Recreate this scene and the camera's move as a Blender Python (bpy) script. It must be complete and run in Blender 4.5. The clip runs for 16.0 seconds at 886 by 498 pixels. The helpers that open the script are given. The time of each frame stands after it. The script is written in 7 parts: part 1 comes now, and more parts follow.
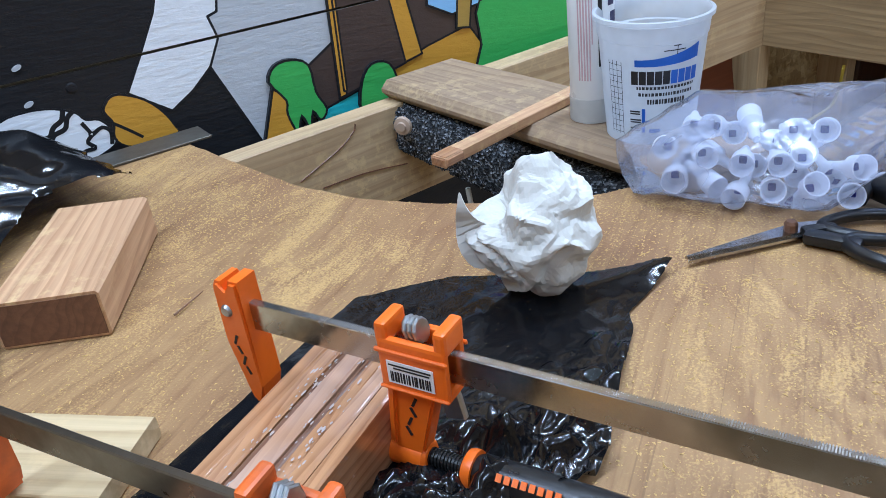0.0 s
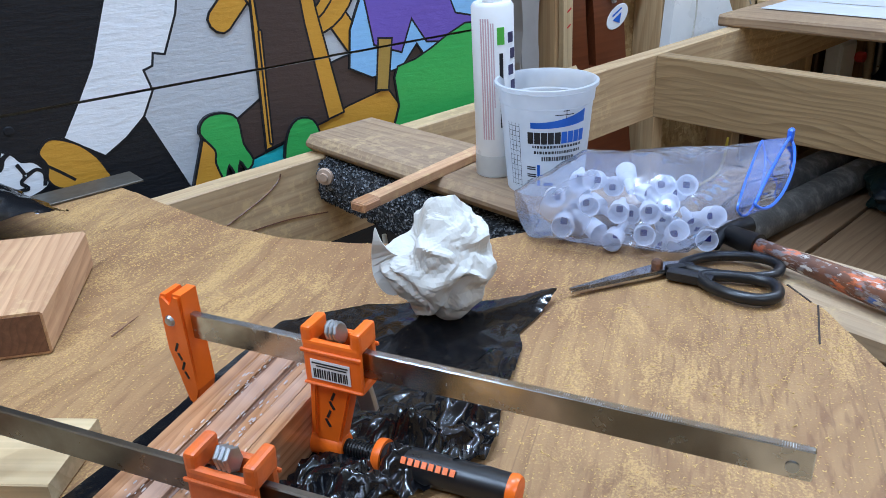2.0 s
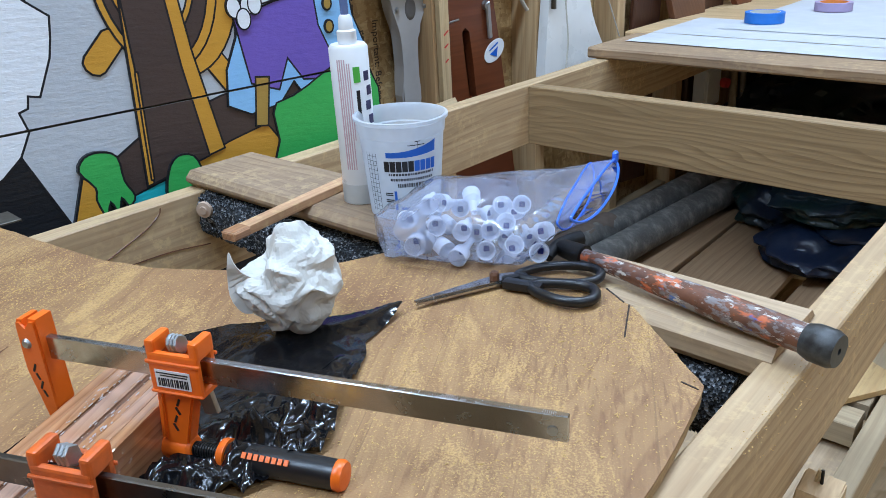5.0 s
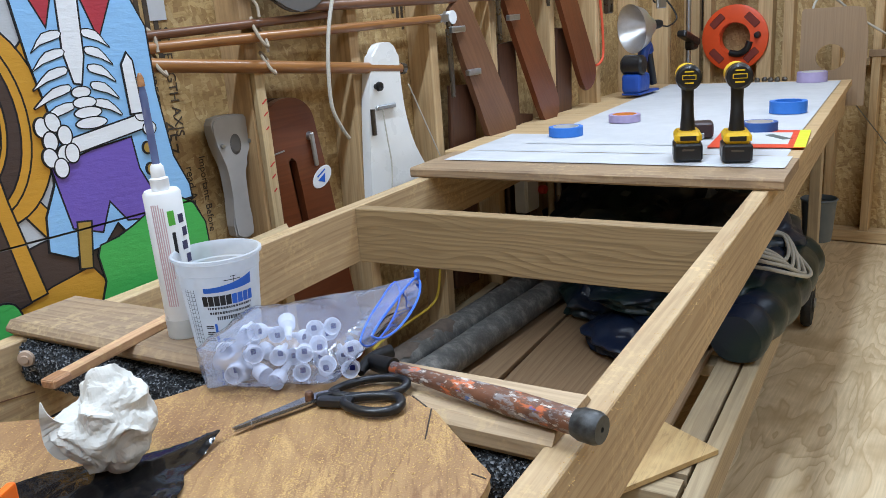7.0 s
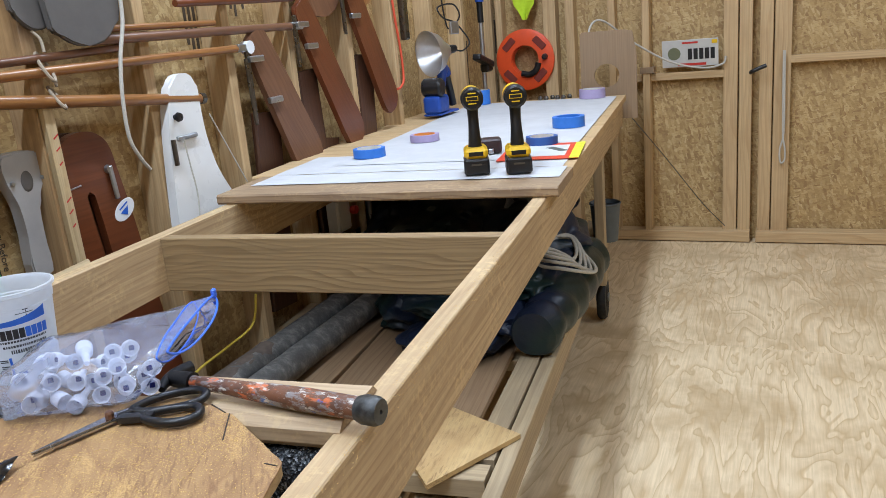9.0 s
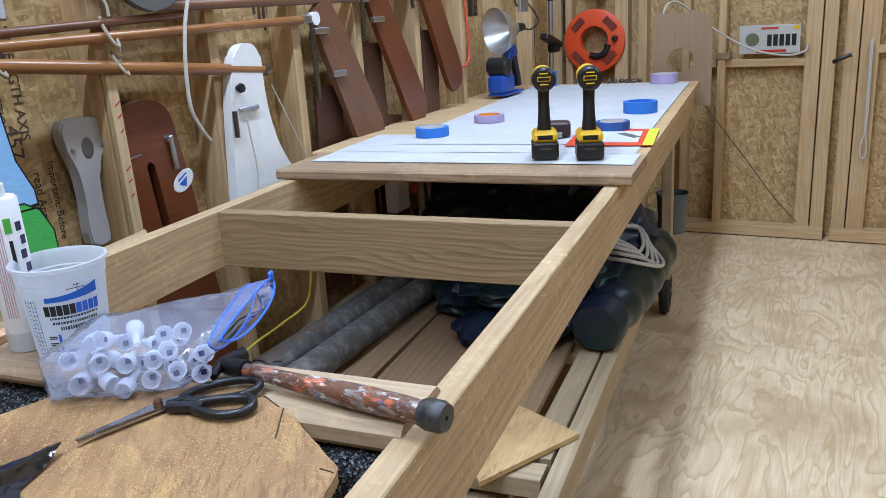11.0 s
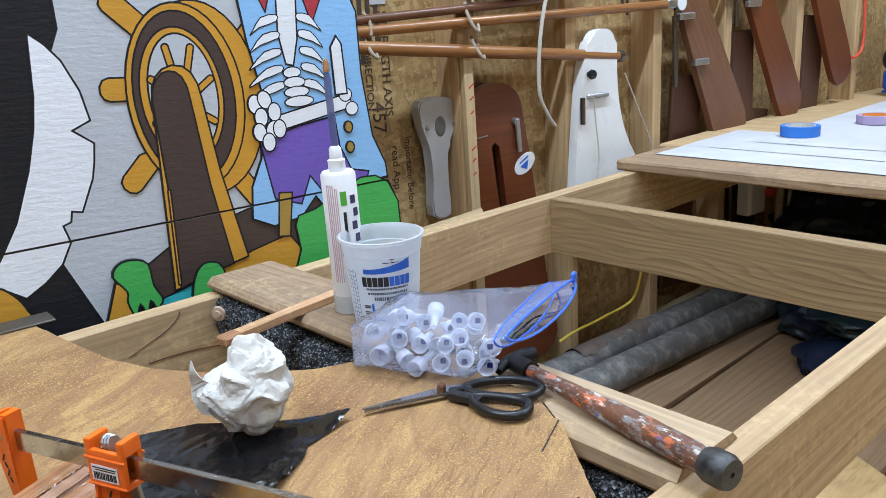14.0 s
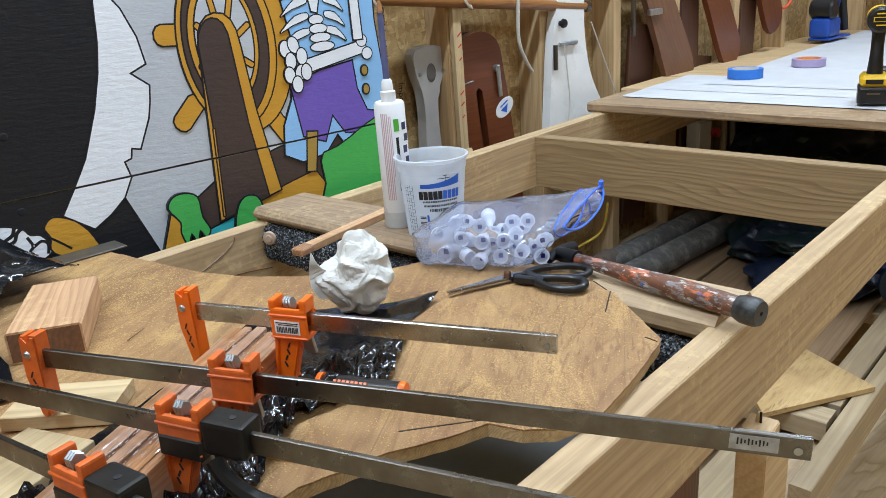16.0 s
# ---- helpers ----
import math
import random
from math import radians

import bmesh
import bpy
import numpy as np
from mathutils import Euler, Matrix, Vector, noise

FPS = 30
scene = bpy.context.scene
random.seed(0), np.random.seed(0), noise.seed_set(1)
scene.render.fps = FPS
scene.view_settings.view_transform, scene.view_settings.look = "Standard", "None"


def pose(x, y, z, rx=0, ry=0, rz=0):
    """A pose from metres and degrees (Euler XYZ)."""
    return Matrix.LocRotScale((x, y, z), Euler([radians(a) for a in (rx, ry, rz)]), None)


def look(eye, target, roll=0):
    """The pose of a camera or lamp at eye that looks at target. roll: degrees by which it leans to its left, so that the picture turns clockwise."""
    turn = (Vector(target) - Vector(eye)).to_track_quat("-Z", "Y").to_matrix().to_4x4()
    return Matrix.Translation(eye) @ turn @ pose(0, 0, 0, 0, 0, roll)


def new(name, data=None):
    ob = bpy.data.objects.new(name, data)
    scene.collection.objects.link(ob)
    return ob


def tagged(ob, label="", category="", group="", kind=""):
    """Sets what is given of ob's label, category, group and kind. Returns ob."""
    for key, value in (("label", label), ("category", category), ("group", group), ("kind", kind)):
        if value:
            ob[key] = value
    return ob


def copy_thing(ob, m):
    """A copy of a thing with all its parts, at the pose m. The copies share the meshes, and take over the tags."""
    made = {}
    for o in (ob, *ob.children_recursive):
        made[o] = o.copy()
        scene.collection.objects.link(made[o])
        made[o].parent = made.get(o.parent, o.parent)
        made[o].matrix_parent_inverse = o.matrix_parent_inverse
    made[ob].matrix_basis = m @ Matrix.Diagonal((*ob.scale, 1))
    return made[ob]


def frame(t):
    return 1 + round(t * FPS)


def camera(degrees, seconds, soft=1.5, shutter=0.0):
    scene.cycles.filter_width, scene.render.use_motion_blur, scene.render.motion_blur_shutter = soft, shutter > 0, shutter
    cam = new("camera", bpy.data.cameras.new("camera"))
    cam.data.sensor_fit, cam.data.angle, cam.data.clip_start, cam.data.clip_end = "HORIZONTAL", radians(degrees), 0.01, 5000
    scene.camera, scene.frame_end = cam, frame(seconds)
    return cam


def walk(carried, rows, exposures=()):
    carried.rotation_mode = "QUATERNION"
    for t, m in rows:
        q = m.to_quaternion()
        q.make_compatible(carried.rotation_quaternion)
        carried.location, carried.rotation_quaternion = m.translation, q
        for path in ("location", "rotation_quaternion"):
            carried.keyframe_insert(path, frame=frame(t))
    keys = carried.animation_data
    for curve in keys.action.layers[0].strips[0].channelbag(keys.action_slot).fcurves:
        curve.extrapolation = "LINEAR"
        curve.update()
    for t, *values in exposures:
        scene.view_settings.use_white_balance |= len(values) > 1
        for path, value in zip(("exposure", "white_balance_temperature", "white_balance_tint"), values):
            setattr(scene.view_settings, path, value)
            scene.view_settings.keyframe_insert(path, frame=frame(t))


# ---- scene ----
cam = camera(57.9, 16.0, soft=0.85)
PATH = [
    (0, (0.449, 0.432, 1.24), (1.316, 1.951, 0.27), -6.7),
    (0.5, (0.458, 0.412, 1.237), (1.282, 1.973, 0.297), -5.0),
    (1, (0.445, 0.395, 1.238), (1.311, 1.96, 0.343), -3.4),
    (1.5, (0.422, 0.375, 1.248), (1.409, 1.886, 0.386), -2.8),
    (2, (0.401, 0.353, 1.259), (1.483, 1.806, 0.411), -2.7),
    (2.5, (0.386, 0.325, 1.27), (1.524, 1.739, 0.428), -2.7),
    (3, (0.38, 0.296, 1.275), (1.549, 1.686, 0.439), -2.9),
    (3.2, (0.385, 0.291, 1.272), (1.556, 1.682, 0.439), -3.2),
    (5.3, (0.415, 0.244, 1.279), (1.688, 1.579, 0.506), -2.6),
    (5.5, (0.425, 0.239, 1.277), (1.712, 1.569, 0.519), -2.6),
    (6, (0.454, 0.195, 1.287), (1.771, 1.519, 0.57), -2.1),
    (6.5, (0.432, 0.172, 1.301), (1.811, 1.462, 0.642), -3.4),
    (7, (0.39, 0.147, 1.317), (1.941, 1.283, 0.767), -4.2),
    (7.5, (0.37, 0.1, 1.328), (2.03, 1.096, 0.828), -5.0),
    (8, (0.351, 0.048, 1.324), (2.087, 0.904, 0.822), -5.6),
    (8.2, (0.34, 0.039, 1.326), (2.097, 0.849, 0.819), -5.7),
    (10.3, (0.323, 0.067, 1.321), (2.091, 0.831, 0.782), -4.8),
    (10.5, (0.336, 0.079, 1.32), (2.092, 0.864, 0.775), -4.5),
    (11, (0.392, 0.1, 1.318), (2.092, 0.987, 0.751), -3.5),
    (11.5, (0.464, 0.121, 1.327), (2.083, 1.154, 0.769), -3.2),
    (12, (0.517, 0.108, 1.329), (2.06, 1.264, 0.797), -3.2),
    (12.5, (0.541, 0.105, 1.328), (1.966, 1.404, 0.796), -3.2),
    (13, (0.53, 0.102, 1.329), (1.822, 1.529, 0.786), -3.5),
    (13.5, (0.507, 0.097, 1.328), (1.709, 1.595, 0.773), -3.3),
    (14, (0.476, 0.094, 1.325), (1.623, 1.634, 0.767), -3.4),
    (14.5, (0.44, 0.086, 1.319), (1.568, 1.633, 0.744), -3.5),
    (15, (0.348, 0.093, 1.322), (1.478, 1.63, 0.722), -3.9),
    (15.5, (0.255, 0.086, 1.312), (1.451, 1.557, 0.675), -4.3),
    (16, (0.211, 0.065, 1.313), (1.478, 1.47, 0.662), -3.9),
]
# the clip's white balance drifts a little along the way
BALANCE = [(0, -0.05, 5950, 9), (3, -0.06, 5950, 8), (6, -0.04, 6150, 6), (7.5, 0.0, 6950, 10), (9, 0.02, 6850, 11), (11, -0.02, 6250, 11), (12, 0.0, 6250, 10), (13, 0.02, 6600, 10), (14, 0.06, 6650, 9), (16, 0.02, 6900, 7)]
walk(cam, [(t, look(eye, target, roll)) for t, eye, target, roll in PATH], BALANCE)
# ---- light ----
world = bpy.data.worlds.new("workshop_world")
scene.world = world
world.use_nodes = True
world.node_tree.nodes["Background"].inputs[0].default_value = (0.75, 0.85, 1.0, 1)
world.node_tree.nodes["Background"].inputs[1].default_value = 0.02


def strip_lamp(x, y, z, length, power):
    """One ceiling LED strip, its long side along x, shining down."""
    data = bpy.data.lights.new("strip_light", "AREA")
    data.shape, data.size, data.size_y, data.energy = "RECTANGLE", length, 0.07, power
    data.color = (0.625, 0.775, 1.0)
    lamp = new("strip_light", data)
    lamp.matrix_world = pose(x, y, z)
    return lamp


for lx in (-0.6, 1.2, 3.2):
    strip_lamp(lx, 0.92, 3.20, 1.2, 60)
# second row is unseen, added as fill for the floor and the mural
for lx in (0.3, 3.0):
    strip_lamp(lx, -1.35, 3.20, 1.2, 37)


# ---- materials ----
class Mat:
    """A small node graph builder for one procedural material."""

    def __init__(self, name, rough=0.6, metal=0.0, color=(0.5, 0.5, 0.5)):
        self.m = bpy.data.materials.new(name)
        self.m.use_nodes = True
        self.t = self.m.node_tree
        self.b = self.t.nodes["Principled BSDF"]
        self.b.inputs["Roughness"].default_value = rough
        self.b.inputs["Metallic"].default_value = metal
        self.b.inputs["Base Color"].default_value = (*color, 1)
        self.co = self.t.nodes.new("ShaderNodeTexCoord").outputs["Object"]
        self.rnd = self.t.nodes.new("ShaderNodeObjectInfo").outputs["Random"]

    def node(self, kind, ins=None, **props):
        n = self.t.nodes.new(kind)
        for k, v in props.items():
            if k == "operation":
                n.operation = v
            elif k == "data_type":
                n.data_type = v
            elif k == "feature":
                n.feature = v
            elif k == "bands":
                n.bands_direction = v
            elif k == "wave":
                n.wave_type = v
            elif k == "blend":
                n.blend_type = v
        for k, v in (ins or {}).items():
            if hasattr(v, "is_output"):
                self.t.links.new(v, n.inputs[k])
            else:
                n.inputs[k].default_value = v
        return n

    def shifted(self, scale=(1, 1, 1), spread=7.0):
        """Object coordinates, stretched, and shifted by each object's random number."""
        mul = self.node("ShaderNodeMath", {0: self.rnd, 1: spread}, operation="MULTIPLY")
        add = self.node("ShaderNodeVectorMath", {0: self.co, 1: mul.outputs[0]}, operation="ADD")
        return self.node("ShaderNodeVectorMath", {0: add.outputs[0], 1: scale}, operation="MULTIPLY").outputs[0]

    def noise(self, vec, scale, detail=4.0, rough=0.55, distort=0.0):
        return self.node("ShaderNodeTexNoise", {"Vector": vec, "Scale": scale, "Detail": detail, "Roughness": rough, "Distortion": distort}).outputs[0]

    def ramp(self, fac, stops):
        n = self.node("ShaderNodeValToRGB", {0: fac})
        els = n.color_ramp.elements
        while len(els) < len(stops):
            els.new(0.5)
        for e, (p, c) in zip(els, stops):
            e.position, e.color = p, (*c, 1) if len(c) == 3 else c
        return n.outputs[0]

    def grey(self, fac, a, b, lo=0.0, hi=1.0):
        n = self.node("ShaderNodeMapRange", {0: fac, 1: a, 2: b, 3: lo, 4: hi})
        return n.outputs[0]

    def mix(self, fac, a, b, blend="MIX"):
        n = self.node("ShaderNodeMix", data_type="RGBA", blend=blend)
        for k, v in ((0, fac), (6, a), (7, b)):
            if hasattr(v, "is_output"):
                self.t.links.new(v, n.inputs[k])
            else:
                n.inputs[k].default_value = (*v, 1) if isinstance(v, tuple) else v
        return n.outputs[2]

    def color(self, v):
        self.t.links.new(v, self.b.inputs["Base Color"])

    def rough(self, v):
        self.t.links.new(v, self.b.inputs["Roughness"])

    def bump(self, height, strength=0.3, distance=0.002):
        n = self.node("ShaderNodeBump", {"Strength": strength, "Distance": distance, "Height": height})
        self.t.links.new(n.outputs[0], self.b.inputs["Normal"])


def wood(name, light, dark, rough=0.6, grain=1.0, stain=None, stain_amount=0.4, ring=9.0, dust=0.0, upright=False):
    """Sawn wood with its grain along local x: growth rings bent by a slow noise, fine fibres and stains."""
    k = Mat(name, rough)
    if upright:
        xyz = k.node("ShaderNodeSeparateXYZ", {0: k.co})
        k.co = k.node("ShaderNodeCombineXYZ", {0: xyz.outputs[2], 1: xyz.outputs[0], 2: xyz.outputs[1]}).outputs[0]
    late = tuple(0.45 * a + 0.55 * b for a, b in zip(light, dark))
    v = k.shifted((1.1, 6.0, 6.0))
    slow = k.noise(v, 0.9 * grain, 2.0)
    vec = k.node("ShaderNodeVectorMath", {0: v, 1: (0.05, 1.0, 1.0)}, operation="MULTIPLY").outputs[0]
    warp = k.node("ShaderNodeMath", {0: slow, 1: ring}, operation="MULTIPLY").outputs[0]
    sep = k.node("ShaderNodeSeparateXYZ", {0: vec})
    s1 = k.node("ShaderNodeMath", {0: sep.outputs[1], 1: 8.0 * grain}, operation="MULTIPLY").outputs[0]
    s2 = k.node("ShaderNodeMath", {0: sep.outputs[2], 1: 6.0 * grain}, operation="MULTIPLY").outputs[0]
    tot = k.node("ShaderNodeMath", {0: s1, 1: s2}, operation="ADD").outputs[0]
    tot = k.node("ShaderNodeMath", {0: tot, 1: warp}, operation="ADD").outputs[0]
    frac = k.node("ShaderNodeMath", {0: tot, 1: 1.0}, operation="FRACT").outputs[0]
    rings = k.ramp(frac, [(0.0, light), (0.45, light), (0.86, late), (0.96, late), (1.0, light)])
    fade = k.noise(k.shifted((1.6, 9.0, 9.0)), 1.0, 3.0, 0.5)
    plainer = tuple(0.78 * a + 0.22 * b for a, b in zip(light, late))
    rings = k.mix(k.grey(fade, 0.38, 0.66, 0.0, 0.6), rings, plainer)
    fibre = k.noise(k.shifted((3.0, 170.0, 170.0)), 1.0, 3.0, 0.6)
    col = k.mix(k.grey(fibre, 0.36, 0.78, 0.0, 0.5), rings, tuple(c * 0.62 for c in dark))
    blot = k.noise(k.shifted((1.2, 2.0, 2.0)), 2.2, 5.0, 0.62)
    col = k.mix(k.grey(blot, 0.45, 0.75, 0.0, stain_amount), col, stain or tuple(c * 0.7 for c in dark))
    if dust:
        sp = k.noise(k.shifted(), 60.0, 4.0, 0.7)
        patch = k.noise(k.shifted(), 5.0, 3.0)
        d = k.node("ShaderNodeMath", {0: k.grey(sp, 0.5, 0.62), 1: k.grey(patch, 0.4, 0.65, 0.0, dust)}, operation="MULTIPLY").outputs[0]
        col = k.mix(d, col, (0.72, 0.52, 0.26))
    k.color(col)
    k.bump(fibre, 0.35, 0.0012)
    return k.m


def osb(name):
    """Oriented strand board: flakes of many tans laid crosswise."""
    k = Mat(name, 0.62)
    base = k.shifted((1, 1, 1), 0.0)
    wob = k.noise(base, 9.0, 2.0)
    col = None
    height = None
    for i, (sc, rot) in enumerate((((64, 64, 15), 0.0), ((17, 17, 74), 0.6), ((58, 58, 19), 1.2))):
        rv = k.node("ShaderNodeVectorRotate", {"Vector": base, "Axis": (0.57, 0.57, 0.57), "Angle": rot * 0.5})
        rv = k.node("ShaderNodeVectorMath", {0: rv.outputs[0], 1: sc}, operation="MULTIPLY").outputs[0]
        push = k.node("ShaderNodeVectorMath", {0: rv, 1: wob}, operation="ADD").outputs[0]
        vor = k.node("ShaderNodeTexVoronoi", {"Vector": push, "Scale": 1.0 + 0.25 * i, "Randomness": 1.0})
        sp = k.node("ShaderNodeSeparateColor", {0: vor.outputs["Color"]})
        c = k.ramp(sp.outputs[0], [(0.0, (0.25, 0.138, 0.052)), (0.3, (0.40, 0.26, 0.105)), (0.65, (0.53, 0.365, 0.16)), (0.9, (0.63, 0.47, 0.24)), (1.0, (0.25, 0.125, 0.042))])
        if col is None:
            col, height = c, sp.outputs[1]
        else:
            col = k.mix(k.grey(sp.outputs[2], 0.45, 0.55), col, c)
    grainy = k.noise(k.node("ShaderNodeVectorMath", {0: base, 1: (60, 60, 160)}, operation="MULTIPLY").outputs[0], 1.0, 4.0, 0.65)
    soft = k.noise(k.node("ShaderNodeVectorMath", {0: base, 1: (9, 9, 4)}, operation="MULTIPLY").outputs[0], 1.0, 3.0)
    col = k.mix(0.28, col, (0.44, 0.29, 0.125))
    col = k.mix(k.grey(soft, 0.4, 0.7, 0.0, 0.3), col, (0.30, 0.175, 0.065))
    col = k.mix(k.grey(grainy, 0.50, 0.76, 0.0, 0.7), col, (0.22, 0.115, 0.04))
    k.color(col)
    k.bump(height, 0.4, 0.002)
    return k.m


def plyboard(name, light, dark, scale=1.0, dust=0.0, rough=0.55, stain=(0.30, 0.16, 0.06)):
    """Rotary cut veneer: wild looping figure along x, stains, and sawdust specks if any."""
    k = Mat(name, rough)
    v = k.shifted((0.7 * scale, 2.6 * scale, 2.6 * scale), 3.0)
    n1 = k.noise(v, 1.0, 3.0, 0.5, 0.6)
    warp = k.node("ShaderNodeMath", {0: n1, 1: 10.0}, operation="MULTIPLY").outputs[0]
    fr = k.node("ShaderNodeMath", {0: warp, 1: 1.0}, operation="FRACT").outputs[0]
    col = k.ramp(fr, [(0.0, light), (0.45, tuple(0.5 * (a + b) for a, b in zip(light, dark))), (0.6, dark), (0.72, light), (1.0, light)])
    fib = k.noise(k.shifted((6.0, 150.0, 150.0), 3.0), 1.0, 3.0, 0.6)
    col = k.mix(k.grey(fib, 0.35, 0.8, 0.0, 0.45), col, tuple(c * 0.7 for c in dark))
    blot = k.noise(k.shifted((1, 1, 1), 3.0), 3.2, 5.0, 0.6)
    col = k.mix(k.grey(blot, 0.45, 0.68, 0.0, 0.72), col, stain)
    if dust:
        sp = k.noise(k.shifted(), 520.0, 2.0, 0.6)
        drift = k.noise(k.shifted((1.0, 2.2, 2.2)), 7.0, 6.0, 0.68, 0.8)
        patch = k.noise(k.shifted(), 3.2, 4.0, 0.6)
        thick = k.node("ShaderNodeMath", {0: k.grey(drift, 0.44, 0.60), 1: k.grey(patch, 0.36, 0.62, 0.25, 1.0)}, operation="MULTIPLY").outputs[0]
        lim = k.node("ShaderNodeMath", {0: sp, 1: k.grey(thick, 0.0, 1.0, -0.20, 0.16)}, operation="ADD").outputs[0]
        d = k.grey(lim, 0.42, 0.66, 0.0, dust)
        col = k.mix(d, col, (0.56, 0.345, 0.125))
        score = k.noise(k.shifted((2.0, 420.0, 420.0)), 1.0, 2.0)
        col = k.mix(k.grey(score, 0.66, 0.72, 0.0, 0.5), col, tuple(c * 0.6 for c in dark))
        chatter = k.noise(k.shifted((28.0, 170.0, 170.0), 3.0), 1.0, 2.0, 0.5, 0.4)
        where = k.noise(k.shifted((2.0, 3.0, 3.0), 5.0), 1.6, 3.0)
        fleck = k.node("ShaderNodeMath", {0: k.grey(chatter, 0.52, 0.66), 1: k.grey(where, 0.4, 0.62, 0.12, 0.55)}, operation="MULTIPLY").outputs[0]
        col = k.mix(fleck, col, (0.16, 0.068, 0.028))
        k.bump(lim, 0.5, 0.0012)
    else:
        k.bump(fib, 0.3, 0.001)
    k.color(col)
    return k.m


def paint(name, c, rough=0.5, grainy=0.5, shine=0.5):
    """House paint brushed on grooved wood: the wood's relief shows through, in bump and in tinted streaks."""
    k = Mat(name, rough)
    fib = k.noise(k.shifted((34.0, 90.0, 130.0), 0.0), 1.0, 4.0, 0.62)
    big = k.noise(k.shifted((1, 1, 1), 0.0), 6.0, 4.0)
    col = k.mix(k.grey(big, 0.35, 0.75, 0.0, 0.22), c, tuple(x * 0.72 for x in c))
    # on black these lighter streaks put the grain's glints into the colour
    col = k.mix(k.grey(fib, 0.54, 0.76, 0.0, 0.14), col, tuple(min(1, x * 0.62 + 0.03) for x in c))
    k.color(col)
    k.bump(fib, grainy, 0.0014)
    k.b.inputs["Specular IOR Level"].default_value = shine
    return k.m


def plain(name, c, rough=0.5, metal=0.0, vary=0.2, scale=30.0, bump=0.1, spec=None, dirt=None):
    """A painted, moulded or metal surface with slight uneven tone, gloss and relief."""
    k = Mat(name, rough, metal)
    n1 = k.noise(k.shifted(), scale, 5.0, 0.6)
    n2 = k.noise(k.shifted(), scale * 0.22, 3.0)
    col = k.mix(k.grey(n1, 0.35, 0.75, 0.0, vary), c, dirt or tuple(x * 0.55 for x in c))
    col = k.mix(k.grey(n2, 0.5, 0.8, 0.0, vary), col, dirt or tuple(x * 0.7 for x in c))
    k.color(col)
    k.rough(k.grey(n1, 0.3, 0.7, max(0.02, rough - 0.08), min(1.0, rough + 0.12)))
    if bump:
        k.bump(n1, bump, 0.001)
    if spec is not None:
        k.b.inputs["Specular IOR Level"].default_value = spec
    return k.m


def clear(name, c, alpha_mix, rough=0.25, ior=1.45):
    """Thin milky plastic: part transparent, part translucent and glossy."""
    k = Mat(name, rough, color=c)
    out = k.t.nodes["Material Output"]
    tr = k.node("ShaderNodeBsdfTransparent")
    tl = k.node("ShaderNodeBsdfTranslucent", {"Color": (*c, 1)})
    gl = k.b
    gl.inputs["IOR"].default_value = ior
    n = k.noise(k.shifted(), 25.0, 3.0)
    m1 = k.node("ShaderNodeMixShader", {0: 0.45, 1: gl.outputs[0], 2: tl.outputs[0]})
    m2 = k.node("ShaderNodeMixShader", {0: k.grey(n, 0.3, 0.7, alpha_mix - 0.06, alpha_mix + 0.06), 1: m1.outputs[0], 2: tr.outputs[0]})
    k.t.links.new(m2.outputs[0], out.inputs[0])
    return k


M_STUD = wood("stud_pine", (0.60, 0.42, 0.225), (0.46, 0.28, 0.125), 0.6, 0.8, (0.34, 0.19, 0.08), 0.45)
M_STUD_DARK = wood("stud_stained", (0.58, 0.38, 0.19), (0.42, 0.24, 0.10), 0.6, 0.8, (0.07, 0.035, 0.02), 0.9)
M_RAIL = wood("rail_lumber", (0.56, 0.40, 0.225), (0.33, 0.19, 0.09), 0.62, 1.15, (0.29, 0.18, 0.095), 0.45, dust=0.55)
M_BEAM = wood("treated_beam", (0.36, 0.245, 0.122), (0.165, 0.095, 0.04), 0.62, 1.7, (0.25, 0.15, 0.06), 0.3, 12.0)
M_PLANK = wood("weathered_plank", (0.39, 0.265, 0.155), (0.19, 0.108, 0.056), 0.7, 1.5, (0.21, 0.15, 0.105), 0.6, dust=0.35)
M_SHORT = wood("pale_old_plank", (0.50, 0.365, 0.23), (0.36, 0.245, 0.14), 0.7, 1.2, (0.34, 0.23, 0.13), 0.4, dust=0.6)
M_LOWER = wood("old_grey_lumber", (0.46, 0.35, 0.21), (0.33, 0.23, 0.13), 0.75, 1.0, (0.24, 0.18, 0.12), 0.6)
M_FIR = wood("fir_offcut", (0.62, 0.37, 0.205), (0.34, 0.155, 0.065), 0.6, 1.9, dust=0.75)
M_ENDGRAIN = wood("fir_end_grain", (0.22, 0.105, 0.05), (0.10, 0.042, 0.018), 0.75, 2.4, (0.12, 0.05, 0.025), 0.6)
M_LAM = wood("resin_soaked_wood", (0.50, 0.25, 0.12), (0.22, 0.085, 0.035), 0.14, 2.2, (0.66, 0.50, 0.43), 0.85)
for _i, _v in (("Coat Weight", 0.9), ("Coat Roughness", 0.06)):
    M_LAM.node_tree.nodes["Principled BSDF"].inputs[_i].default_value = _v
M_SCRAP = wood("white_pine_scrap", (0.62, 0.47, 0.27), (0.46, 0.31, 0.15), 0.6, 1.2, (0.36, 0.25, 0.12), 0.5, dust=0.4)
M_SPAR = wood("varnished_spar", (0.36, 0.158, 0.050), (0.18, 0.064, 0.02), 0.3, 1.6)
M_KERF = wood("dark_kerf", (0.035, 0.018, 0.010), (0.02, 0.010, 0.006), 0.7, 1.6)
M_SPAR_DARK = wood("dark_spar", (0.16, 0.065, 0.03), (0.09, 0.035, 0.018), 0.35, 1.6)
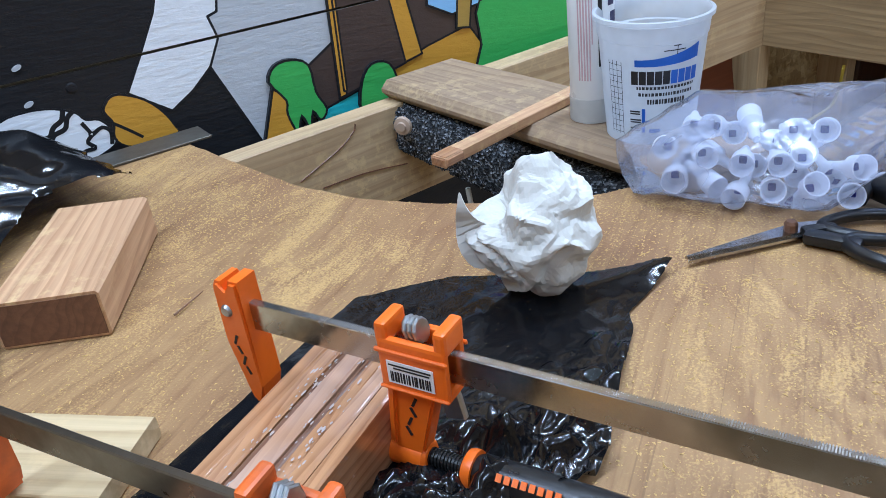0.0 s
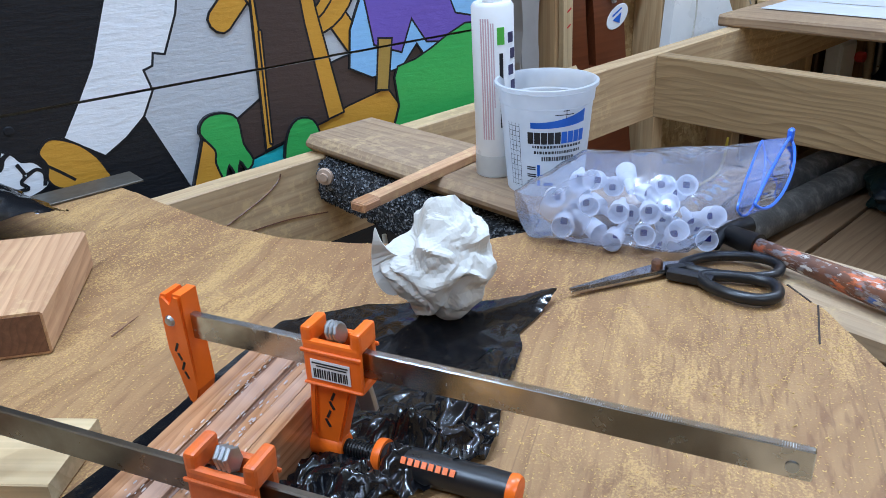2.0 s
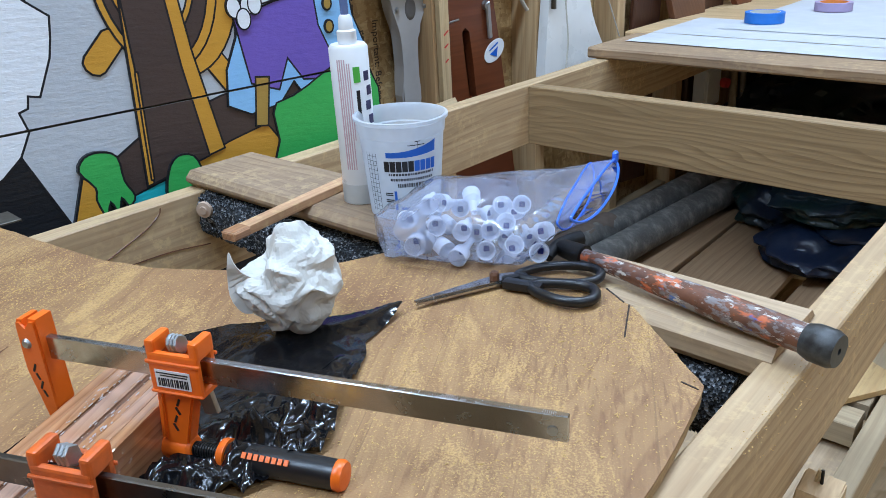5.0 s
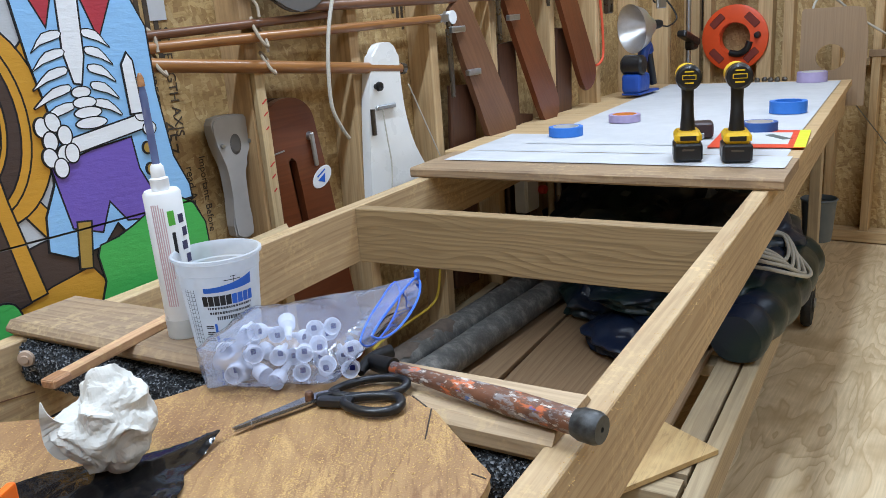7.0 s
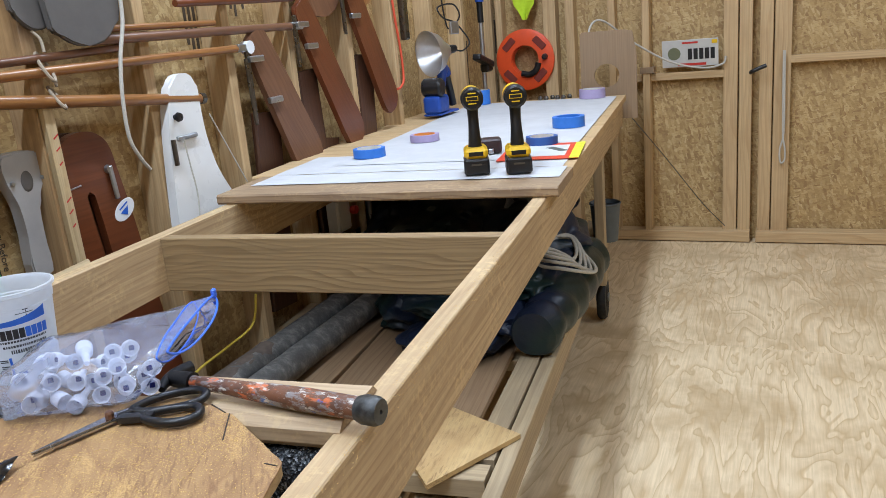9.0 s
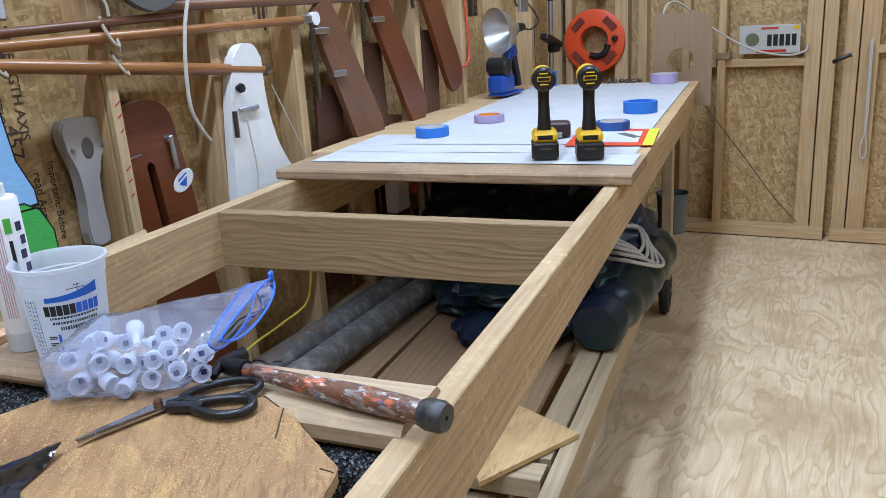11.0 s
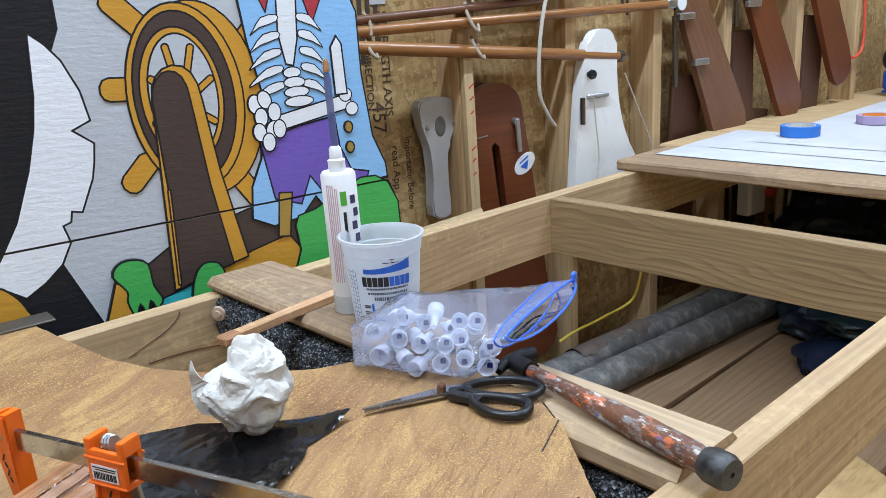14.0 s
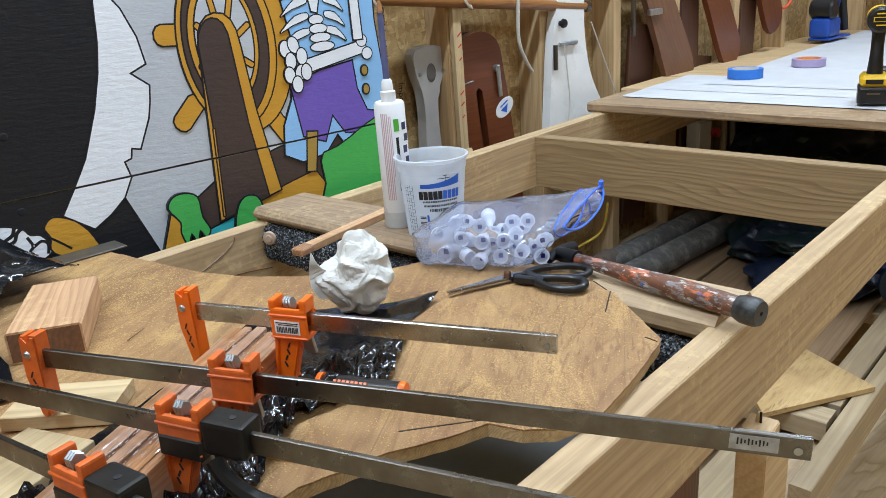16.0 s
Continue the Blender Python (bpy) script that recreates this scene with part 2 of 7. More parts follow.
M_MAHOG = wood("varnished_mahogany", (0.17, 0.048, 0.018), (0.13, 0.034, 0.013), 0.28, 1.2, (0.06, 0.02, 0.01), 0.5)
M_MAHOG2 = wood("faded_mahogany", (0.20, 0.092, 0.048), (0.14, 0.058, 0.029), 0.38, 1.2, (0.10, 0.04, 0.025), 0.6)
M_DARKWOOD = wood("dark_board_wood", (0.10, 0.04, 0.02), (0.06, 0.022, 0.012), 0.45, 1.0)
M_TEMPLATE = wood("template_board_wood", (0.31, 0.205, 0.12), (0.29, 0.19, 0.11), 0.65, 1.0, upright=True)
M_SILL = wood("brown_underboard", (0.37, 0.24, 0.135), (0.24, 0.14, 0.075), 0.6, 0.8)
M_OSB = osb("strand_board")
M_FLOOR = plyboard("floor_plywood", (0.78, 0.61, 0.39), (0.58, 0.41, 0.225), 2.4, 0.0, 0.5, (0.44, 0.30, 0.155))
M_PLY = plyboard("dusty_plywood", (0.370, 0.212, 0.088), (0.275, 0.145, 0.058), 2.6, 0.72, 0.62, (0.185, 0.078, 0.034))
M_PLYEDGE = wood("ply_edge", (0.60, 0.42, 0.21), (0.26, 0.14, 0.05), 0.75, 6.0, (0.14, 0.07, 0.03), 0.6)
M_OFFCUT = plyboard("ply_offcut_face", (0.62, 0.42, 0.19), (0.52, 0.33, 0.14), 1.2, 0.2, 0.6)
M_CEIL = plain("ceiling_board", (0.70, 0.71, 0.72), 0.8, vary=0.3, scale=6)
M_STEEL = plain("bright_steel", (0.50, 0.49, 0.48), 0.2, 1.0, 0.35, 60, 0.08, dirt=(0.25, 0.22, 0.18))
M_STEEL_OLD = plain("worn_steel", (0.19, 0.185, 0.175), 0.30, 1.0, 0.6, 45, 0.15, dirt=(0.11, 0.085, 0.06))
M_DULL = plain("dull_grey_steel", (0.13, 0.118, 0.098), 0.5, 0.7, 0.5, 30, 0.2, dirt=(0.10, 0.075, 0.05))
M_ZINC = plain("zinc_part", (0.46, 0.48, 0.50), 0.35, 1.0, 0.3, 60, 0.08)
M_ORANGE = plain("orange_enamel", (0.86, 0.150, 0.008), 0.36, 0.0, 0.15, 90, 0.12, dirt=(0.45, 0.08, 0.02))
M_ORANGE_OLD = plain("scuffed_orange_enamel", (0.70, 0.130, 0.018), 0.42, 0.0, 0.5, 70, 0.2, dirt=(0.22, 0.07, 0.035))
M_BLACK = plain("black_plastic", (0.010, 0.010, 0.011), 0.35, 0.0, 0.3, 60, 0.1)
M_BLACK_IRON = plain("black_iron", (0.024, 0.023, 0.022), 0.45, 0.6, 0.4, 60, 0.25)
M_RUBBER = plain("black_rubber", (0.013, 0.013, 0.013), 0.7, 0.0, 0.4, 80, 0.25)
M_WHITE = plain("white_plastic", (0.78, 0.79, 0.80), 0.35, 0.0, 0.1, 30, 0.03)
M_WHITE_BOARD = plain("white_gelcoat", (0.80, 0.80, 0.78), 0.3, 0.0, 0.15, 12, 0.03)
M_PAPER = plain("white_paper", (0.55, 0.555, 0.57), 0.8, 0.0, 0.26, 9, 0.3)
M_GREYPLASTIC = plain("grey_plastic", (0.42, 0.41, 0.40), 0.5, 0.0, 0.25, 20, 0.1)
M_GREYFELT = plain("grey_board_paint", (0.115, 0.105, 0.098), 0.65, 0.0, 0.2, 20, 0.15)
M_INK = plain("black_ink", (0.012, 0.012, 0.014), 0.6, 0, 0.1, 40, 0)
M_INKBLUE = plain("blue_ink", (0.015, 0.12, 0.55), 0.5, 0, 0.1, 40, 0)
M_INKRED = plain("red_ink", (0.55, 0.04, 0.03), 0.5, 0, 0.1, 40, 0)
M_INKGREEN = plain("green_ink", (0.10, 0.50, 0.06), 0.5, 0, 0.1, 40, 0)
M_INKPINK = plain("faded_pink_ink", (0.62, 0.42, 0.46), 0.5, 0, 0.1, 40, 0)
M_STAMP = plain("mill_stamp_ink", (0.045, 0.032, 0.022), 0.8, 0, 0.35, 120, 0, dirt=(0.16, 0.10, 0.05))
M_TAPE = plain("blue_masking_tape", (0.025, 0.18, 0.62), 0.55, 0, 0.15, 60, 0.1)
M_TAPE2 = plain("lilac_masking_tape", (0.40, 0.33, 0.52), 0.6, 0, 0.15, 60, 0.1)
M_CORE = plain("card_core", (0.62, 0.60, 0.55), 0.8, 0, 0.2, 60, 0.1)
M_CORE2 = plain("orange_card_core", (0.80, 0.28, 0.06), 0.7, 0, 0.2, 60, 0.1)
M_YELLOW = plain("yellow_tool_plastic", (0.82, 0.50, 0.02), 0.42, 0, 0.15, 60, 0.1)
M_BLUETOOL = plain("blue_tool_plastic", (0.010, 0.065, 0.34), 0.4, 0, 0.2, 40, 0.1)
M_REEL = plain("orange_red_reel_plastic", (0.80, 0.085, 0.02), 0.4, 0, 0.2, 30, 0.05)
M_RAG = plain("lime_cloth", (0.52, 0.72, 0.03), 0.8, 0, 0.3, 60, 0.3)
M_ROPE = plain("white_rope", (0.54, 0.51, 0.44), 0.85, 0, 0.35, 160, 0.5)
M_TWINE = plain("tan_twine", (0.36, 0.29, 0.21), 0.85, 0, 0.4, 160, 0.5)
M_YCORD = plain("yellow_cord", (0.75, 0.58, 0.08), 0.7, 0, 0.3, 160, 0.3)
M_REDCORD = plain("red_cord", (0.70, 0.09, 0.04), 0.6, 0, 0.2, 160, 0.3)
M_HANDLE = plain("amber_handle_plastic", (0.55, 0.27, 0.06), 0.25, 0, 0.2, 30, 0.05)
M_COPPER = plain("rusty_screw", (0.20, 0.10, 0.06), 0.5, 0.6, 0.5, 200, 0.2)


def black_sheet_material():
    k = Mat("black_polythene", 0.14, color=(0.005, 0.005, 0.006))
    w = k.noise(k.shifted((1, 1, 1), 0), 30.0, 4.0, 0.55, 1.4)
    f = k.noise(k.shifted((1, 1, 1), 0), 420.0, 2.0, 0.6)
    k.bump(w, 0.20, 0.004)
    k.color(k.mix(k.grey(f, 0.70, 0.76), (0.005, 0.005, 0.006), (0.16, 0.12, 0.06)))
    k.rough(k.grey(w, 0.3, 0.7, 0.08, 0.17))
    return k.m


def tissue_material():
    k = Mat("crumpled_tissue", 0.85)
    n = k.noise(k.shifted(), 22.0, 5.0, 0.6)
    k.color(k.mix(k.grey(n, 0.62, 0.80, 0, 0.5), (0.60, 0.59, 0.55), (0.56, 0.47, 0.28)))
    w = k.noise(k.shifted(), 34.0, 2.0, 0.5, 0.3)
    fold = k.node("ShaderNodeMath", {0: k.node("ShaderNodeMath", {0: w, 1: 0.5}, operation="SUBTRACT").outputs[0]}, operation="ABSOLUTE").outputs[0]
    fine = k.noise(k.shifted(), 900.0, 2.0)
    sumh = k.node("ShaderNodeMath", {0: fold, 1: k.grey(fine, 0, 1, 0, 0.02)}, operation="ADD").outputs[0]
    k.bump(sumh, 0.45, 0.004)
    k.b.inputs["Subsurface Weight"].default_value = 0.12
    k.b.inputs["Subsurface Radius"].default_value = (0.01, 0.01, 0.01)
    return k.m


def carpet_material():
    k = Mat("grey_loop_carpet", 0.95)
    v = k.node("ShaderNodeTexVoronoi", {"Vector": k.shifted(), "Scale": 330.0})
    sp = k.node("ShaderNodeSeparateColor", {0: v.outputs["Color"]})
    k.color(k.ramp(sp.outputs[0], [(0, (0.008, 0.009, 0.010)), (0.55, (0.028, 0.030, 0.034)), (0.8, (0.12, 0.13, 0.14)), (1, (0.36, 0.37, 0.39))]))
    k.bump(v.outputs["Distance"], 1.0, 0.004)
    return k.m


def tube_material():
    k = Mat("dirty_wrapped_tube", 0.7)
    n = k.noise(k.shifted((2.5, 2.0, 2.0)), 9.0, 6.0, 0.7)
    f = k.noise(k.shifted(), 70.0, 4.0, 0.65)
    c = k.ramp(n, [(0.2, (0.055, 0.053, 0.05)), (0.5, (0.12, 0.117, 0.11)), (0.66, (0.26, 0.25, 0.23)), (0.78, (0.30, 0.20, 0.12))])
    k.color(k.mix(k.grey(f, 0.55, 0.75, 0, 0.5), c, (0.24, 0.22, 0.19)))
    k.bump(f, 0.6, 0.004)
    return k.m


def tarp_material():
    k = Mat("dark_tarpaulin", 0.42)
    n = k.noise(k.shifted(), 2.6, 2.0)
    k.color(k.ramp(n, [(0.42, (0.005, 0.018, 0.016)), (0.52, (0.005, 0.011, 0.026)), (0.7, (0.008, 0.016, 0.042))]))
    k.bump(k.noise(k.shifted(), 18.0, 4.0), 0.4, 0.01)
    return k.m


def hammer_material():
    """Red-brown leather grip spattered with white, orange, blue and green paint."""
    k = Mat("paint_spattered_grip", 0.5)
    base = k.mix(k.grey(k.noise(k.shifted(), 40, 4), 0.35, 0.7), (0.19, 0.074, 0.036), (0.10, 0.045, 0.030))
    for sc, thr, c, off in ((70, 0.53, (0.27, 0.25, 0.25), 3.1), (130, 0.58, (0.20, 0.17, 0.16), 9.7), (48, 0.585, (0.64, 0.15, 0.045), 5.3), (55, 0.61, (0.03, 0.14, 0.52), 12.9), (100, 0.565, (0.62, 0.58, 0.52), 20.1), (150, 0.62, (0.10, 0.05, 0.03), 31.7)):
        v = k.node("ShaderNodeVectorMath", {0: k.co, 1: (off, off * 0.7, off * 1.3)}, operation="ADD").outputs[0]
        v = k.node("ShaderNodeVectorMath", {0: v, 1: (1.0, 1.0, 0.45)}, operation="MULTIPLY").outputs[0]
        n = k.noise(v, sc, 4.0, 0.6)
        base = k.mix(k.grey(n, thr, thr + 0.05, 0.0, 0.85), base, c)
    k.color(base)
    k.bump(k.noise(k.shifted(), 90, 3), 0.4, 0.002)
    return k.m


M_SHEET, M_TISSUE, M_CARPET, M_TUBE, M_TARP, M_GRIP = black_sheet_material(), tissue_material(), carpet_material(), tube_material(), tarp_material(), hammer_material()
M_CUP = clear("milky_cup_plastic", (0.76, 0.80, 0.85), 0.34, 0.3).m
M_NOZZLE = clear("frosted_nozzle_plastic", (0.90, 0.92, 0.97), 0.06, 0.35).m


def film_material():
    """Thin clear film: mostly see-through, a breath of milky blue, sharp glints off its creases."""
    k = Mat("zip_bag_film", 0.06)
    w = k.noise(k.shifted((1.6, 0.8, 1.0)), 13, 2.0, 0.45, 1.2)
    bump = k.node("ShaderNodeBump", {"Strength": 0.55, "Distance": 0.014, "Height": w}).outputs[0]
    clear_part = k.node("ShaderNodeBsdfTransparent", {"Color": (0.945, 0.955, 0.99, 1)})
    thru = k.node("ShaderNodeBsdfTranslucent", {"Color": (0.76, 0.81, 1.0, 1), "Normal": bump})
    face = k.node("ShaderNodeBsdfDiffuse", {"Color": (0.76, 0.81, 1.0, 1), "Normal": bump})
    milk = k.node("ShaderNodeMixShader", {0: 0.5, 1: face.outputs[0], 2: thru.outputs[0]})
    body = k.node("ShaderNodeMixShader", {0: k.grey(w, 0.35, 0.75, 0.17, 0.32), 1: clear_part.outputs[0], 2: milk.outputs[0]})
    shine = k.node("ShaderNodeBsdfGlossy", {"Roughness": 0.12, "Normal": bump})
    fres = k.node("ShaderNodeFresnel", {"IOR": 1.24, "Normal": bump})
    out = k.node("ShaderNodeMixShader", {0: fres.outputs[0], 1: body.outputs[0], 2: shine.outputs[0]})
    k.t.links.new(out.outputs[0], k.t.nodes["Material Output"].inputs[0])
    return k.m


M_BAG = film_material()
M_BAGZIP = plain("blue_zip_strip", (0.05, 0.17, 0.75), 0.3, 0, 0.1, 40, 0)
M_NOZBLUE = clear("blue_mixer_core", (0.025, 0.035, 0.26), 0.07, 0.3).m
M_ZIPBAND = clear("pale_blue_zip_band", (0.22, 0.38, 0.95), 0.74, 0.2).m
M_TUBEEND = clear("milky_tube_end", (0.72, 0.72, 0.70), 0.15, 0.35).m


# ---- builders ----
def part(name, bm, mat, parent=None, label="", smooth=False):
    """Links a bmesh as one mesh object under a thing or a part."""
    me = bpy.data.meshes.new(name)
    bmesh.ops.recalc_face_normals(bm, faces=bm.faces)
    bm.to_mesh(me)
    bm.free()
    me.materials.append(mat)
    if smooth:
        for p in me.polygons:
            p.use_smooth = True
        if smooth != "all":
            me.set_sharp_from_angle(angle=radians(38))
    ob = new(name, me)
    ob.parent = parent
    if label:
        ob["label"] = label
    return ob


def placed(ob, m):
    ob.matrix_basis = m
    return ob


def thing(name, m, label, category, group="", kind=""):
    ob = new(name)
    ob.empty_display_size = 0.05
    ob.matrix_basis = m
    return tagged(ob, label, category, group, kind)


def box(dx, dy, dz, at=(0, 0, 0), bevel=0.0, bm=None, seg=1, turn=None):
    bm = bm or bmesh.new()
    m = Matrix.Translation(at) @ (turn or Matrix()) @ Matrix.Diagonal((dx, dy, dz, 1))
    vs = bmesh.ops.create_cube(bm, size=1, matrix=m)["verts"]
    if bevel:
        es = list({e for v in vs for e in v.link_edges})
        bmesh.ops.bevel(bm, geom=es, offset=bevel, segments=seg, affect="EDGES", profile=0.6)
    return bm


def rod(p, q, r, r2=None, seg=16, bm=None):
    """A round bar from p to q."""
    bm = bm or bmesh.new()
    p, q = Vector(p), Vector(q)
    d = q - p
    m = Matrix.Translation((p + q) / 2) @ d.to_track_quat("Z", "Y").to_matrix().to_4x4()
    bmesh.ops.create_cone(bm, cap_ends=True, segments=seg, radius1=r, radius2=r if r2 is None else r2, depth=d.length, matrix=m)
    return bm


def lathe(profile, seg=32, bm=None, m=None):
    """Turns (radius, z) pairs round the z axis; ends on the axis where the radius is 0."""
    bm = bm or bmesh.new()
    m = m or Matrix()
    rings = []
    for r, z in profile:
        if r < 1e-6:
            rings.append([bm.verts.new(m @ Vector((0, 0, z)))])
        else:
            rings.append([bm.verts.new(m @ Vector((r * math.cos(a), r * math.sin(a), z))) for a in (2 * math.pi * i / seg for i in range(seg))])
    for a, b in zip(rings, rings[1:]):
        for i in range(seg):
            j = (i + 1) % seg
            if len(a) == 1 and len(b) == 1:
                continue
            if len(a) == 1:
                bm.faces.new((a[0], b[i], b[j]))
            elif len(b) == 1:
                bm.faces.new((a[i], b[0], a[j]))
            else:
                bm.faces.new((a[i], b[i], b[j], a[j]))
    return bm


def prism(points, depth, bevel=0.0, bm=None, m=None):
    """A flat outline in local x, z, drawn through along local y (front at y = 0, back at y = depth)."""
    bm = bm or bmesh.new()
    m = m or Matrix()
    f = [bm.verts.new(m @ Vector((x, 0, z))) for x, z in points]
    b = [bm.verts.new(m @ Vector((x, depth, z))) for x, z in points]
    n = len(points)
    if not bevel:
        for ring in (f, b):
            bmesh.ops.triangle_fill(bm, use_beauty=True, edges=[bm.edges.new((ring[i - 1], ring[i])) for i in range(n)])
    faces = [bm.faces.new(f), bm.faces.new(b[::-1])] if bevel else []
    for i in range(n):
        j = (i + 1) % n
        bm.faces.new((f[i], b[i], b[j], f[j]))
    if bevel:
        es = [e for fa in faces for e in fa.edges]
        bmesh.ops.bevel(bm, geom=es, offset=bevel, segments=2, affect="EDGES")
    bmesh.ops.triangulate(bm, faces=[fa for fa in bm.faces if len(fa.verts) > 4])
    return bm


def curve_through(points, steps=6, closed=True):
    """A smooth line through the given points."""
    n = len(points)
    pts = [Vector(p) for p in points]
    out = []
    for i in range(n if closed else n - 1):
        if closed:
            a, b, c, d = pts[i - 1], pts[i], pts[(i + 1) % n], pts[(i + 2) % n]
        else:
            a, b, c, d = pts[max(i - 1, 0)], pts[i], pts[i + 1], pts[min(i + 2, n - 1)]
        for s in range(steps):
            t = s / steps
            out.append(0.5 * (2 * b + (c - a) * t + (2 * a - 5 * b + 4 * c - d) * t * t + (3 * b - a - 3 * c + d) * t * t * t))
    if not closed:
        out.append(pts[-1])
    return out


def hose(points, r, seg=10, steps=8, bm=None, closed=False, taper=None):
    """A round cord through the given points."""
    bm = bm or bmesh.new()
    line = curve_through(points, steps, closed)
    n = len(line)
    rings = []
    side = Vector((0.31, 0.17, 0.93))
    for i, p in enumerate(line):
        d = (line[(i + 1) % n] - line[i - 1]) if closed or 0 < i < n - 1 else (line[1] - line[0] if i == 0 else line[-1] - line[-2])
        d.normalize()
        side = side - d * side.dot(d)
        side.normalize()
        up = d.cross(side)
        rr = r if taper is None else r * taper(i / (n - 1))
        rings.append([bm.verts.new(p + (side * math.cos(a) + up * math.sin(a)) * rr) for a in (2 * math.pi * k / seg for k in range(seg))])
    pairs = list(zip(rings, rings[1:])) + ([(rings[-1], rings[0])] if closed else [])
    for a, b in pairs:
        for k in range(seg):
            j = (k + 1) % seg
            bm.faces.new((a[k], a[j], b[j], b[k]))
    if not closed:
        bm.faces.new(rings[0][::-1])
        bm.faces.new(rings[-1])
    return bm


def board(name, length, width, thick, m, mat, parent=None, label="", bevel=0.002, worn=0.0):
    """A sawn board with its length along local x."""
    bm = bmesh.new()
    n = 10
    cols = []
    for i in range(n + 1):
        x = -length / 2 + length * i / n
        w = (lambda s: worn * noise.noise(Vector((x * 6 + s, length, width * 9))))
        b = bevel
        ring = [(-width / 2 + b, -thick / 2), (width / 2 - b, -thick / 2), (width / 2, -thick / 2 + b), (width / 2, thick / 2 - b), (width / 2 - b, thick / 2), (-width / 2 + b, thick / 2), (-width / 2, thick / 2 - b), (-width / 2, -thick / 2 + b)]
        cols.append([bm.verts.new((x, y + w(k), z + 0.4 * w(k + 9))) for k, (y, z) in enumerate(ring)])
    for a, c in zip(cols, cols[1:]):
        for k in range(8):
            j = (k + 1) % 8
            bm.faces.new((a[k], a[j], c[j], c[k]))
    bm.faces.new(cols[0][::-1])
    bm.faces.new(cols[-1])
    return placed(part(name, bm, mat, parent, label), m)


def letters(name, text, size, m, mat, parent, depth=0.0004):
    """Readable writing as a flat mesh in Blender's own font, in local x, y."""
    cu = bpy.data.curves.new(name, "FONT")
    cu.body, cu.size, cu.align_x, cu.align_y, cu.extrude = text, size, "CENTER", "CENTER", depth
    tmp = bpy.data.objects.new(name, cu)
    me = bpy.data.meshes.new_from_object(tmp)
    bpy.data.objects.remove(tmp)
    me.materials.clear()
    me.materials.append(mat)
    ob = new(name, me)
    ob.parent = parent
    return placed(ob, m)


# ---- the room ----
WALL_Y, STUD_Y, FAR_X = 1.760, 1.670, 5.150


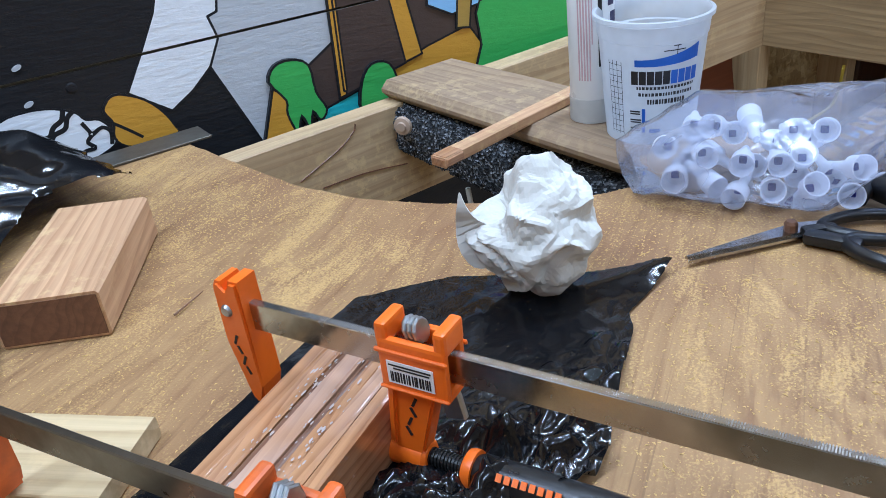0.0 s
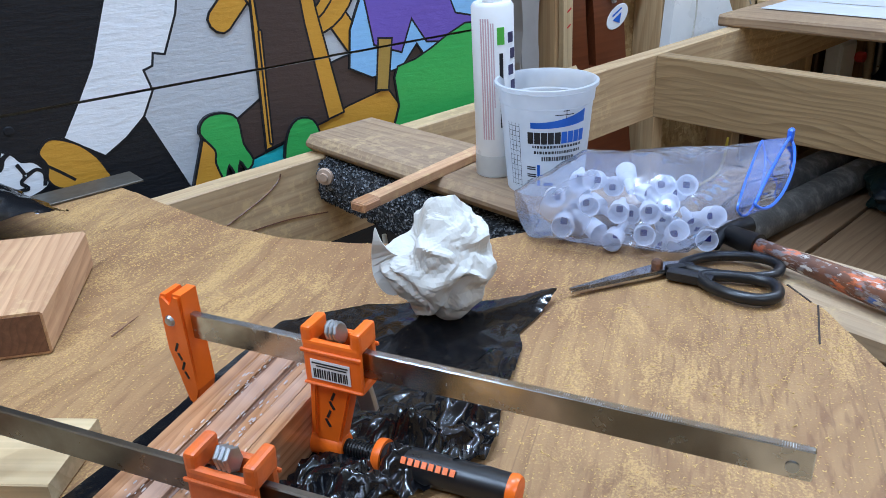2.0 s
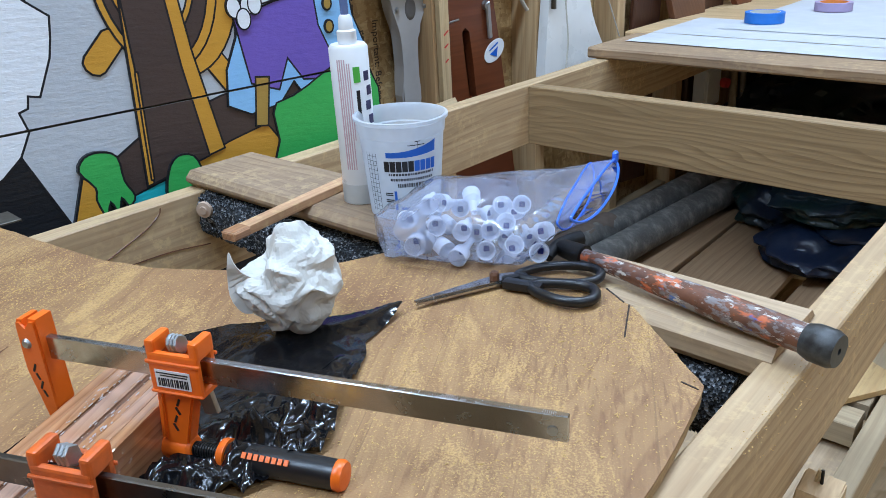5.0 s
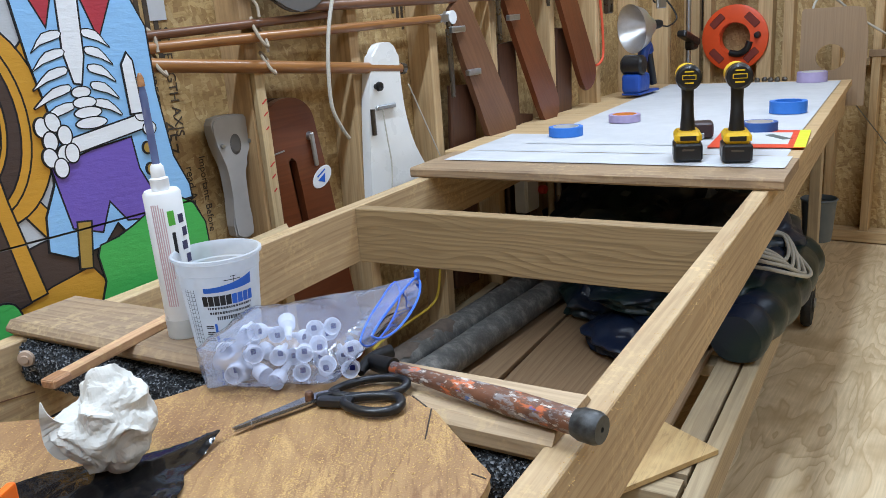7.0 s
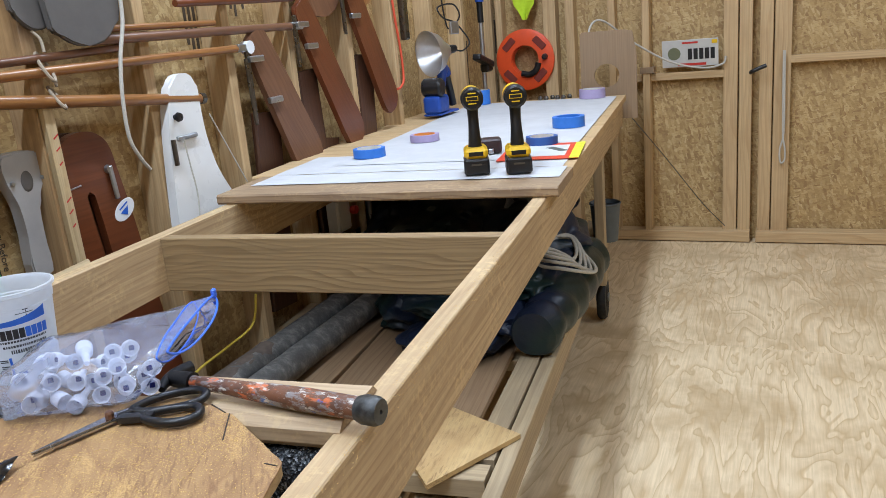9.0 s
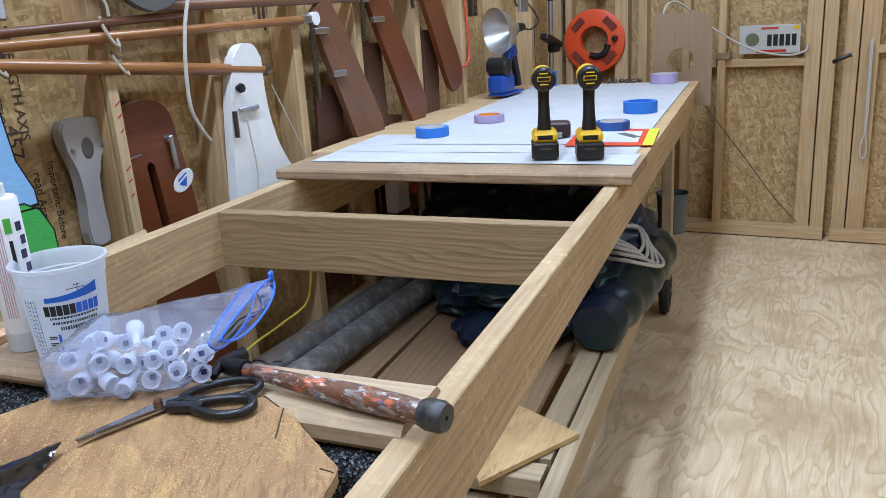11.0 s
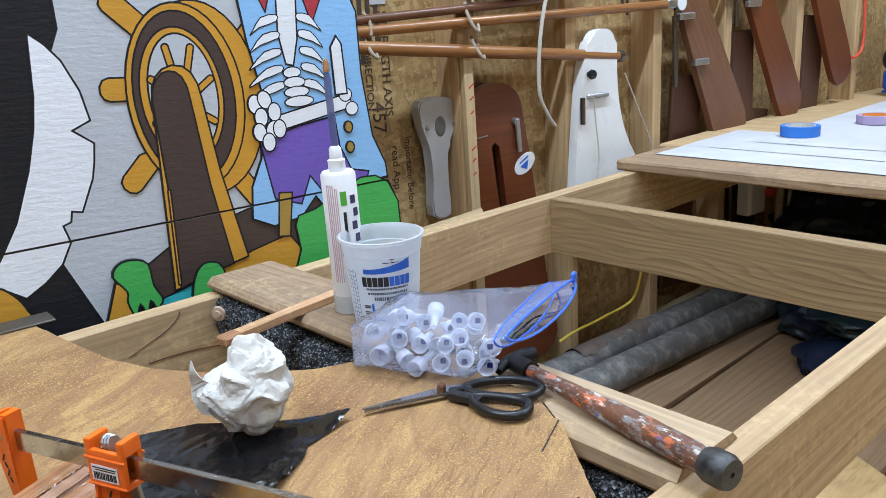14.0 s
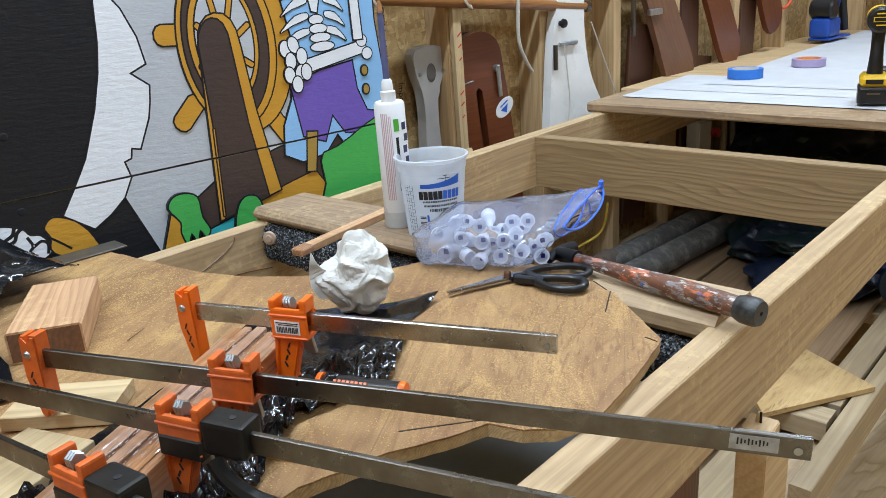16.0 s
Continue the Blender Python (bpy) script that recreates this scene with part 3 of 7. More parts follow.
def room():
    f = tagged(part("floor", box(7.4, 5.2, 0.10, (1.9, -0.7, -0.069)), M_SILL), "plywood sheet floor of a timber workshop", "floor", kind="structure")
    for i, (x0, x1) in enumerate(((-1.75, 1.08), (1.081, 3.50), (3.5012, 5.55))):
        for y0, y1 in ((-3.25, -2.0), (-1.999, -0.78), (-0.779, 1.85)):
            placed(part("plywood_sheet", box(x1 - x0, y1 - y0, 0.018, (0, 0, 0), 0.001), M_FLOOR, f), pose((x0 + x1) / 2, (y0 + y1) / 2, -0.009))
    wl = tagged(part("wall_north", box(6.9, 0.012, 3.4, (1.7, WALL_Y + 0.006, 1.7)), M_OSB), "strand board wall between open studs", "wall", kind="structure")
    wf = tagged(part("wall_east", box(0.012, 3.6, 3.4, (FAR_X + 0.006, -0.04, 1.7)), M_OSB), "strand board end wall and doors", "wall", kind="structure")
    tagged(part("wall_south", box(6.9, 0.10, 3.4, (1.7, -3.2, 1.7)), M_OSB), "strand board wall", "wall", kind="structure")
    tagged(part("wall_west", box(0.10, 5.0, 3.4, (-1.75, -0.72, 1.7)), M_OSB), "strand board wall", "wall", kind="structure")
    tagged(part("wall_east_far", box(0.10, 1.45, 3.4, (FAR_X + 0.05, -2.5, 1.7)), M_OSB), "strand board wall", "wall", kind="structure")
    # unseen ceiling, its pale colour chosen to keep bounced light neutral
    tagged(part("ceiling", box(7.2, 5.2, 0.10, (1.8, -0.7, 3.45)), M_CEIL), "plain board ceiling", "ceiling", kind="structure")
    # studs of the long wall
    for x, dark in ((0.95, 0), (1.345, 0), (1.748, 1), (2.125, 0), (2.50, 0), (2.86, 0), (3.30, 0), (3.72, 0), (4.16, 0), (4.60, 0), (5.10, 0)):
        board("stud", 3.4, 0.089, 0.040, pose(x, (WALL_Y + STUD_Y) / 2, 1.7, 90, 90, 90) @ pose(0, 0, 0, 0, 0, 0), M_STUD_DARK if dark else M_STUD, wl, "pine stud with a dark knotty stain" if dark else "", 0.002)
    # end wall: studs, shelf rail, bottom plate, double door stiles
    for y, w in ((1.62, 0.04), (1.31, 0.075), (1.19, 0.05), (0.95, 0.04), (0.76, 0.04)):
        board("stud", 3.4, w, 0.088, pose(FAR_X - 0.045, y, 1.7, 0, 90, 0), M_STUD, wf)
    for y, w in ((0.310, 0.075), (0.232, 0.066), (0.128, 0.066), (0.046, 0.085), (-0.70, 0.08)):
        board("door_stile", 2.5, w, 0.06 if w < 0.07 else 0.038, pose(FAR_X - 0.035, y, 1.28, 0, 90, 0), M_STUD, wf)
    for y0, y1, z in ((0.94, 0.275, 0.955), (0.005, -0.66, 1.01), (0.94, 0.275, 1.75), (0.005, -0.66, 1.75)):
        board("door_rail", y0 - y1, 0.05, 0.04, pose(FAR_X - 0.028, (y0 + y1) / 2, z, 0, 0, 90), M_STUD, wf)
    for y0, y1 in ((0.94, 0.198), (0.165, -0.70)):
        board("bottom_plate", y0 - y1, 0.10, 0.06, pose(FAR_X - 0.06, (y0 + y1) / 2, 0.036, 0, 0, 90), M_STUD, wf)
    # mill stamps on the strand board
    s = M_STAMP
    up = pose(0, 0, 0, 90, 0, 0)
    for text, x, z, size, spin in (("STRENGTH AXIS", 1.575, 1.22, 0.034, -90), ("THIS DIRECTION", 1.525, 1.22, 0.028, -90), ("457", 1.545, 1.095, 0.052, -90), ("Important: Before", 1.625, 0.945, 0.026, -90), ("read App", 1.585, 0.965, 0.030, -90)):
        letters("mill_stamp", text, size, pose(x, WALL_Y - 0.001, z) @ up @ pose(0, 0, 0, 0, 0, spin), s, wl)
    for x, z, n in ((1.47, 1.35, 5), (2.42, 1.42, 6), (2.64, 1.55, 5), (4.75, 1.12, 6)):
        for i in range(n):
            placed(part("mill_stamp_bar", box(0.012, 0.001, 0.15 + 0.05 * (i % 3)), s, wl), pose(x + 0.022 * i, WALL_Y - 0.001, z))
    for y, z in ((1.70, 1.25), (1.66, 1.05)):
        for i in range(4):
            placed(part("mill_stamp_bar", box(0.001, 0.012, 0.20), s, wf), pose(FAR_X - 0.001, y - 0.022 * i, z))
    placed(part("paper_tag", box(0.045, 0.001, 0.08), M_PAPER, wl), pose(1.565, WALL_Y - 0.002, 1.40))


room()

# ---- the long bench ----
TURNED = 5.7
BENCH = pose(1.2, 0.515, 0, 0, 0, TURNED)


def on_bench(u, v, z, turn=0.0):
    return BENCH @ pose(u, v, z, 0, 0, turn)


def bench():
    t = thing("workbench", BENCH, "long open timber workbench frame on wheels", "workbench")
    board("side_rail", 4.25, 0.136, 0.037, pose(1.325, -0.010, 0.817, 0, 0, -0.2) @ pose(0, 0, 0, 90, 0, 0), M_RAIL, t, worn=0.001)
    board("side_rail", 4.25, 0.14, 0.038, pose(1.325, 0.899, 0.815, 90, 0, 0), M_RAIL, t, worn=0.001)
    for run in (((-0.243, 0.879), (-0.247, 0.870), (-0.268, 0.855), (-0.300, 0.842), (-0.338, 0.828)), ((-0.169, 0.796), (-0.240, 0.806), (-0.307, 0.808))):
        part("drying_check", hose([(u, 0.880, z) for u, z in run], 0.0011, 6, 4), M_SPAR_DARK, t, "dark drying check in the rail")
    for u in (0.739, 1.9, 2.9, 3.40):
        board("cross_beam", 0.878, 0.137, 0.038, pose(u, 0.44, 0.8145, 90, 0, 90), M_BEAM, t)
    board("cross_beam", 0.878, 0.137, 0.038, pose(-0.72, 0.44, 0.8145, 90, 0, 90), M_BEAM, t)
    # posts and lower frame
    for u, v, top, mat in ((2.45, -0.012, 0.748, M_LOWER), (-0.245, 0.946, 0.80, M_LOWER), (2.45, 0.946, 0.86, M_LOWER), (-0.205, 0.032, 0.745, M_SPAR_DARK)):
        board("leg", top - 0.20, 0.085, 0.038, pose(u, v, (top + 0.20) / 2, 90, 90, 0), mat, t, "dark old timber leg" if mat is M_SPAR_DARK else "")
    # the pale outer post, its top cut back and split
    post = part("post", prism([(-0.155, 0.20), (-0.065, 0.20), (-0.065, 0.690), (-0.112, 0.715), (-0.112, 0.756), (-0.142, 0.750), (-0.155, 0.735)], 0.038, 0.0015), M_STUD, t, "pale sawn post with a split top")
    placed(post, pose(0, -0.0665, 0))
    for u0, v0, ln, tilt in ((-0.128, -0.036, 0.052, 8), (-0.100, -0.060, 0.040, -14)):
        placed(part("splinter", box(0.006, 0.004, ln, (0, 0, ln / 2), 0.0008), M_SCRAP, post, "pale split splinter"), pose(u0, v0 + 0.0665, 0.715, tilt, tilt, 0))
    placed(part("nail", rod((0, 0, 0), (0.004, 0.002, 0.022), 0.0016), M_BLACK_IRON, post), pose(-0.126, 0.019, 0.745))
    board("lower_rail", 2.70, 0.089, 0.042, pose(1.71, 0.027, 0.2955, 90, 0, -0.3), M_LOWER, t, worn=0.001)
    board("lower_rail", 3.9, 0.089, 0.038, pose(1.0, 1.022, 0.295, 90, 0, 0), M_LOWER, t, worn=0.001)
    board("lower_shelf_board", 2.30, 0.062, 0.034, pose(1.86, 0.087, 0.3215, 0, 0, -0.3), M_LOWER, t, worn=0.001)
    for u, w, z, th in ((0.66, 0.07, 0.312, 0.048), (1.45, 0.075, 0.262, 0.038), (2.4, 0.075, 0.262, 0.038)):
        board("lower_crosspiece", 0.93, w, th, pose(u, 0.53, z, 0, 0, 90), M_LOWER, t)
    for v0, w, z, mat in ((0.090, 0.085, 0.262, M_SHORT), (0.205, 0.10, 0.256, M_LOWER), (0.33, 0.09, 0.250, M_SHORT)):
        board("floor_slat", 1.25, w, 0.022, pose(0.10, v0, z, 0, 0, -1.0), mat, t, "sawdust-covered old slat")
    board("under_board", 3.2, 0.26, 0.02, pose(1.15, 0.53, 0.302, 0, 0, 1), M_SILL, t)
    board("under_board", 3.2, 0.25, 0.02, pose(1.15, 0.80, 0.304, 0, 0, 0), M_SILL, t)
    board("under_board", 2.4, 0.20, 0.02, pose(1.9, 0.27, 0.298, 0, 0, 0.4), M_SILL, t)
    for v in (0.0, 0.88):
        w = placed(part("wheel", lathe([(0, -0.022), (0.035, -0.024), (0.045, -0.016), (0.07, -0.02), (0.092, -0.019), (0.1, -0.008), (0.1, 0.008), (0.092, 0.019), (0.07, 0.02), (0.045, 0.016), (0.035, 0.024), (0, 0.022)], 36), M_RUBBER, t, "black rubber wheel", True), pose(2.55, v, 0.10, 90, 0, 0))
        part("hub", lathe([(0, -0.03), (0.02, -0.03), (0.02, 0.03), (0, 0.03)], 16), M_ZINC, w)
    return t


bench()


def deck():
    """Loose boards laid across the rails at the far end, and the white sheets over them."""
    u = 1.08
    rnd = random.Random(4)
    while u < 3.40:
        w = 0.285 if u < 1.1 else 0.30 if u < 1.5 else 0.29
        over = 0.05 if u < 1.1 else (0.03 + 0.06 * rnd.random())
        ln = 1.0 + (0.0 if u < 1.1 else over)
        b = board("deck_board", ln, w - 0.006, 0.028, on_bench(u + w / 2, 0.44 + (ln - 1.0) / 2, 0.900, 90), M_PLANK if u < 1.1 else M_STUD, None, "", 0.005, 0.001)
        tagged(b, "loose wooden board laid across the bench rails", "board", "deck boards")
        u += w
    for u0, u1, v0, v1, z in ((1.205, 1.362, -0.045, 0.895, 0.9165), (1.368, 1.70, -0.03, 0.90, 0.9165), (1.50, 3.32, -0.02, 0.76, 0.9180)):
        bm = bmesh.new()
        nx, ny = 24, 16
        g = [[bm.verts.new((u0 + (u1 - u0) * i / nx, v0 + (v1 - v0) * j / ny, z + 0.0012 * max(0, noise.noise(Vector((i * 0.31 + u0, j * 0.4, z * 40)))))) for j in range(ny + 1)] for i in range(nx + 1)]
        for i in range(nx):
            for j in range(ny):
                bm.faces.new((g[i][j], g[i + 1][j], g[i + 1][j + 1], g[i][j + 1]))
        tagged(placed(part("paper_sheet", bm, M_PAPER), BENCH), "white paper sheet spread over the bench boards", "paper", "paper sheets")


deck()

# ---- the painted mural ----
INK = {k: paint("mural_" + k, c, 0.45 if k == "black" else 0.5, 0.9 if k == "black" else 0.75, 0.32 if k == "black" else 0.5) for k, c in dict(black=(0.012, 0.013, 0.016), grey=(0.50, 0.53, 0.57), white=(0.79, 0.82, 0.86), gold=(0.58, 0.29, 0.03), brown=(0.058, 0.036, 0.030), blue=(0.26, 0.52, 0.84), purple=(0.16, 0.10, 0.46), red=(0.42, 0.035, 0.055), green=(0.055, 0.42, 0.09), teal=(0.03, 0.42, 0.46), ochre=(0.38, 0.24, 0.05)).items()}


def mural():
    t = thing("mural_panel", pose(0, 1.482, 0), "wooden panel painted with a ship's wheel and plain figures", "mural")
    edge = [(1.41, 0.30), (1.402, 0.90), (1.398, 0.958), (1.379, 1.003)]
    edge2 = [(1.379, 1.007), (1.376, 1.03), (1.348, 1.10), (1.334, 1.225), (1.331, 1.343), (1.306, 1.397), (1.27, 1.46), (1.25, 1.60)]
    part("board", prism([(-1.0, 0.30)] + edge + [(-1.0, 1.003)], 0.018), INK["black"], t)
    part("board", prism([(-1.0, 1.007)] + edge2 + [(-1.0, 1.60)], 0.018), INK["black"], t)
    layer = [0]

    def grooved(bm):
        """Parts the paint at the joint between the two boards."""
        zs = [v.co.z for v in bm.verts]
        if min(zs) > 1.003 or max(zs) < 1.007:
            return bm
        upper = bm.copy()
        bmesh.ops.bisect_plane(bm, geom=bm.verts[:] + bm.edges[:] + bm.faces[:], plane_co=(0, 0, 1.0032), plane_no=(0, 0, 1), clear_outer=True)
        bmesh.ops.bisect_plane(upper, geom=upper.verts[:] + upper.edges[:] + upper.faces[:], plane_co=(0, 0, 1.0068), plane_no=(0, 0, 1), clear_inner=True)
        me = bpy.data.meshes.new("upper")
        upper.to_mesh(me)
        upper.free()
        bm.from_mesh(me)
        bpy.data.meshes.remove(me)
        return bm

    def shape(name, ink, pts, smooth=0, line=0.0022, corners=False):
        """One painted patch with its black outline. Points in mm."""
        layer[0] += 1
        p = [Vector((x / 1000, z / 1000)) for x, z in pts]
        if smooth:
            p = curve_through(p, smooth)
        h = 0.0004 + 0.00009 * layer[0]
        line *= 0.74
        if line:
            bm = bmesh.new()
            g = h + 0.00004
            p = [q for k, q in enumerate(p) if (q - p[k - 1]).length > 1e-5]
            rings = []
            for k, q in enumerate(p):
                a, b = (q - p[k - 1]).normalized(), (p[(k + 1) % len(p)] - q).normalized()
                m = Vector((-a.y - b.y, a.x + b.x))
                m = m.normalized() if m.length > 1e-4 else Vector((-a.y, a.x))
                m *= line / max(0.5, abs(m.dot(Vector((-a.y, a.x)))))
                rings.append([bm.verts.new((q.x + k1 * m.x, y, q.y + k1 * m.y)) for k1, y in ((1, 0), (1, -g), (-1, -g), (-1, 0))])
            for a, b in zip(rings, rings[1:] + rings[:1]):
                for k in range(4):
                    bm.faces.new((a[k], a[(k + 1) % 4], b[(k + 1) % 4], b[k]))
            part(name + "_outline", grooved(bm), INK["black"], t)
        return part(name, grooved(prism([(q.x, q.y) for q in p], h, m=Matrix.Translation((0, -h, 0)))), INK[ink], t)

    def oval(name, ink, x, z, rx, rz, tilt=0.0, line=0.0022):
        c, s = math.cos(radians(tilt)), math.sin(radians(tilt))
        pts = [(x + rx * math.cos(a) * c - rz * math.sin(a) * s, z + rx * math.cos(a) * s + rz * math.sin(a) * c) for a in (2 * math.pi * i / 40 for i in range(40))]
        return shape(name, ink, pts, 0, line)

    def bar(name, ink, a, b, w, line=0.002, w2=None):
        a, b = Vector(a), Vector(b)
        d = (b - a).normalized()
        q = Vector((-d.y, d.x))
        w2 = w if w2 is None else w2
        return shape(name, ink, [tuple(p) for p in (a + q * w / 2, a + q * w * 0.36 - d * w * 0.22, a + q * w * 0.14 - d * w * 0.32, a - q * w * 0.14 - d * w * 0.32, a - q * w * 0.36 - d * w * 0.22, a - q * w / 2, b - q * w2 / 2, b - q * w2 * 0.40 + d * w2 * 0.24, b - q * w2 * 0.15 + d * w2 * 0.38, b + q * w2 * 0.15 + d * w2 * 0.38, b + q * w2 * 0.40 + d * w2 * 0.24, b + q * w2 / 2)], 0, line)

    shape("grey_sky", "grey", [(788, 1598), (1248, 1598), (1240, 1200), (1120, 1000), (900, 940), (810, 850), (778, 850), (731, 969), (715, 975), (735, 1100), (768, 1180), (765, 1290), (788, 1340)])
    shape("sword_blade", "white", [(744, 1336), (765, 1318), (785, 1292), (805, 1243), (813, 1195), (783, 1182), (813, 1158), (808, 1128), (801, 1101), (776, 1049), (760, 1053), (756, 1036), (743, 1032), (750, 1003), (731, 969), (702, 945), (669, 926), (621, 962), (648, 1003), (677, 1050), (709, 1129), (727, 1190), (736, 1240)])
    shape("white_cloud", "white", [(440, 945), (473, 966), (499, 970), (524, 968), (542, 962), (556, 954), (564, 943), (579, 939), (591, 921), (588, 903), (552, 890), (518, 880), (440, 880)], 3, 0.0016)

    def stroke(pts, w=6):
        """A painted black line of even width."""
        fine = curve_through([Vector(q) for q in pts], 4, False)
        n = [(Vector((-(b - a).y, (b - a).x))).normalized() * w / 2 for a, b in zip(fine, fine[1:] + [2 * fine[-1] - fine[-2]])]
        shape("painted_line", "black", [tuple(q + m) for q, m in zip(fine, n)] + [tuple(q - m) for q, m in reversed(list(zip(fine, n)))], 0, 0.0)

    stroke([(542, 961), (537, 950), (526, 944), (518, 934), (507, 935)])
    stroke([(553, 958), (544, 951), (538, 939), (523, 934), (517, 922)])
    stroke([(558, 941), (564, 927), (564, 922), (579, 929), (588, 921), (585, 905)], 5)
    stroke([(564, 922), (558, 915), (565, 906), (551, 905), (544, 898)], 5)
    shape("sword_hilt", "gold", [(590, 912), (601, 897), (630, 890), (668, 895), (667, 906), (657, 928), (639, 949), (616, 962), (602, 964), (592, 957), (587, 947), (594, 930)], 3)
    stroke([(594, 930), (608, 918), (624, 903)], 4)
    for x, z in ((510, 1022), (509, 978)):
        oval("bare_knot", "grey", x, z, 6, 3, 20, 0)
    # deck, hill and planks behind the pillar
    shape("deck_dark", "brown", [(867, 938), (915, 965), (1060, 1000), (1150, 1010), (1232, 992), (1240, 860), (850, 860)])
    shape("plank_gold", "gold", [(994, 899), (1060, 920), (1139, 936), (1160, 905), (1155, 862), (990, 862)], 0)
    shape("teal_sea", "teal", [(871, 868), (940, 884), (1010, 880), (1010, 850), (860, 850)])
    # wheel: rim, rings, spokes, handles
    for a, b, w in (((912, 1338), (872, 1378), 38), ((885, 1238), (850, 1240), 38), ((895, 1115), (862, 1082), 38), ((1072, 1285), (1118, 1332), 34), ((1050, 1068), (1085, 1015), 36)):
        bar("wheel_handle", "gold", a, b, w)
    oval("wheel_side", "gold", 1004, 1208, 112, 168, 3)
    oval("wheel_rim", "gold", 978, 1213, 102, 160, 3)
    oval("wheel_band", "brown", 975, 1214, 88, 146, 3)
    oval("wheel_ring", "gold", 970, 1218, 72, 116, 3)
    oval("wheel_opening", "grey", 972, 1219, 60, 104, 3)
    for k in range(8):
        a = radians(20 + 45 * k)
        bar("spoke", "gold", (968, 1205), (970 + 57 * math.cos(a), 1210 + 98 * math.sin(a)), 12, 0.002)
    shape("pillar_edge", "gold", [(916, 1218), (919, 1238), (927, 1254), (940, 1266), (957, 1271), (975, 1268), (989, 1256), (998, 1236), (1003, 1205), (1018, 1080), (1050, 912), (1016, 905), (905, 880)], 0)
    shape("pillar", "brown", [(916, 1215), (919, 1234), (927, 1249), (938, 1259), (950, 1262), (962, 1259), (972, 1250), (979, 1232), (982, 1205), (996, 1060), (1020, 905), (916, 882), (921, 1020)], 0)
    bar("pillar_line", "gold", (921, 1060), (915, 890), 5, 0.002)
    # plain coat, trousers and pale shapes
    shape("coat", "blue", [(1082, 1440), (1250, 1598), (1246, 1470), (1306, 1396), (1330, 1343), (1331, 1225), (1346, 1100), (1372, 1040), (1374, 1012), (1300, 1008), (1262, 972), (1228, 965), (1204, 1000), (1170, 965), (1110, 958), (1068, 980), (1075, 1040), (1100, 1090), (1118, 1200), (1098, 1300)], 0)
    shape("trousers", "purple", [(1100, 1120), (1180, 1140), (1262, 1150), (1268, 1090), (1290, 1040), (1330, 1030), (1322, 1010), (1262, 995), (1225, 1000), (1196, 1042), (1172, 990), (1118, 1010)], 0)
    shape("hill", "green", [(1154, 950), (1162, 968), (1200, 975), (1234, 988), (1272, 1006), (1310, 1020), (1345, 1018), (1374, 1000), (1396, 955), (1400, 850), (1140, 850), (1160, 900)], 0)
    shape("post", "ochre", [(1127, 1020), (1154, 1016), (1140, 932), (1116, 936)], 0)
    shape("left_lapel", "red", [(1100, 1440), (1140, 1350), (1172, 1440), (1150, 1500)], 0)
    shape("right_lapel", "red", [(1195, 1440), (1232, 1325), (1290, 1440), (1250, 1500)], 0)
    shape("pale_bar", "white", [(1165, 1400), (1205, 1400), (1198, 1300), (1185, 1252), (1170, 1256), (1160, 1310)], 0)
    for k in range(5):
        z = 1345 - 30 * k
        s = 1.0 - 0.05 * abs(k - 2)
        shape("pale_stripe", "white", [(1160, z), (1130, z - 4), (1112 - 4 * k, z - 26), (1106 - 4 * k, z - 34), (1124, z - 22), (1160, z - 12)], 2, 0.0013)
        shape("pale_stripe", "white", [(1203, z), (1228, z - 4), (1244 + 1 * k, z - 26), (1250, z - 34), (1230, z - 22), (1203, z - 12)], 2, 0.0013)
    for k in range(4):
        oval("pale_block", "white", 1180 + 3 * k, 1240 - 18 * k, 18 + 4 * k, 10, 0, 0.0014)
    bar("pale_rod", "white", (1140, 1150), (1290, 1175), 28, 0.0018)
    for x, z in ((1290, 1188), (1302, 1160)):
        oval("pale_knob", "white", x, z, 14, 13, 0, 0.0015)
    shape("pale_upright", "white", [(1268, 1190), (1294, 1190), (1290, 1285), (1280, 1300), (1266, 1280)], 0)
    for x, z, a in ((1098, 1190, 0), (1118, 1196, 20), (1108, 1165, 0), (1135, 1172, 0), (1128, 1140, -20), (1102, 1138, 10), (1142, 1140, 0), (1118, 1118, 0)):
        oval("pale_knuckle", "white", x, z, 13, 17, a, 0.0017)
    for z in (1125, 1085):
        oval("coat_button", "ochre", 1290, z, 9, 11)
    # green mitts
    shape("gold_leg", "gold", [(806, 920), (826, 905), (838, 845), (778, 845)], 0)
    shape("green_mitt", "green", [(803, 930), (815, 950), (840, 953), (864, 940), (868, 900), (880, 872), (868, 858), (858, 874), (850, 850), (840, 872), (830, 850), (820, 880), (822, 900)], 3)
    shape("green_mitt", "green", [(938, 850), (942, 895), (962, 918), (990, 912), (1002, 880), (1004, 850)], 3)
    for x, z in ((560, 985), (420, 1060), (560, 1110), (300, 960)):
        placed(part("plugged_screw_hole", lathe([(0, 0.0012), (0.005, 0.0008), (0.007, 0)], 12), INK["black"], t), pose(x / 1000, -0.0002, z / 1000, 90, 0, 0))


mural()
# ---- things ----
# ---- the plywood work surface ----
TOP = 0.900


def inside(p, poly):
    hit = False
    for (ax, ay), (bx, by) in zip(poly, poly[1:] + poly[:1]):
        if (ay > p[1]) != (by > p[1]) and p[0] < (bx - ax) * (p[1] - ay) / (by - ay) + ax:
            hit = not hit
    return hit


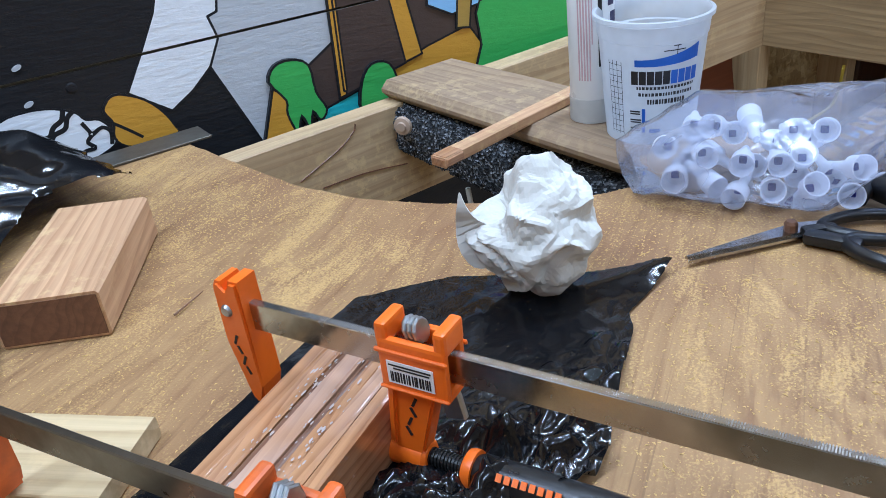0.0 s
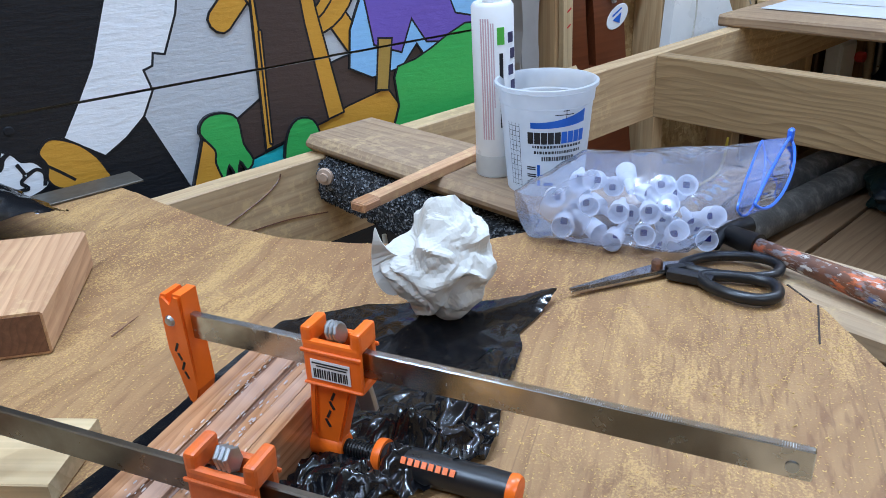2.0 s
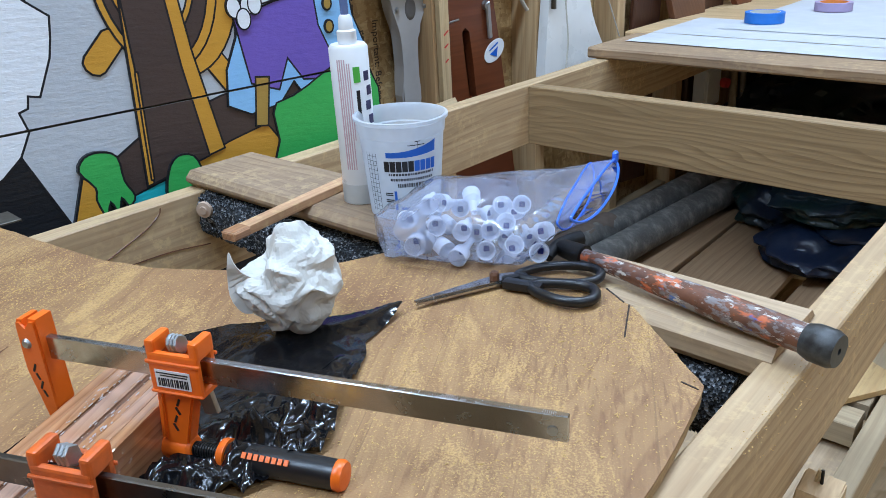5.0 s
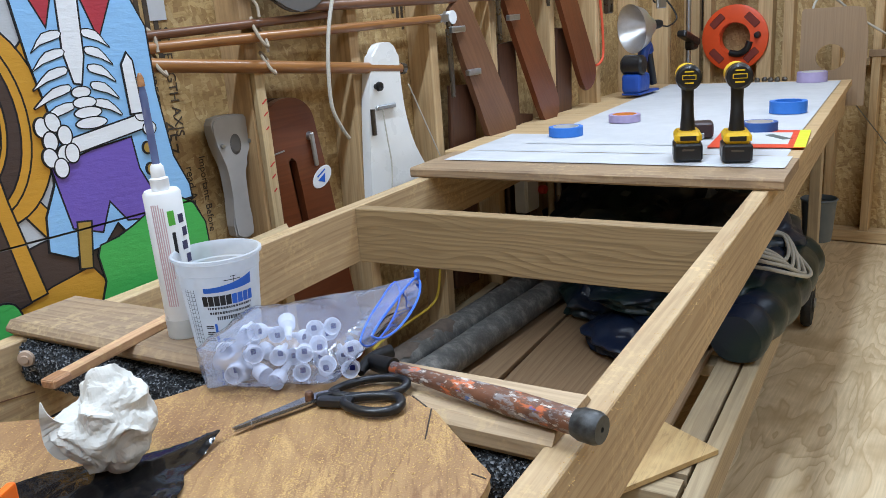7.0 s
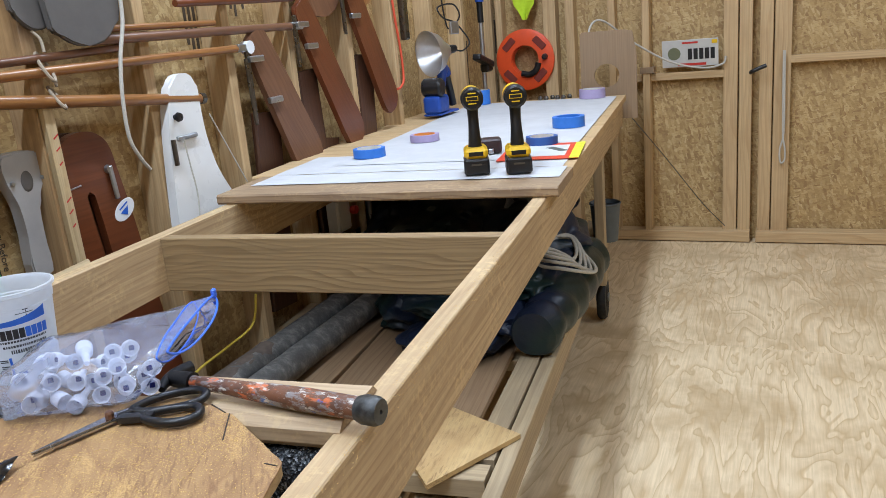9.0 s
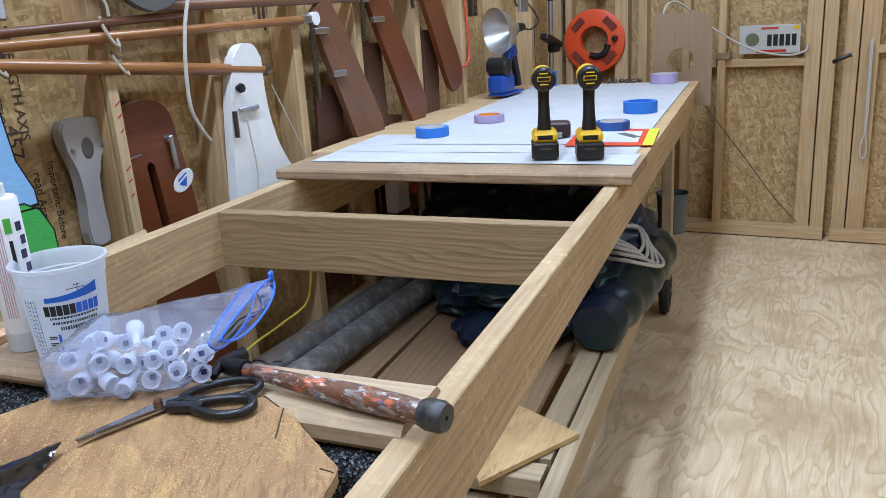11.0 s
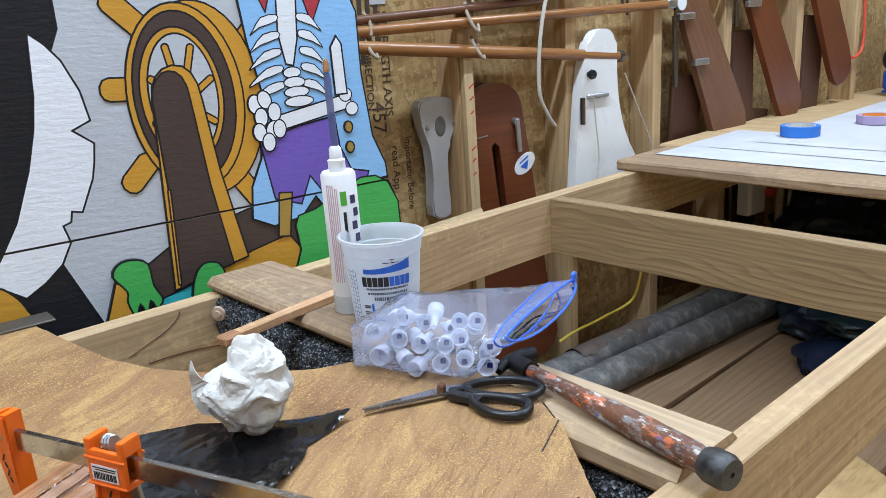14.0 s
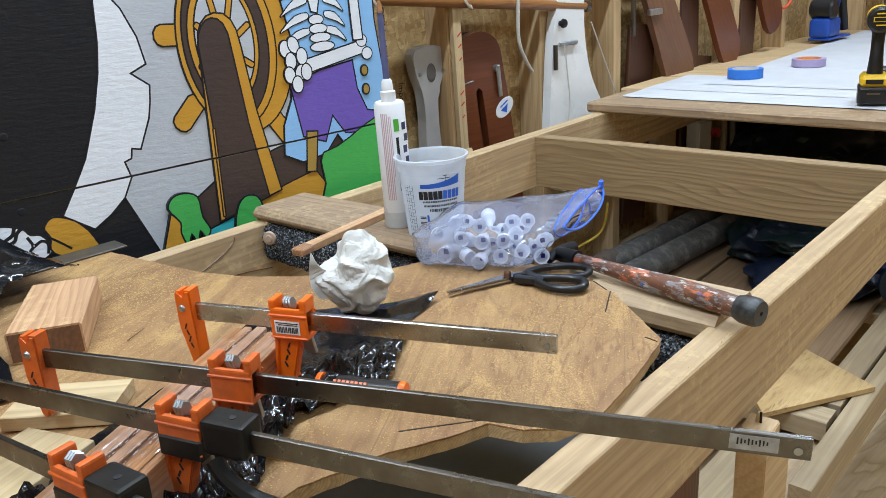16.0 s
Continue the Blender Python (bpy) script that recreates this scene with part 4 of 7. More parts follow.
PLY = [(0.664, 1.412), (0.684, 1.316), (0.712, 1.19), (0.749, 1.108), (0.794, 1.05), (0.845, 0.998), (0.904, 0.956), (0.971, 0.935), (1.04, 0.86), (1.055, 0.72), (1.029, 0.643), (0.985, 0.575), (0.948, 0.518), (0.86, 0.492), (0.776, 0.474), (0.722, 0.490), (0.700, 0.512), (0.687, 0.545), (0.643, 0.557), (0.592, 0.580), (0.504, 0.598), (0.40, 0.585), (0.12, 0.60), (0.05, 1.0), (0.10, 1.40)]


def ply_sheet():
    c = Vector((0.55, 0.95))
    m = pose(c.x, c.y, TOP, 0, 0, 35)
    inv = pose(0, 0, 0, 0, 0, 35).to_3x3().inverted()
    top = thing("plywood_sheet_on_bench", pose(0, 0, 0), "sawdust-covered plywood offcut with a curved edge, on the bench", "plywood")
    loc = [(inv @ Vector((x - c.x, y - c.y, 0))) for x, y in PLY]
    rnd = random.Random(8)
    fine = []
    n = len(loc)
    for i in range(n):
        a, b = loc[i], loc[(i + 1) % n]
        steps = max(2, int((b - a).length / 0.012))
        for s in range(steps):
            p = a.lerp(b, s / steps)
            fine.append(Vector((p.x + rnd.uniform(-1, 1) * 0.0008, p.y + rnd.uniform(-1, 1) * 0.0008, 0)))
    for name, z0, z1, mat, sh in (("face_veneer", 0.0, -0.002, M_PLY, 0.0), ("core", -0.002, -0.015, M_PLYEDGE, -0.0012)):
        bm = bmesh.new()
        mid = sum(fine, Vector()) / len(fine)
        f = [bm.verts.new((p.x + (mid - p).normalized().x * -sh, p.y + (mid - p).normalized().y * -sh, z0)) for p in fine]
        b = [bm.verts.new((v.co.x, v.co.y, z1)) for v in f]
        for ring in (f, b):
            bmesh.ops.triangle_fill(bm, use_beauty=True, edges=[bm.edges.new((ring[i - 1], ring[i])) for i in range(len(ring))])
        for i in range(len(f)):
            j = (i + 1) % len(f)
            bm.faces.new((f[i], b[i], b[j], f[j]))
        placed(part(name, bm, mat, top), m)
    # splits in the veneer near the broken corner: near-black strips for the shade inside them
    for p, q in (((1.046, 0.687), (1.031, 0.655)), ((1.030, 0.648), (0.972, 0.614)), ((0.9405, 0.536), (0.9395, 0.519)), ((0.62, 0.600), (0.70, 0.545))):
        placed(part("split", box((Vector(q) - Vector(p)).length, 0.0016, 0.0012), M_KERF, top, "dark split in the veneer"), pose((p[0] + q[0]) / 2, (p[1] + q[1]) / 2, TOP, 0, 0, math.degrees(math.atan2(q[1] - p[1], q[0] - p[0]))))
    return top


ply_sheet()


def sawdust():
    rnd = random.Random(21)
    verts, faces = [], []
    heaps = [(0.64, 1.19, 0.05), (0.93, 0.72, 0.09), (0.98, 0.64, 0.05), (0.62, 1.02, 0.10), (0.86, 0.90, 0.06), (0.76, 0.62, 0.10), (0.52, 1.25, 0.08)]
    n = 0
    while n < 15000:
        if rnd.random() < 0.6:
            hx, hy, hs = rnd.choice(heaps)
            x, y = rnd.gauss(hx, hs), rnd.gauss(hy, hs)
        else:
            x, y = rnd.uniform(0.3, 1.05), rnd.uniform(0.5, 1.4)
        if not inside((x, y), PLY):
            continue
        n += 1
        s, a = rnd.uniform(0.0002, 0.00075), rnd.uniform(0, 6.28)
        ln = s * rnd.uniform(1.0, 2.6)
        ca, sa = math.cos(a), math.sin(a)
        i = len(verts)
        for px, py, pz in ((-ln, -s, 0), (ln, -s, 0), (0, s, 0), (rnd.uniform(-s, s), 0, s * 0.6)):
            verts.append((x + px * ca - py * sa, y + px * sa + py * ca, TOP + 0.0002 + pz))
        faces += [(i, i + 1, i + 3), (i + 1, i + 2, i + 3), (i + 2, i, i + 3)]
    for _ in range(1500):
        hx, hy, hs = rnd.choice(heaps)
        x, y = (rnd.gauss(hx, hs * 1.3), rnd.gauss(hy, hs * 1.3)) if rnd.random() < 0.7 else (rnd.uniform(0.3, 1.05), rnd.uniform(0.5, 1.4))
        if not inside((x, y), PLY):
            continue
        s, a = rnd.uniform(0.0005, 0.0010), rnd.uniform(0, 6.28)
        ln = s * rnd.uniform(1.5, 3.5)
        ca, sa = math.cos(a), math.sin(a)
        i = len(verts)
        for px, py, pz in ((-ln, -s, 0), (ln, -s, 0.0003), (0, s, 0), (rnd.uniform(-s, s), 0, s)):
            verts.append((x + px * ca - py * sa, y + px * sa + py * ca, TOP + 0.0002 + pz))
        faces += [(i, i + 1, i + 3), (i + 1, i + 2, i + 3), (i + 2, i, i + 3)]
    for _ in range(900):
        u, v = rnd.uniform(-0.3, 1.0), -0.027 + rnd.uniform(-0.015, 0.015)
        p = BENCH @ Vector((u, v, 0.8852))
        s = rnd.uniform(0.0003, 0.0008)
        i = len(verts)
        for px, py, pz in ((-s, -s, 0), (s, -s, 0), (0, s, 0), (0, 0, s)):
            verts.append((p.x + px, p.y + py, p.z + pz))
        faces += [(i, i + 1, i + 3), (i + 1, i + 2, i + 3), (i + 2, i, i + 3)]
    me = bpy.data.meshes.new("sawdust")
    me.from_pydata(verts, [], faces)
    me.materials.append(plain("sawdust_grain", (0.60, 0.385, 0.145), 0.85, vary=0.3, scale=300))
    tagged(new("sawdust", me), "pale yellow sawdust scattered on plywood", "sawdust", kind="stuff")


sawdust()


# ---- clamps ----
SIZE = 0.74


def shrunk(bm, cx):
    """Castings are modelled large and brought to size about the bar."""
    bmesh.ops.transform(bm, matrix=Matrix.Translation((cx, 0, 0)) @ Matrix.Diagonal((SIZE, SIZE, SIZE, 1)) @ Matrix.Translation((-cx, 0, 0)), verts=bm.verts)
    return bm


def clamp(fixed, way, length, slide, z, tilt, style, label):
    ang = math.degrees(math.atan2(way[1], way[0]))
    t = thing("bar_clamp", pose(fixed[0], fixed[1], z, 0, 0, ang) @ pose(0, 0, 0, 0, tilt, 0), label, "clamp", "bar clamps")
    old = style != "new"
    enamel, steel = (M_ORANGE_OLD, M_STEEL_OLD) if old else (M_ORANGE, M_STEEL)
    bar = part("bar", box(length, 0.0050, 0.0195, (length / 2 - 0.010, 0, 0), 0.0008), steel, t, "worn steel bar" if old else "bright steel bar with a toothed edge")
    if not old:
        bm = bmesh.new()
        for i in range(int((length - 0.02) / 0.0013)):
            box(0.0007, 0.0049, 0.0002, (0.008 + i * 0.0013, 0, 0.00980), 0, bm)
        tagged(part("teeth", bm, steel, bar), kind="stuff")
    part("end_rivet", rod((length - 0.020, -0.0034, -0.002), (length - 0.020, 0.0034, -0.002), 0.0034), M_ZINC, bar)
    if length > 0.705 and style == "amber":
        st = placed(part("worn_sticker", box(0.036, 0.0004, 0.013, (0, 0, 0)), plain("dirty_sticker", (0.42, 0.41, 0.38), 0.6, 0, 0.7, 90, 0.2, dirt=(0.16, 0.14, 0.11)), bar, "torn dirty white sticker"), pose(length - 0.052, -0.0029, 0.0005))
        for i in range(9):
            part("print_bar", box(0.0012, 0.0003, 0.006 - 0.0015 * (i % 3), (-0.012 + 0.0027 * i, -0.0003, 0.001)), M_INK, st)
    bm = shrunk(prism([(-0.016, 0.028), (-0.013, 0.034), (-0.007, 0.034), (-0.006, 0.023), (0.000, 0.023), (0.001, 0.036), (0.011, 0.036), (0.012, -0.066), (0.010, -0.082), (0.004, -0.086), (-0.002, -0.080), (-0.013, -0.024), (-0.016, -0.010)], 0.026, 0.0025, m=Matrix.Translation((0, -0.013, 0))), 0)
    jaw = part("fixed_jaw", bm, enamel, t)
    part("pin", shrunk(lathe([(0, 0.003), (0.004, 0.0025), (0.0058, 0), (0.0058, -0.002)], 16, m=pose(-0.005, -0.013, 0.008, 90, 0, 0)), 0), M_ZINC, jaw)
    for i in range(4):
        part("ink_mark", shrunk(box(0.0022, 0.0006, 0.010 - 0.002 * (i % 2), (-0.003 + 0.002 * i, -0.0134, -0.020 - 0.010 * i), turn=pose(0, 0, 0, 0, 24 * (-1) ** i, 0)), 0), M_INK, jaw)
    s = slide
    bm = prism([(s - 0.024, -0.020), (s + 0.014, -0.020), (s - 0.006, -0.096), (s - 0.030, -0.096)], 0.018, 0.002, None, Matrix.Translation((0, -0.009, 0)))
    head = part("sliding_head", shrunk(bm, s), enamel, t)
    for y in (-0.0115, 0.0115):
        part("cheek", shrunk(box(0.056, 0.007, 0.046, (s, y, -0.001), 0.0030, seg=2), s), enamel, head)
    for x, z, h in ((s + 0.024, 0.026, 0.020), (s - 0.024, 0.025, 0.018)):
        part("lug", shrunk(box(0.010, 0.0285, h, (x, 0, z), 0.003, seg=2), s), enamel, head)
    part("bridge", shrunk(box(0.0555, 0.0285, 0.009, (s, 0, -0.021), 0.002), s), enamel, head)
    for y in (-0.0152, 0.0152):
        part("rib", shrunk(box(0.060, 0.003, 0.004, (s, y, 0.012), 0.001), s), enamel, head)
        part("rib", shrunk(box(0.058, 0.003, 0.003, (s, y, -0.021), 0.001), s), enamel, head)
    part("arm_web", shrunk(prism([(s - 0.026, -0.020), (s - 0.020, -0.020), (s - 0.026, -0.080), (s - 0.031, -0.080)], 0.024, 0.001, None, Matrix.Translation((0, -0.012, 0))), s), enamel, head)
    part("screw_boss", shrunk(lathe([(0, -0.017), (0.011, -0.017), (0.0135, -0.014), (0.0135, 0.014), (0.011, 0.017), (0, 0.017)], 20, m=pose(s - 0.020, 0, -0.096, 0, 90, 0)), s), enamel, head, "", True)
    for i in range(3):
        bm = lathe([(0, -0.0018), (0.0080, -0.0018), (0.0096, -0.0010), (0.0098, 0), (0.0096, 0.0010), (0.0080, 0.0018), (0, 0.0018)], 6 if old else 10, m=pose(s - 0.006 + 0.0040 * i, 0, 0.026, 0, 70, 0))
        part("clutch_plate", shrunk(bm, s), M_ZINC, head, "zinc clutch plate")
    part("spring_tab", shrunk(box(0.018, 0.006, 0.030, (s + 0.020, 0.003, -0.036), 0.0015, turn=pose(0, 0, 0, 0, -12, 0)), s), M_ZINC, head)
    if not old:
        st = placed(part("sticker", box(0.0285, 0.0005, 0.0145), M_WHITE, head, "white bar code sticker"), pose(s - 0.001, -0.0116, -0.004))
        rnd = random.Random(3)
        bm = bmesh.new()
        x = -0.012
        while x < 0.012:
            w = rnd.choice((0.0005, 0.0008, 0.0011))
            box(w, 0.0003, 0.0066, (x, -0.0004, -0.0025), 0, bm)
            x += w + rnd.choice((0.0006, 0.001))
        tagged(part("bar_code", bm, M_INK, st), kind="stuff")
        part("print_bar", box(0.026, 0.0003, 0.0009, (0, -0.0004, 0.0050)), M_INK, st)
        part("print_bar", box(0.022, 0.0003, 0.0008, (0.001, -0.0004, 0.0030)), M_INK, st)
    for i in range(4):
        part("ink_mark", shrunk(box(0.0024, 0.0006, 0.009, (s - 0.006 - 0.003 * i + 0.001 * (i % 2), -0.0093, -0.036 - 0.0100 * i), turn=pose(0, 0, 0, 0, 25 * (-1) ** i, 0)), s), M_INK, head)
    zs = -0.096
    if style in ("new", "amber"):
        g0 = s + 0.036 if style == "new" else s + 0.004
        bm = rod((s - 0.066, 0, zs), (g0, 0, zs), 0.0062)
        for i in range(32):
            x = s - 0.062 + i * 0.0029 * (g0 - s + 0.060) / 0.094
            rod((x, 0, zs), (x + 0.0014, 0, zs), 0.0074, bm=bm)
        part("screw", shrunk(bm, s), M_BLACK_IRON, t, "black threaded screw")
        bm = lathe([(0, -0.006), (0.011, -0.006), (0.0155, -0.002), (0.0155, 0.003), (0.010, 0.006), (0.007, 0.012), (0, 0.012)], 24, m=pose(s - 0.072, 0, zs, 0, 90, 0))
        part("swivel_pad", shrunk(bm, s), M_BLACK, t, "black plastic swivel pad", True)
        long = 0.118 if style == "new" else 0.110
        prof = [(0, 0), (0.0122, 0), (0.0146, 0.005), (0.0150, 0.030), (0.0156, 0.046), (0.0148, 0.070), (0.0154, long - 0.02), (0.0150, long), (0, long)] if style == "new" else [(0, 0), (0.008, 0), (0.010, 0.01), (0.0150, 0.03), (0.0165, 0.07), (0.0160, 0.10), (0.011, 0.109), (0, long)]
        g = part("grip", shrunk(lathe(prof, 14, m=pose(g0, 0, zs, 0, 90, 0)), s), M_BLACK if style == "new" else M_HANDLE, t, "black grip with orange bars" if style == "new" else "amber handle", True)
        if style == "new":
            part("ferrule", shrunk(lathe([(0, 0), (0.011, 0), (0.0152, 0.002), (0.0160, 0.005), (0.0160, 0.010), (0, 0.010)], 24, m=pose(g0 - 0.009, 0, zs, 0, 90, 0)), s), M_ORANGE, g, "orange ferrule", True)
            part("end_cap", shrunk(lathe([(0, 0), (0.0152, 0), (0.0158, 0.005), (0.0138, 0.009), (0, 0.010)], 24, m=pose(g0 + long, 0, zs, 0, 90, 0)), s), M_ORANGE, g, "orange end cap", True)
            for i in range(9):
                part("printed_bar", shrunk(box(0.0045, 0.0060, 0.0012, (g0 + 0.018 + 0.0066 * i, -0.0110, zs + 0.0121), turn=pose(0, 0, 0, 42, 0, 0)), s), M_ORANGE, g)
    else:
        blk = part("locking_block", shrunk(box(0.056, 0.036, 0.042, (s + 0.058, 0.002, 0.004), 0.005, seg=2), s), M_BLACK_IRON, t, "black iron locking block")
        # black disc on the block stands in for the dark of a hole
        part("block_hole", shrunk(rod((s + 0.062, 0.002, 0.024), (s + 0.062, 0.002, 0.0256), 0.004), s), M_INK, blk)
        part("cheek", shrunk(box(0.060, 0.034, 0.030, (s, 0, -0.016), 0.004), s), M_BLACK_IRON, head, "black iron cheek")
        bm = hose([(s + 0.045, -0.016, -0.020), (s + 0.060, -0.018, -0.040), (s + 0.090, -0.019, -0.056), (s + 0.13, -0.018, -0.062), (s + 0.18, -0.016, -0.058)], 0.010, 8)
        part("lever", shrunk(bm, s), M_BLACK_IRON, t, "curved black iron lever", True)
        part("screw", shrunk(rod((s - 0.050, 0, zs), (s + 0.07, 0, zs), 0.0062), s), M_STEEL_OLD, t)
        part("swivel_pad", shrunk(lathe([(0, -0.006), (0.013, -0.005), (0.013, 0.003), (0.006, 0.010), (0, 0.012)], 20, m=pose(s - 0.056, 0, zs, 0, 90, 0)), s), M_STEEL_OLD, t, "", True)
    return t


clamp((0.546, 0.852), (0.475, -0.880), 0.412, 0.125, 0.984, 0.6, "new", "new orange bar clamp gripping the glued strips")
clamp((0.392, 0.868), (0.524, -0.852), 0.712, 0.216, 0.983, 2.4, "amber", "old scuffed orange bar clamp with a long steel bar")
clamp((0.309, 0.905), (0.440, -0.898), 0.780, 0.290, 0.985, 2.6, "block", "old orange bar clamp with a black locking block")
clamp((0.288, 0.875), (0.245, -0.970), 0.700, 0.245, 0.970, 0.0, "block", "old orange bar clamp with a curved black lever")


def glued_strips():
    d = Vector((-0.853, -0.522))
    ang = math.degrees(math.atan2(d.y, d.x))
    t = thing("glued_wood_strips", pose(0.612, 0.818, TOP + 0.004, 0, 0, ang), "wooden strips glued face to face, wet with clear resin", "wood strips")
    rnd = random.Random(2)
    y = -0.036
    for w, h, x0, mat in ((0.011, 0.0450, 0.004, M_LAM), (0.010, 0.0455, 0.001, M_LAM), (0.005, 0.0435, 0.010, M_MAHOG2), (0.013, 0.046, 0.000, M_LAM), (0.004, 0.0435, 0.006, M_MAHOG2), (0.009, 0.044, 0.007, M_LAM), (0.010, 0.0455, -0.004, M_LAM), (0.009, 0.0445, 0.003, M_LAM)):
        board("strip", 0.44, w - 0.0003, h, pose(0.22 + x0, y + w / 2, h / 2), mat, t, "", 0.0012, 0.0012)
        y += w
    # pale beads along the joints, put in as glints of the wet resin
    for yy in (-0.016, -0.010, 0.004, 0.014):
        bm = bmesh.new()
        for i in range(130):
            x = rnd.uniform(0.005, 0.42)
            s = rnd.uniform(0.0003, 0.0009)
            bmesh.ops.create_icosphere(bm, subdivisions=1, radius=s, matrix=Matrix.Translation((x, yy + rnd.uniform(-0.005, 0.005), 0.0455)) @ Matrix.Diagonal((rnd.uniform(1, 4), 1, 0.45, 1)))
        tagged(part("resin_spatter", bm, RESIN, t, "pale glossy resin beads for glints", True), kind="stuff")


_r = Mat("clear_resin", 0.06, color=(0.78, 0.66, 0.60))
_r.b.inputs["Transmission Weight"].default_value = 0.5
RESIN = _r.m
glued_strips()


def plastic_sheet(name, outline, z, label, height, tips=(), step=0.006, f=16.0, smooth=1, fold=lambda x, y: 0.0):
    """A crumpled sheet of black polythene inside the outline."""
    xs, ys = [p[0] for p in outline], [p[1] for p in outline]
    poly = [(p.x, p.y) for p in curve_through(outline, smooth)]
    nx, ny = int((max(xs) - min(xs)) / step) + 1, int((max(ys) - min(ys)) / step) + 1
    bm = bmesh.new()
    grid = {}

    def vert(i, j):
        if (i, j) not in grid:
            x, y = min(xs) + i * step, min(ys) + j * step
            h = 0.0
            wx, wy = x + 0.010 * noise.noise(Vector((x * 30, y * 30, 5))), y + 0.010 * noise.noise(Vector((x * 30, y * 30, 9)))
            for k, (ff, a) in enumerate(((f, 1.0), (f * 1.9, 0.55))):
                h += a * abs(noise.noise(Vector((wx * ff, wy * ff * 1.7, 4.7 + k))))
            zz = z + height(x, y) * h + fold(x, y)
            for tx, ty, tr, th in tips:
                d = math.hypot(x - tx, y - ty) / tr
                zz += th * max(0.0, 1 - d) ** 1.5
            grid[i, j] = bm.verts.new((x, y, zz))
        return grid[i, j]

    for i in range(nx):
        for j in range(ny):
            if inside((min(xs) + (i + 0.5) * step, min(ys) + (j + 0.5) * step), poly):
                bm.faces.new((vert(i, j), vert(i + 1, j), vert(i + 1, j + 1), vert(i, j + 1)))
    # pull the rim onto the outline
    segs = list(zip(poly, poly[1:] + poly[:1]))
    for v in bm.verts:
        if v.is_boundary:
            p = v.co.xy
            best, bd = None, 9
            for a, b in segs:
                a, b = Vector(a), Vector(b)
                e = b - a
                s = max(0, min(1, (p - a).dot(e) / max(e.length_squared, 1e-9)))
                q = a + e * s
                if (q - p).length < bd:
                    best, bd = q, (q - p).length
            v.co.x, v.co.y = best.x, best.y
    ob = part(name, bm, M_SHEET, None, "", "all")
    return tagged(ob, label, "plastic sheet")


SHEET = [(0.655, 0.942), (0.731, 0.917), (0.815, 0.845), (0.870, 0.808), (0.800, 0.786), (0.787, 0.768), (0.728, 0.722), (0.682, 0.682), (0.645, 0.676), (0.565, 0.690), (0.47, 0.615), (0.36, 0.585), (0.25, 0.62), (0.27, 0.76), (0.30, 0.775), (0.37, 0.806), (0.449, 0.836), (0.525, 0.874), (0.60, 0.915)]


def tucked(x, y):
    """A soft ridge from the raised tip back across the flat part, steeper on its near side."""
    a, b = Vector((0.874, 0.806)), Vector((0.665, 0.868))
    e = (b - a).normalized()
    q = Vector((x, y)) - a
    along, off = q.dot(e), q.x * -e.y + q.y * e.x
    if along < -0.02 or along > 0.24:
        return 0.0
    side = abs(off) / (0.020 if off > 0 else 0.034)
    return 0.008 * max(0.0, 1 - side) * max(0.0, 1 - max(0.0, along) / 0.24)


plastic_sheet("black_plastic_sheet", SHEET, TOP + 0.0022, "crumpled glossy black plastic sheet under the clamps", lambda x, y: 0.0015 + 0.021 * max(0.0, min(1.0, (0.79 - y) / 0.05)) * (0.4 + max(0.0, min(1.0, (0.80 - x) / 0.15))), ((0.874, 0.806, 0.045, 0.005),), step=0.0036, f=38, fold=tucked)
BAGL = [(0.25, 0.98), (0.385, 0.97), (0.40, 1.05), (0.40, 1.17), (0.43, 1.235), (0.475, 1.282), (0.53, 1.284), (0.568, 1.272), (0.562, 1.30), (0.547, 1.345), (0.535, 1.42), (0.50, 1.466), (0.25, 1.466)]
plastic_sheet("black_plastic_bag", BAGL, TOP + 0.003, "bunched black plastic bag on the plywood", lambda x, y: 0.018, ((0.40, 1.385, 0.20, 0.095), (0.49, 1.36, 0.11, 0.040), (0.556, 1.272, 0.10, 0.036), (0.33, 1.10, 0.12, 0.03)), step=0.005, f=8.0)


# ---- things on the plywood ----
def offcut():
    b = board("wood_offcut", 0.172, 0.086, 0.041, pose(0.484, 1.126, TOP + 0.0215, 0, 0, 63), M_FIR, None, "", 0.0025)
    for x in (-0.0862, 0.0862):
        part("end_grain", box(0.0012, 0.081, 0.036, (x, 0, 0)), M_ENDGRAIN, b, "dark sawn end grain")
    tagged(b, "short fir offcut block dusted with sawdust", "wood block")


offcut()
for m, ln, w in ((pose(0.416, 0.894, TOP + 0.0095, 0, 0, -42), 0.112, 0.070), (pose(0.330, 0.800, TOP + 0.0095, 0, 0, 25), 0.12, 0.085)):
    tagged(board("pine_scrap", ln, w, 0.016, m, M_SCRAP, None, "", 0.001), "pale pine scrap lying under the clamps", "wood scrap", "pine scraps")
tagged(board("steel_straightedge", 0.36, 0.050, 0.003, pose(0.512, 1.428, TOP + 0.0022, 0, 0, 3), M_DULL, None, "", 0.0006), "dull steel straightedge lying beside the mural", "straightedge")


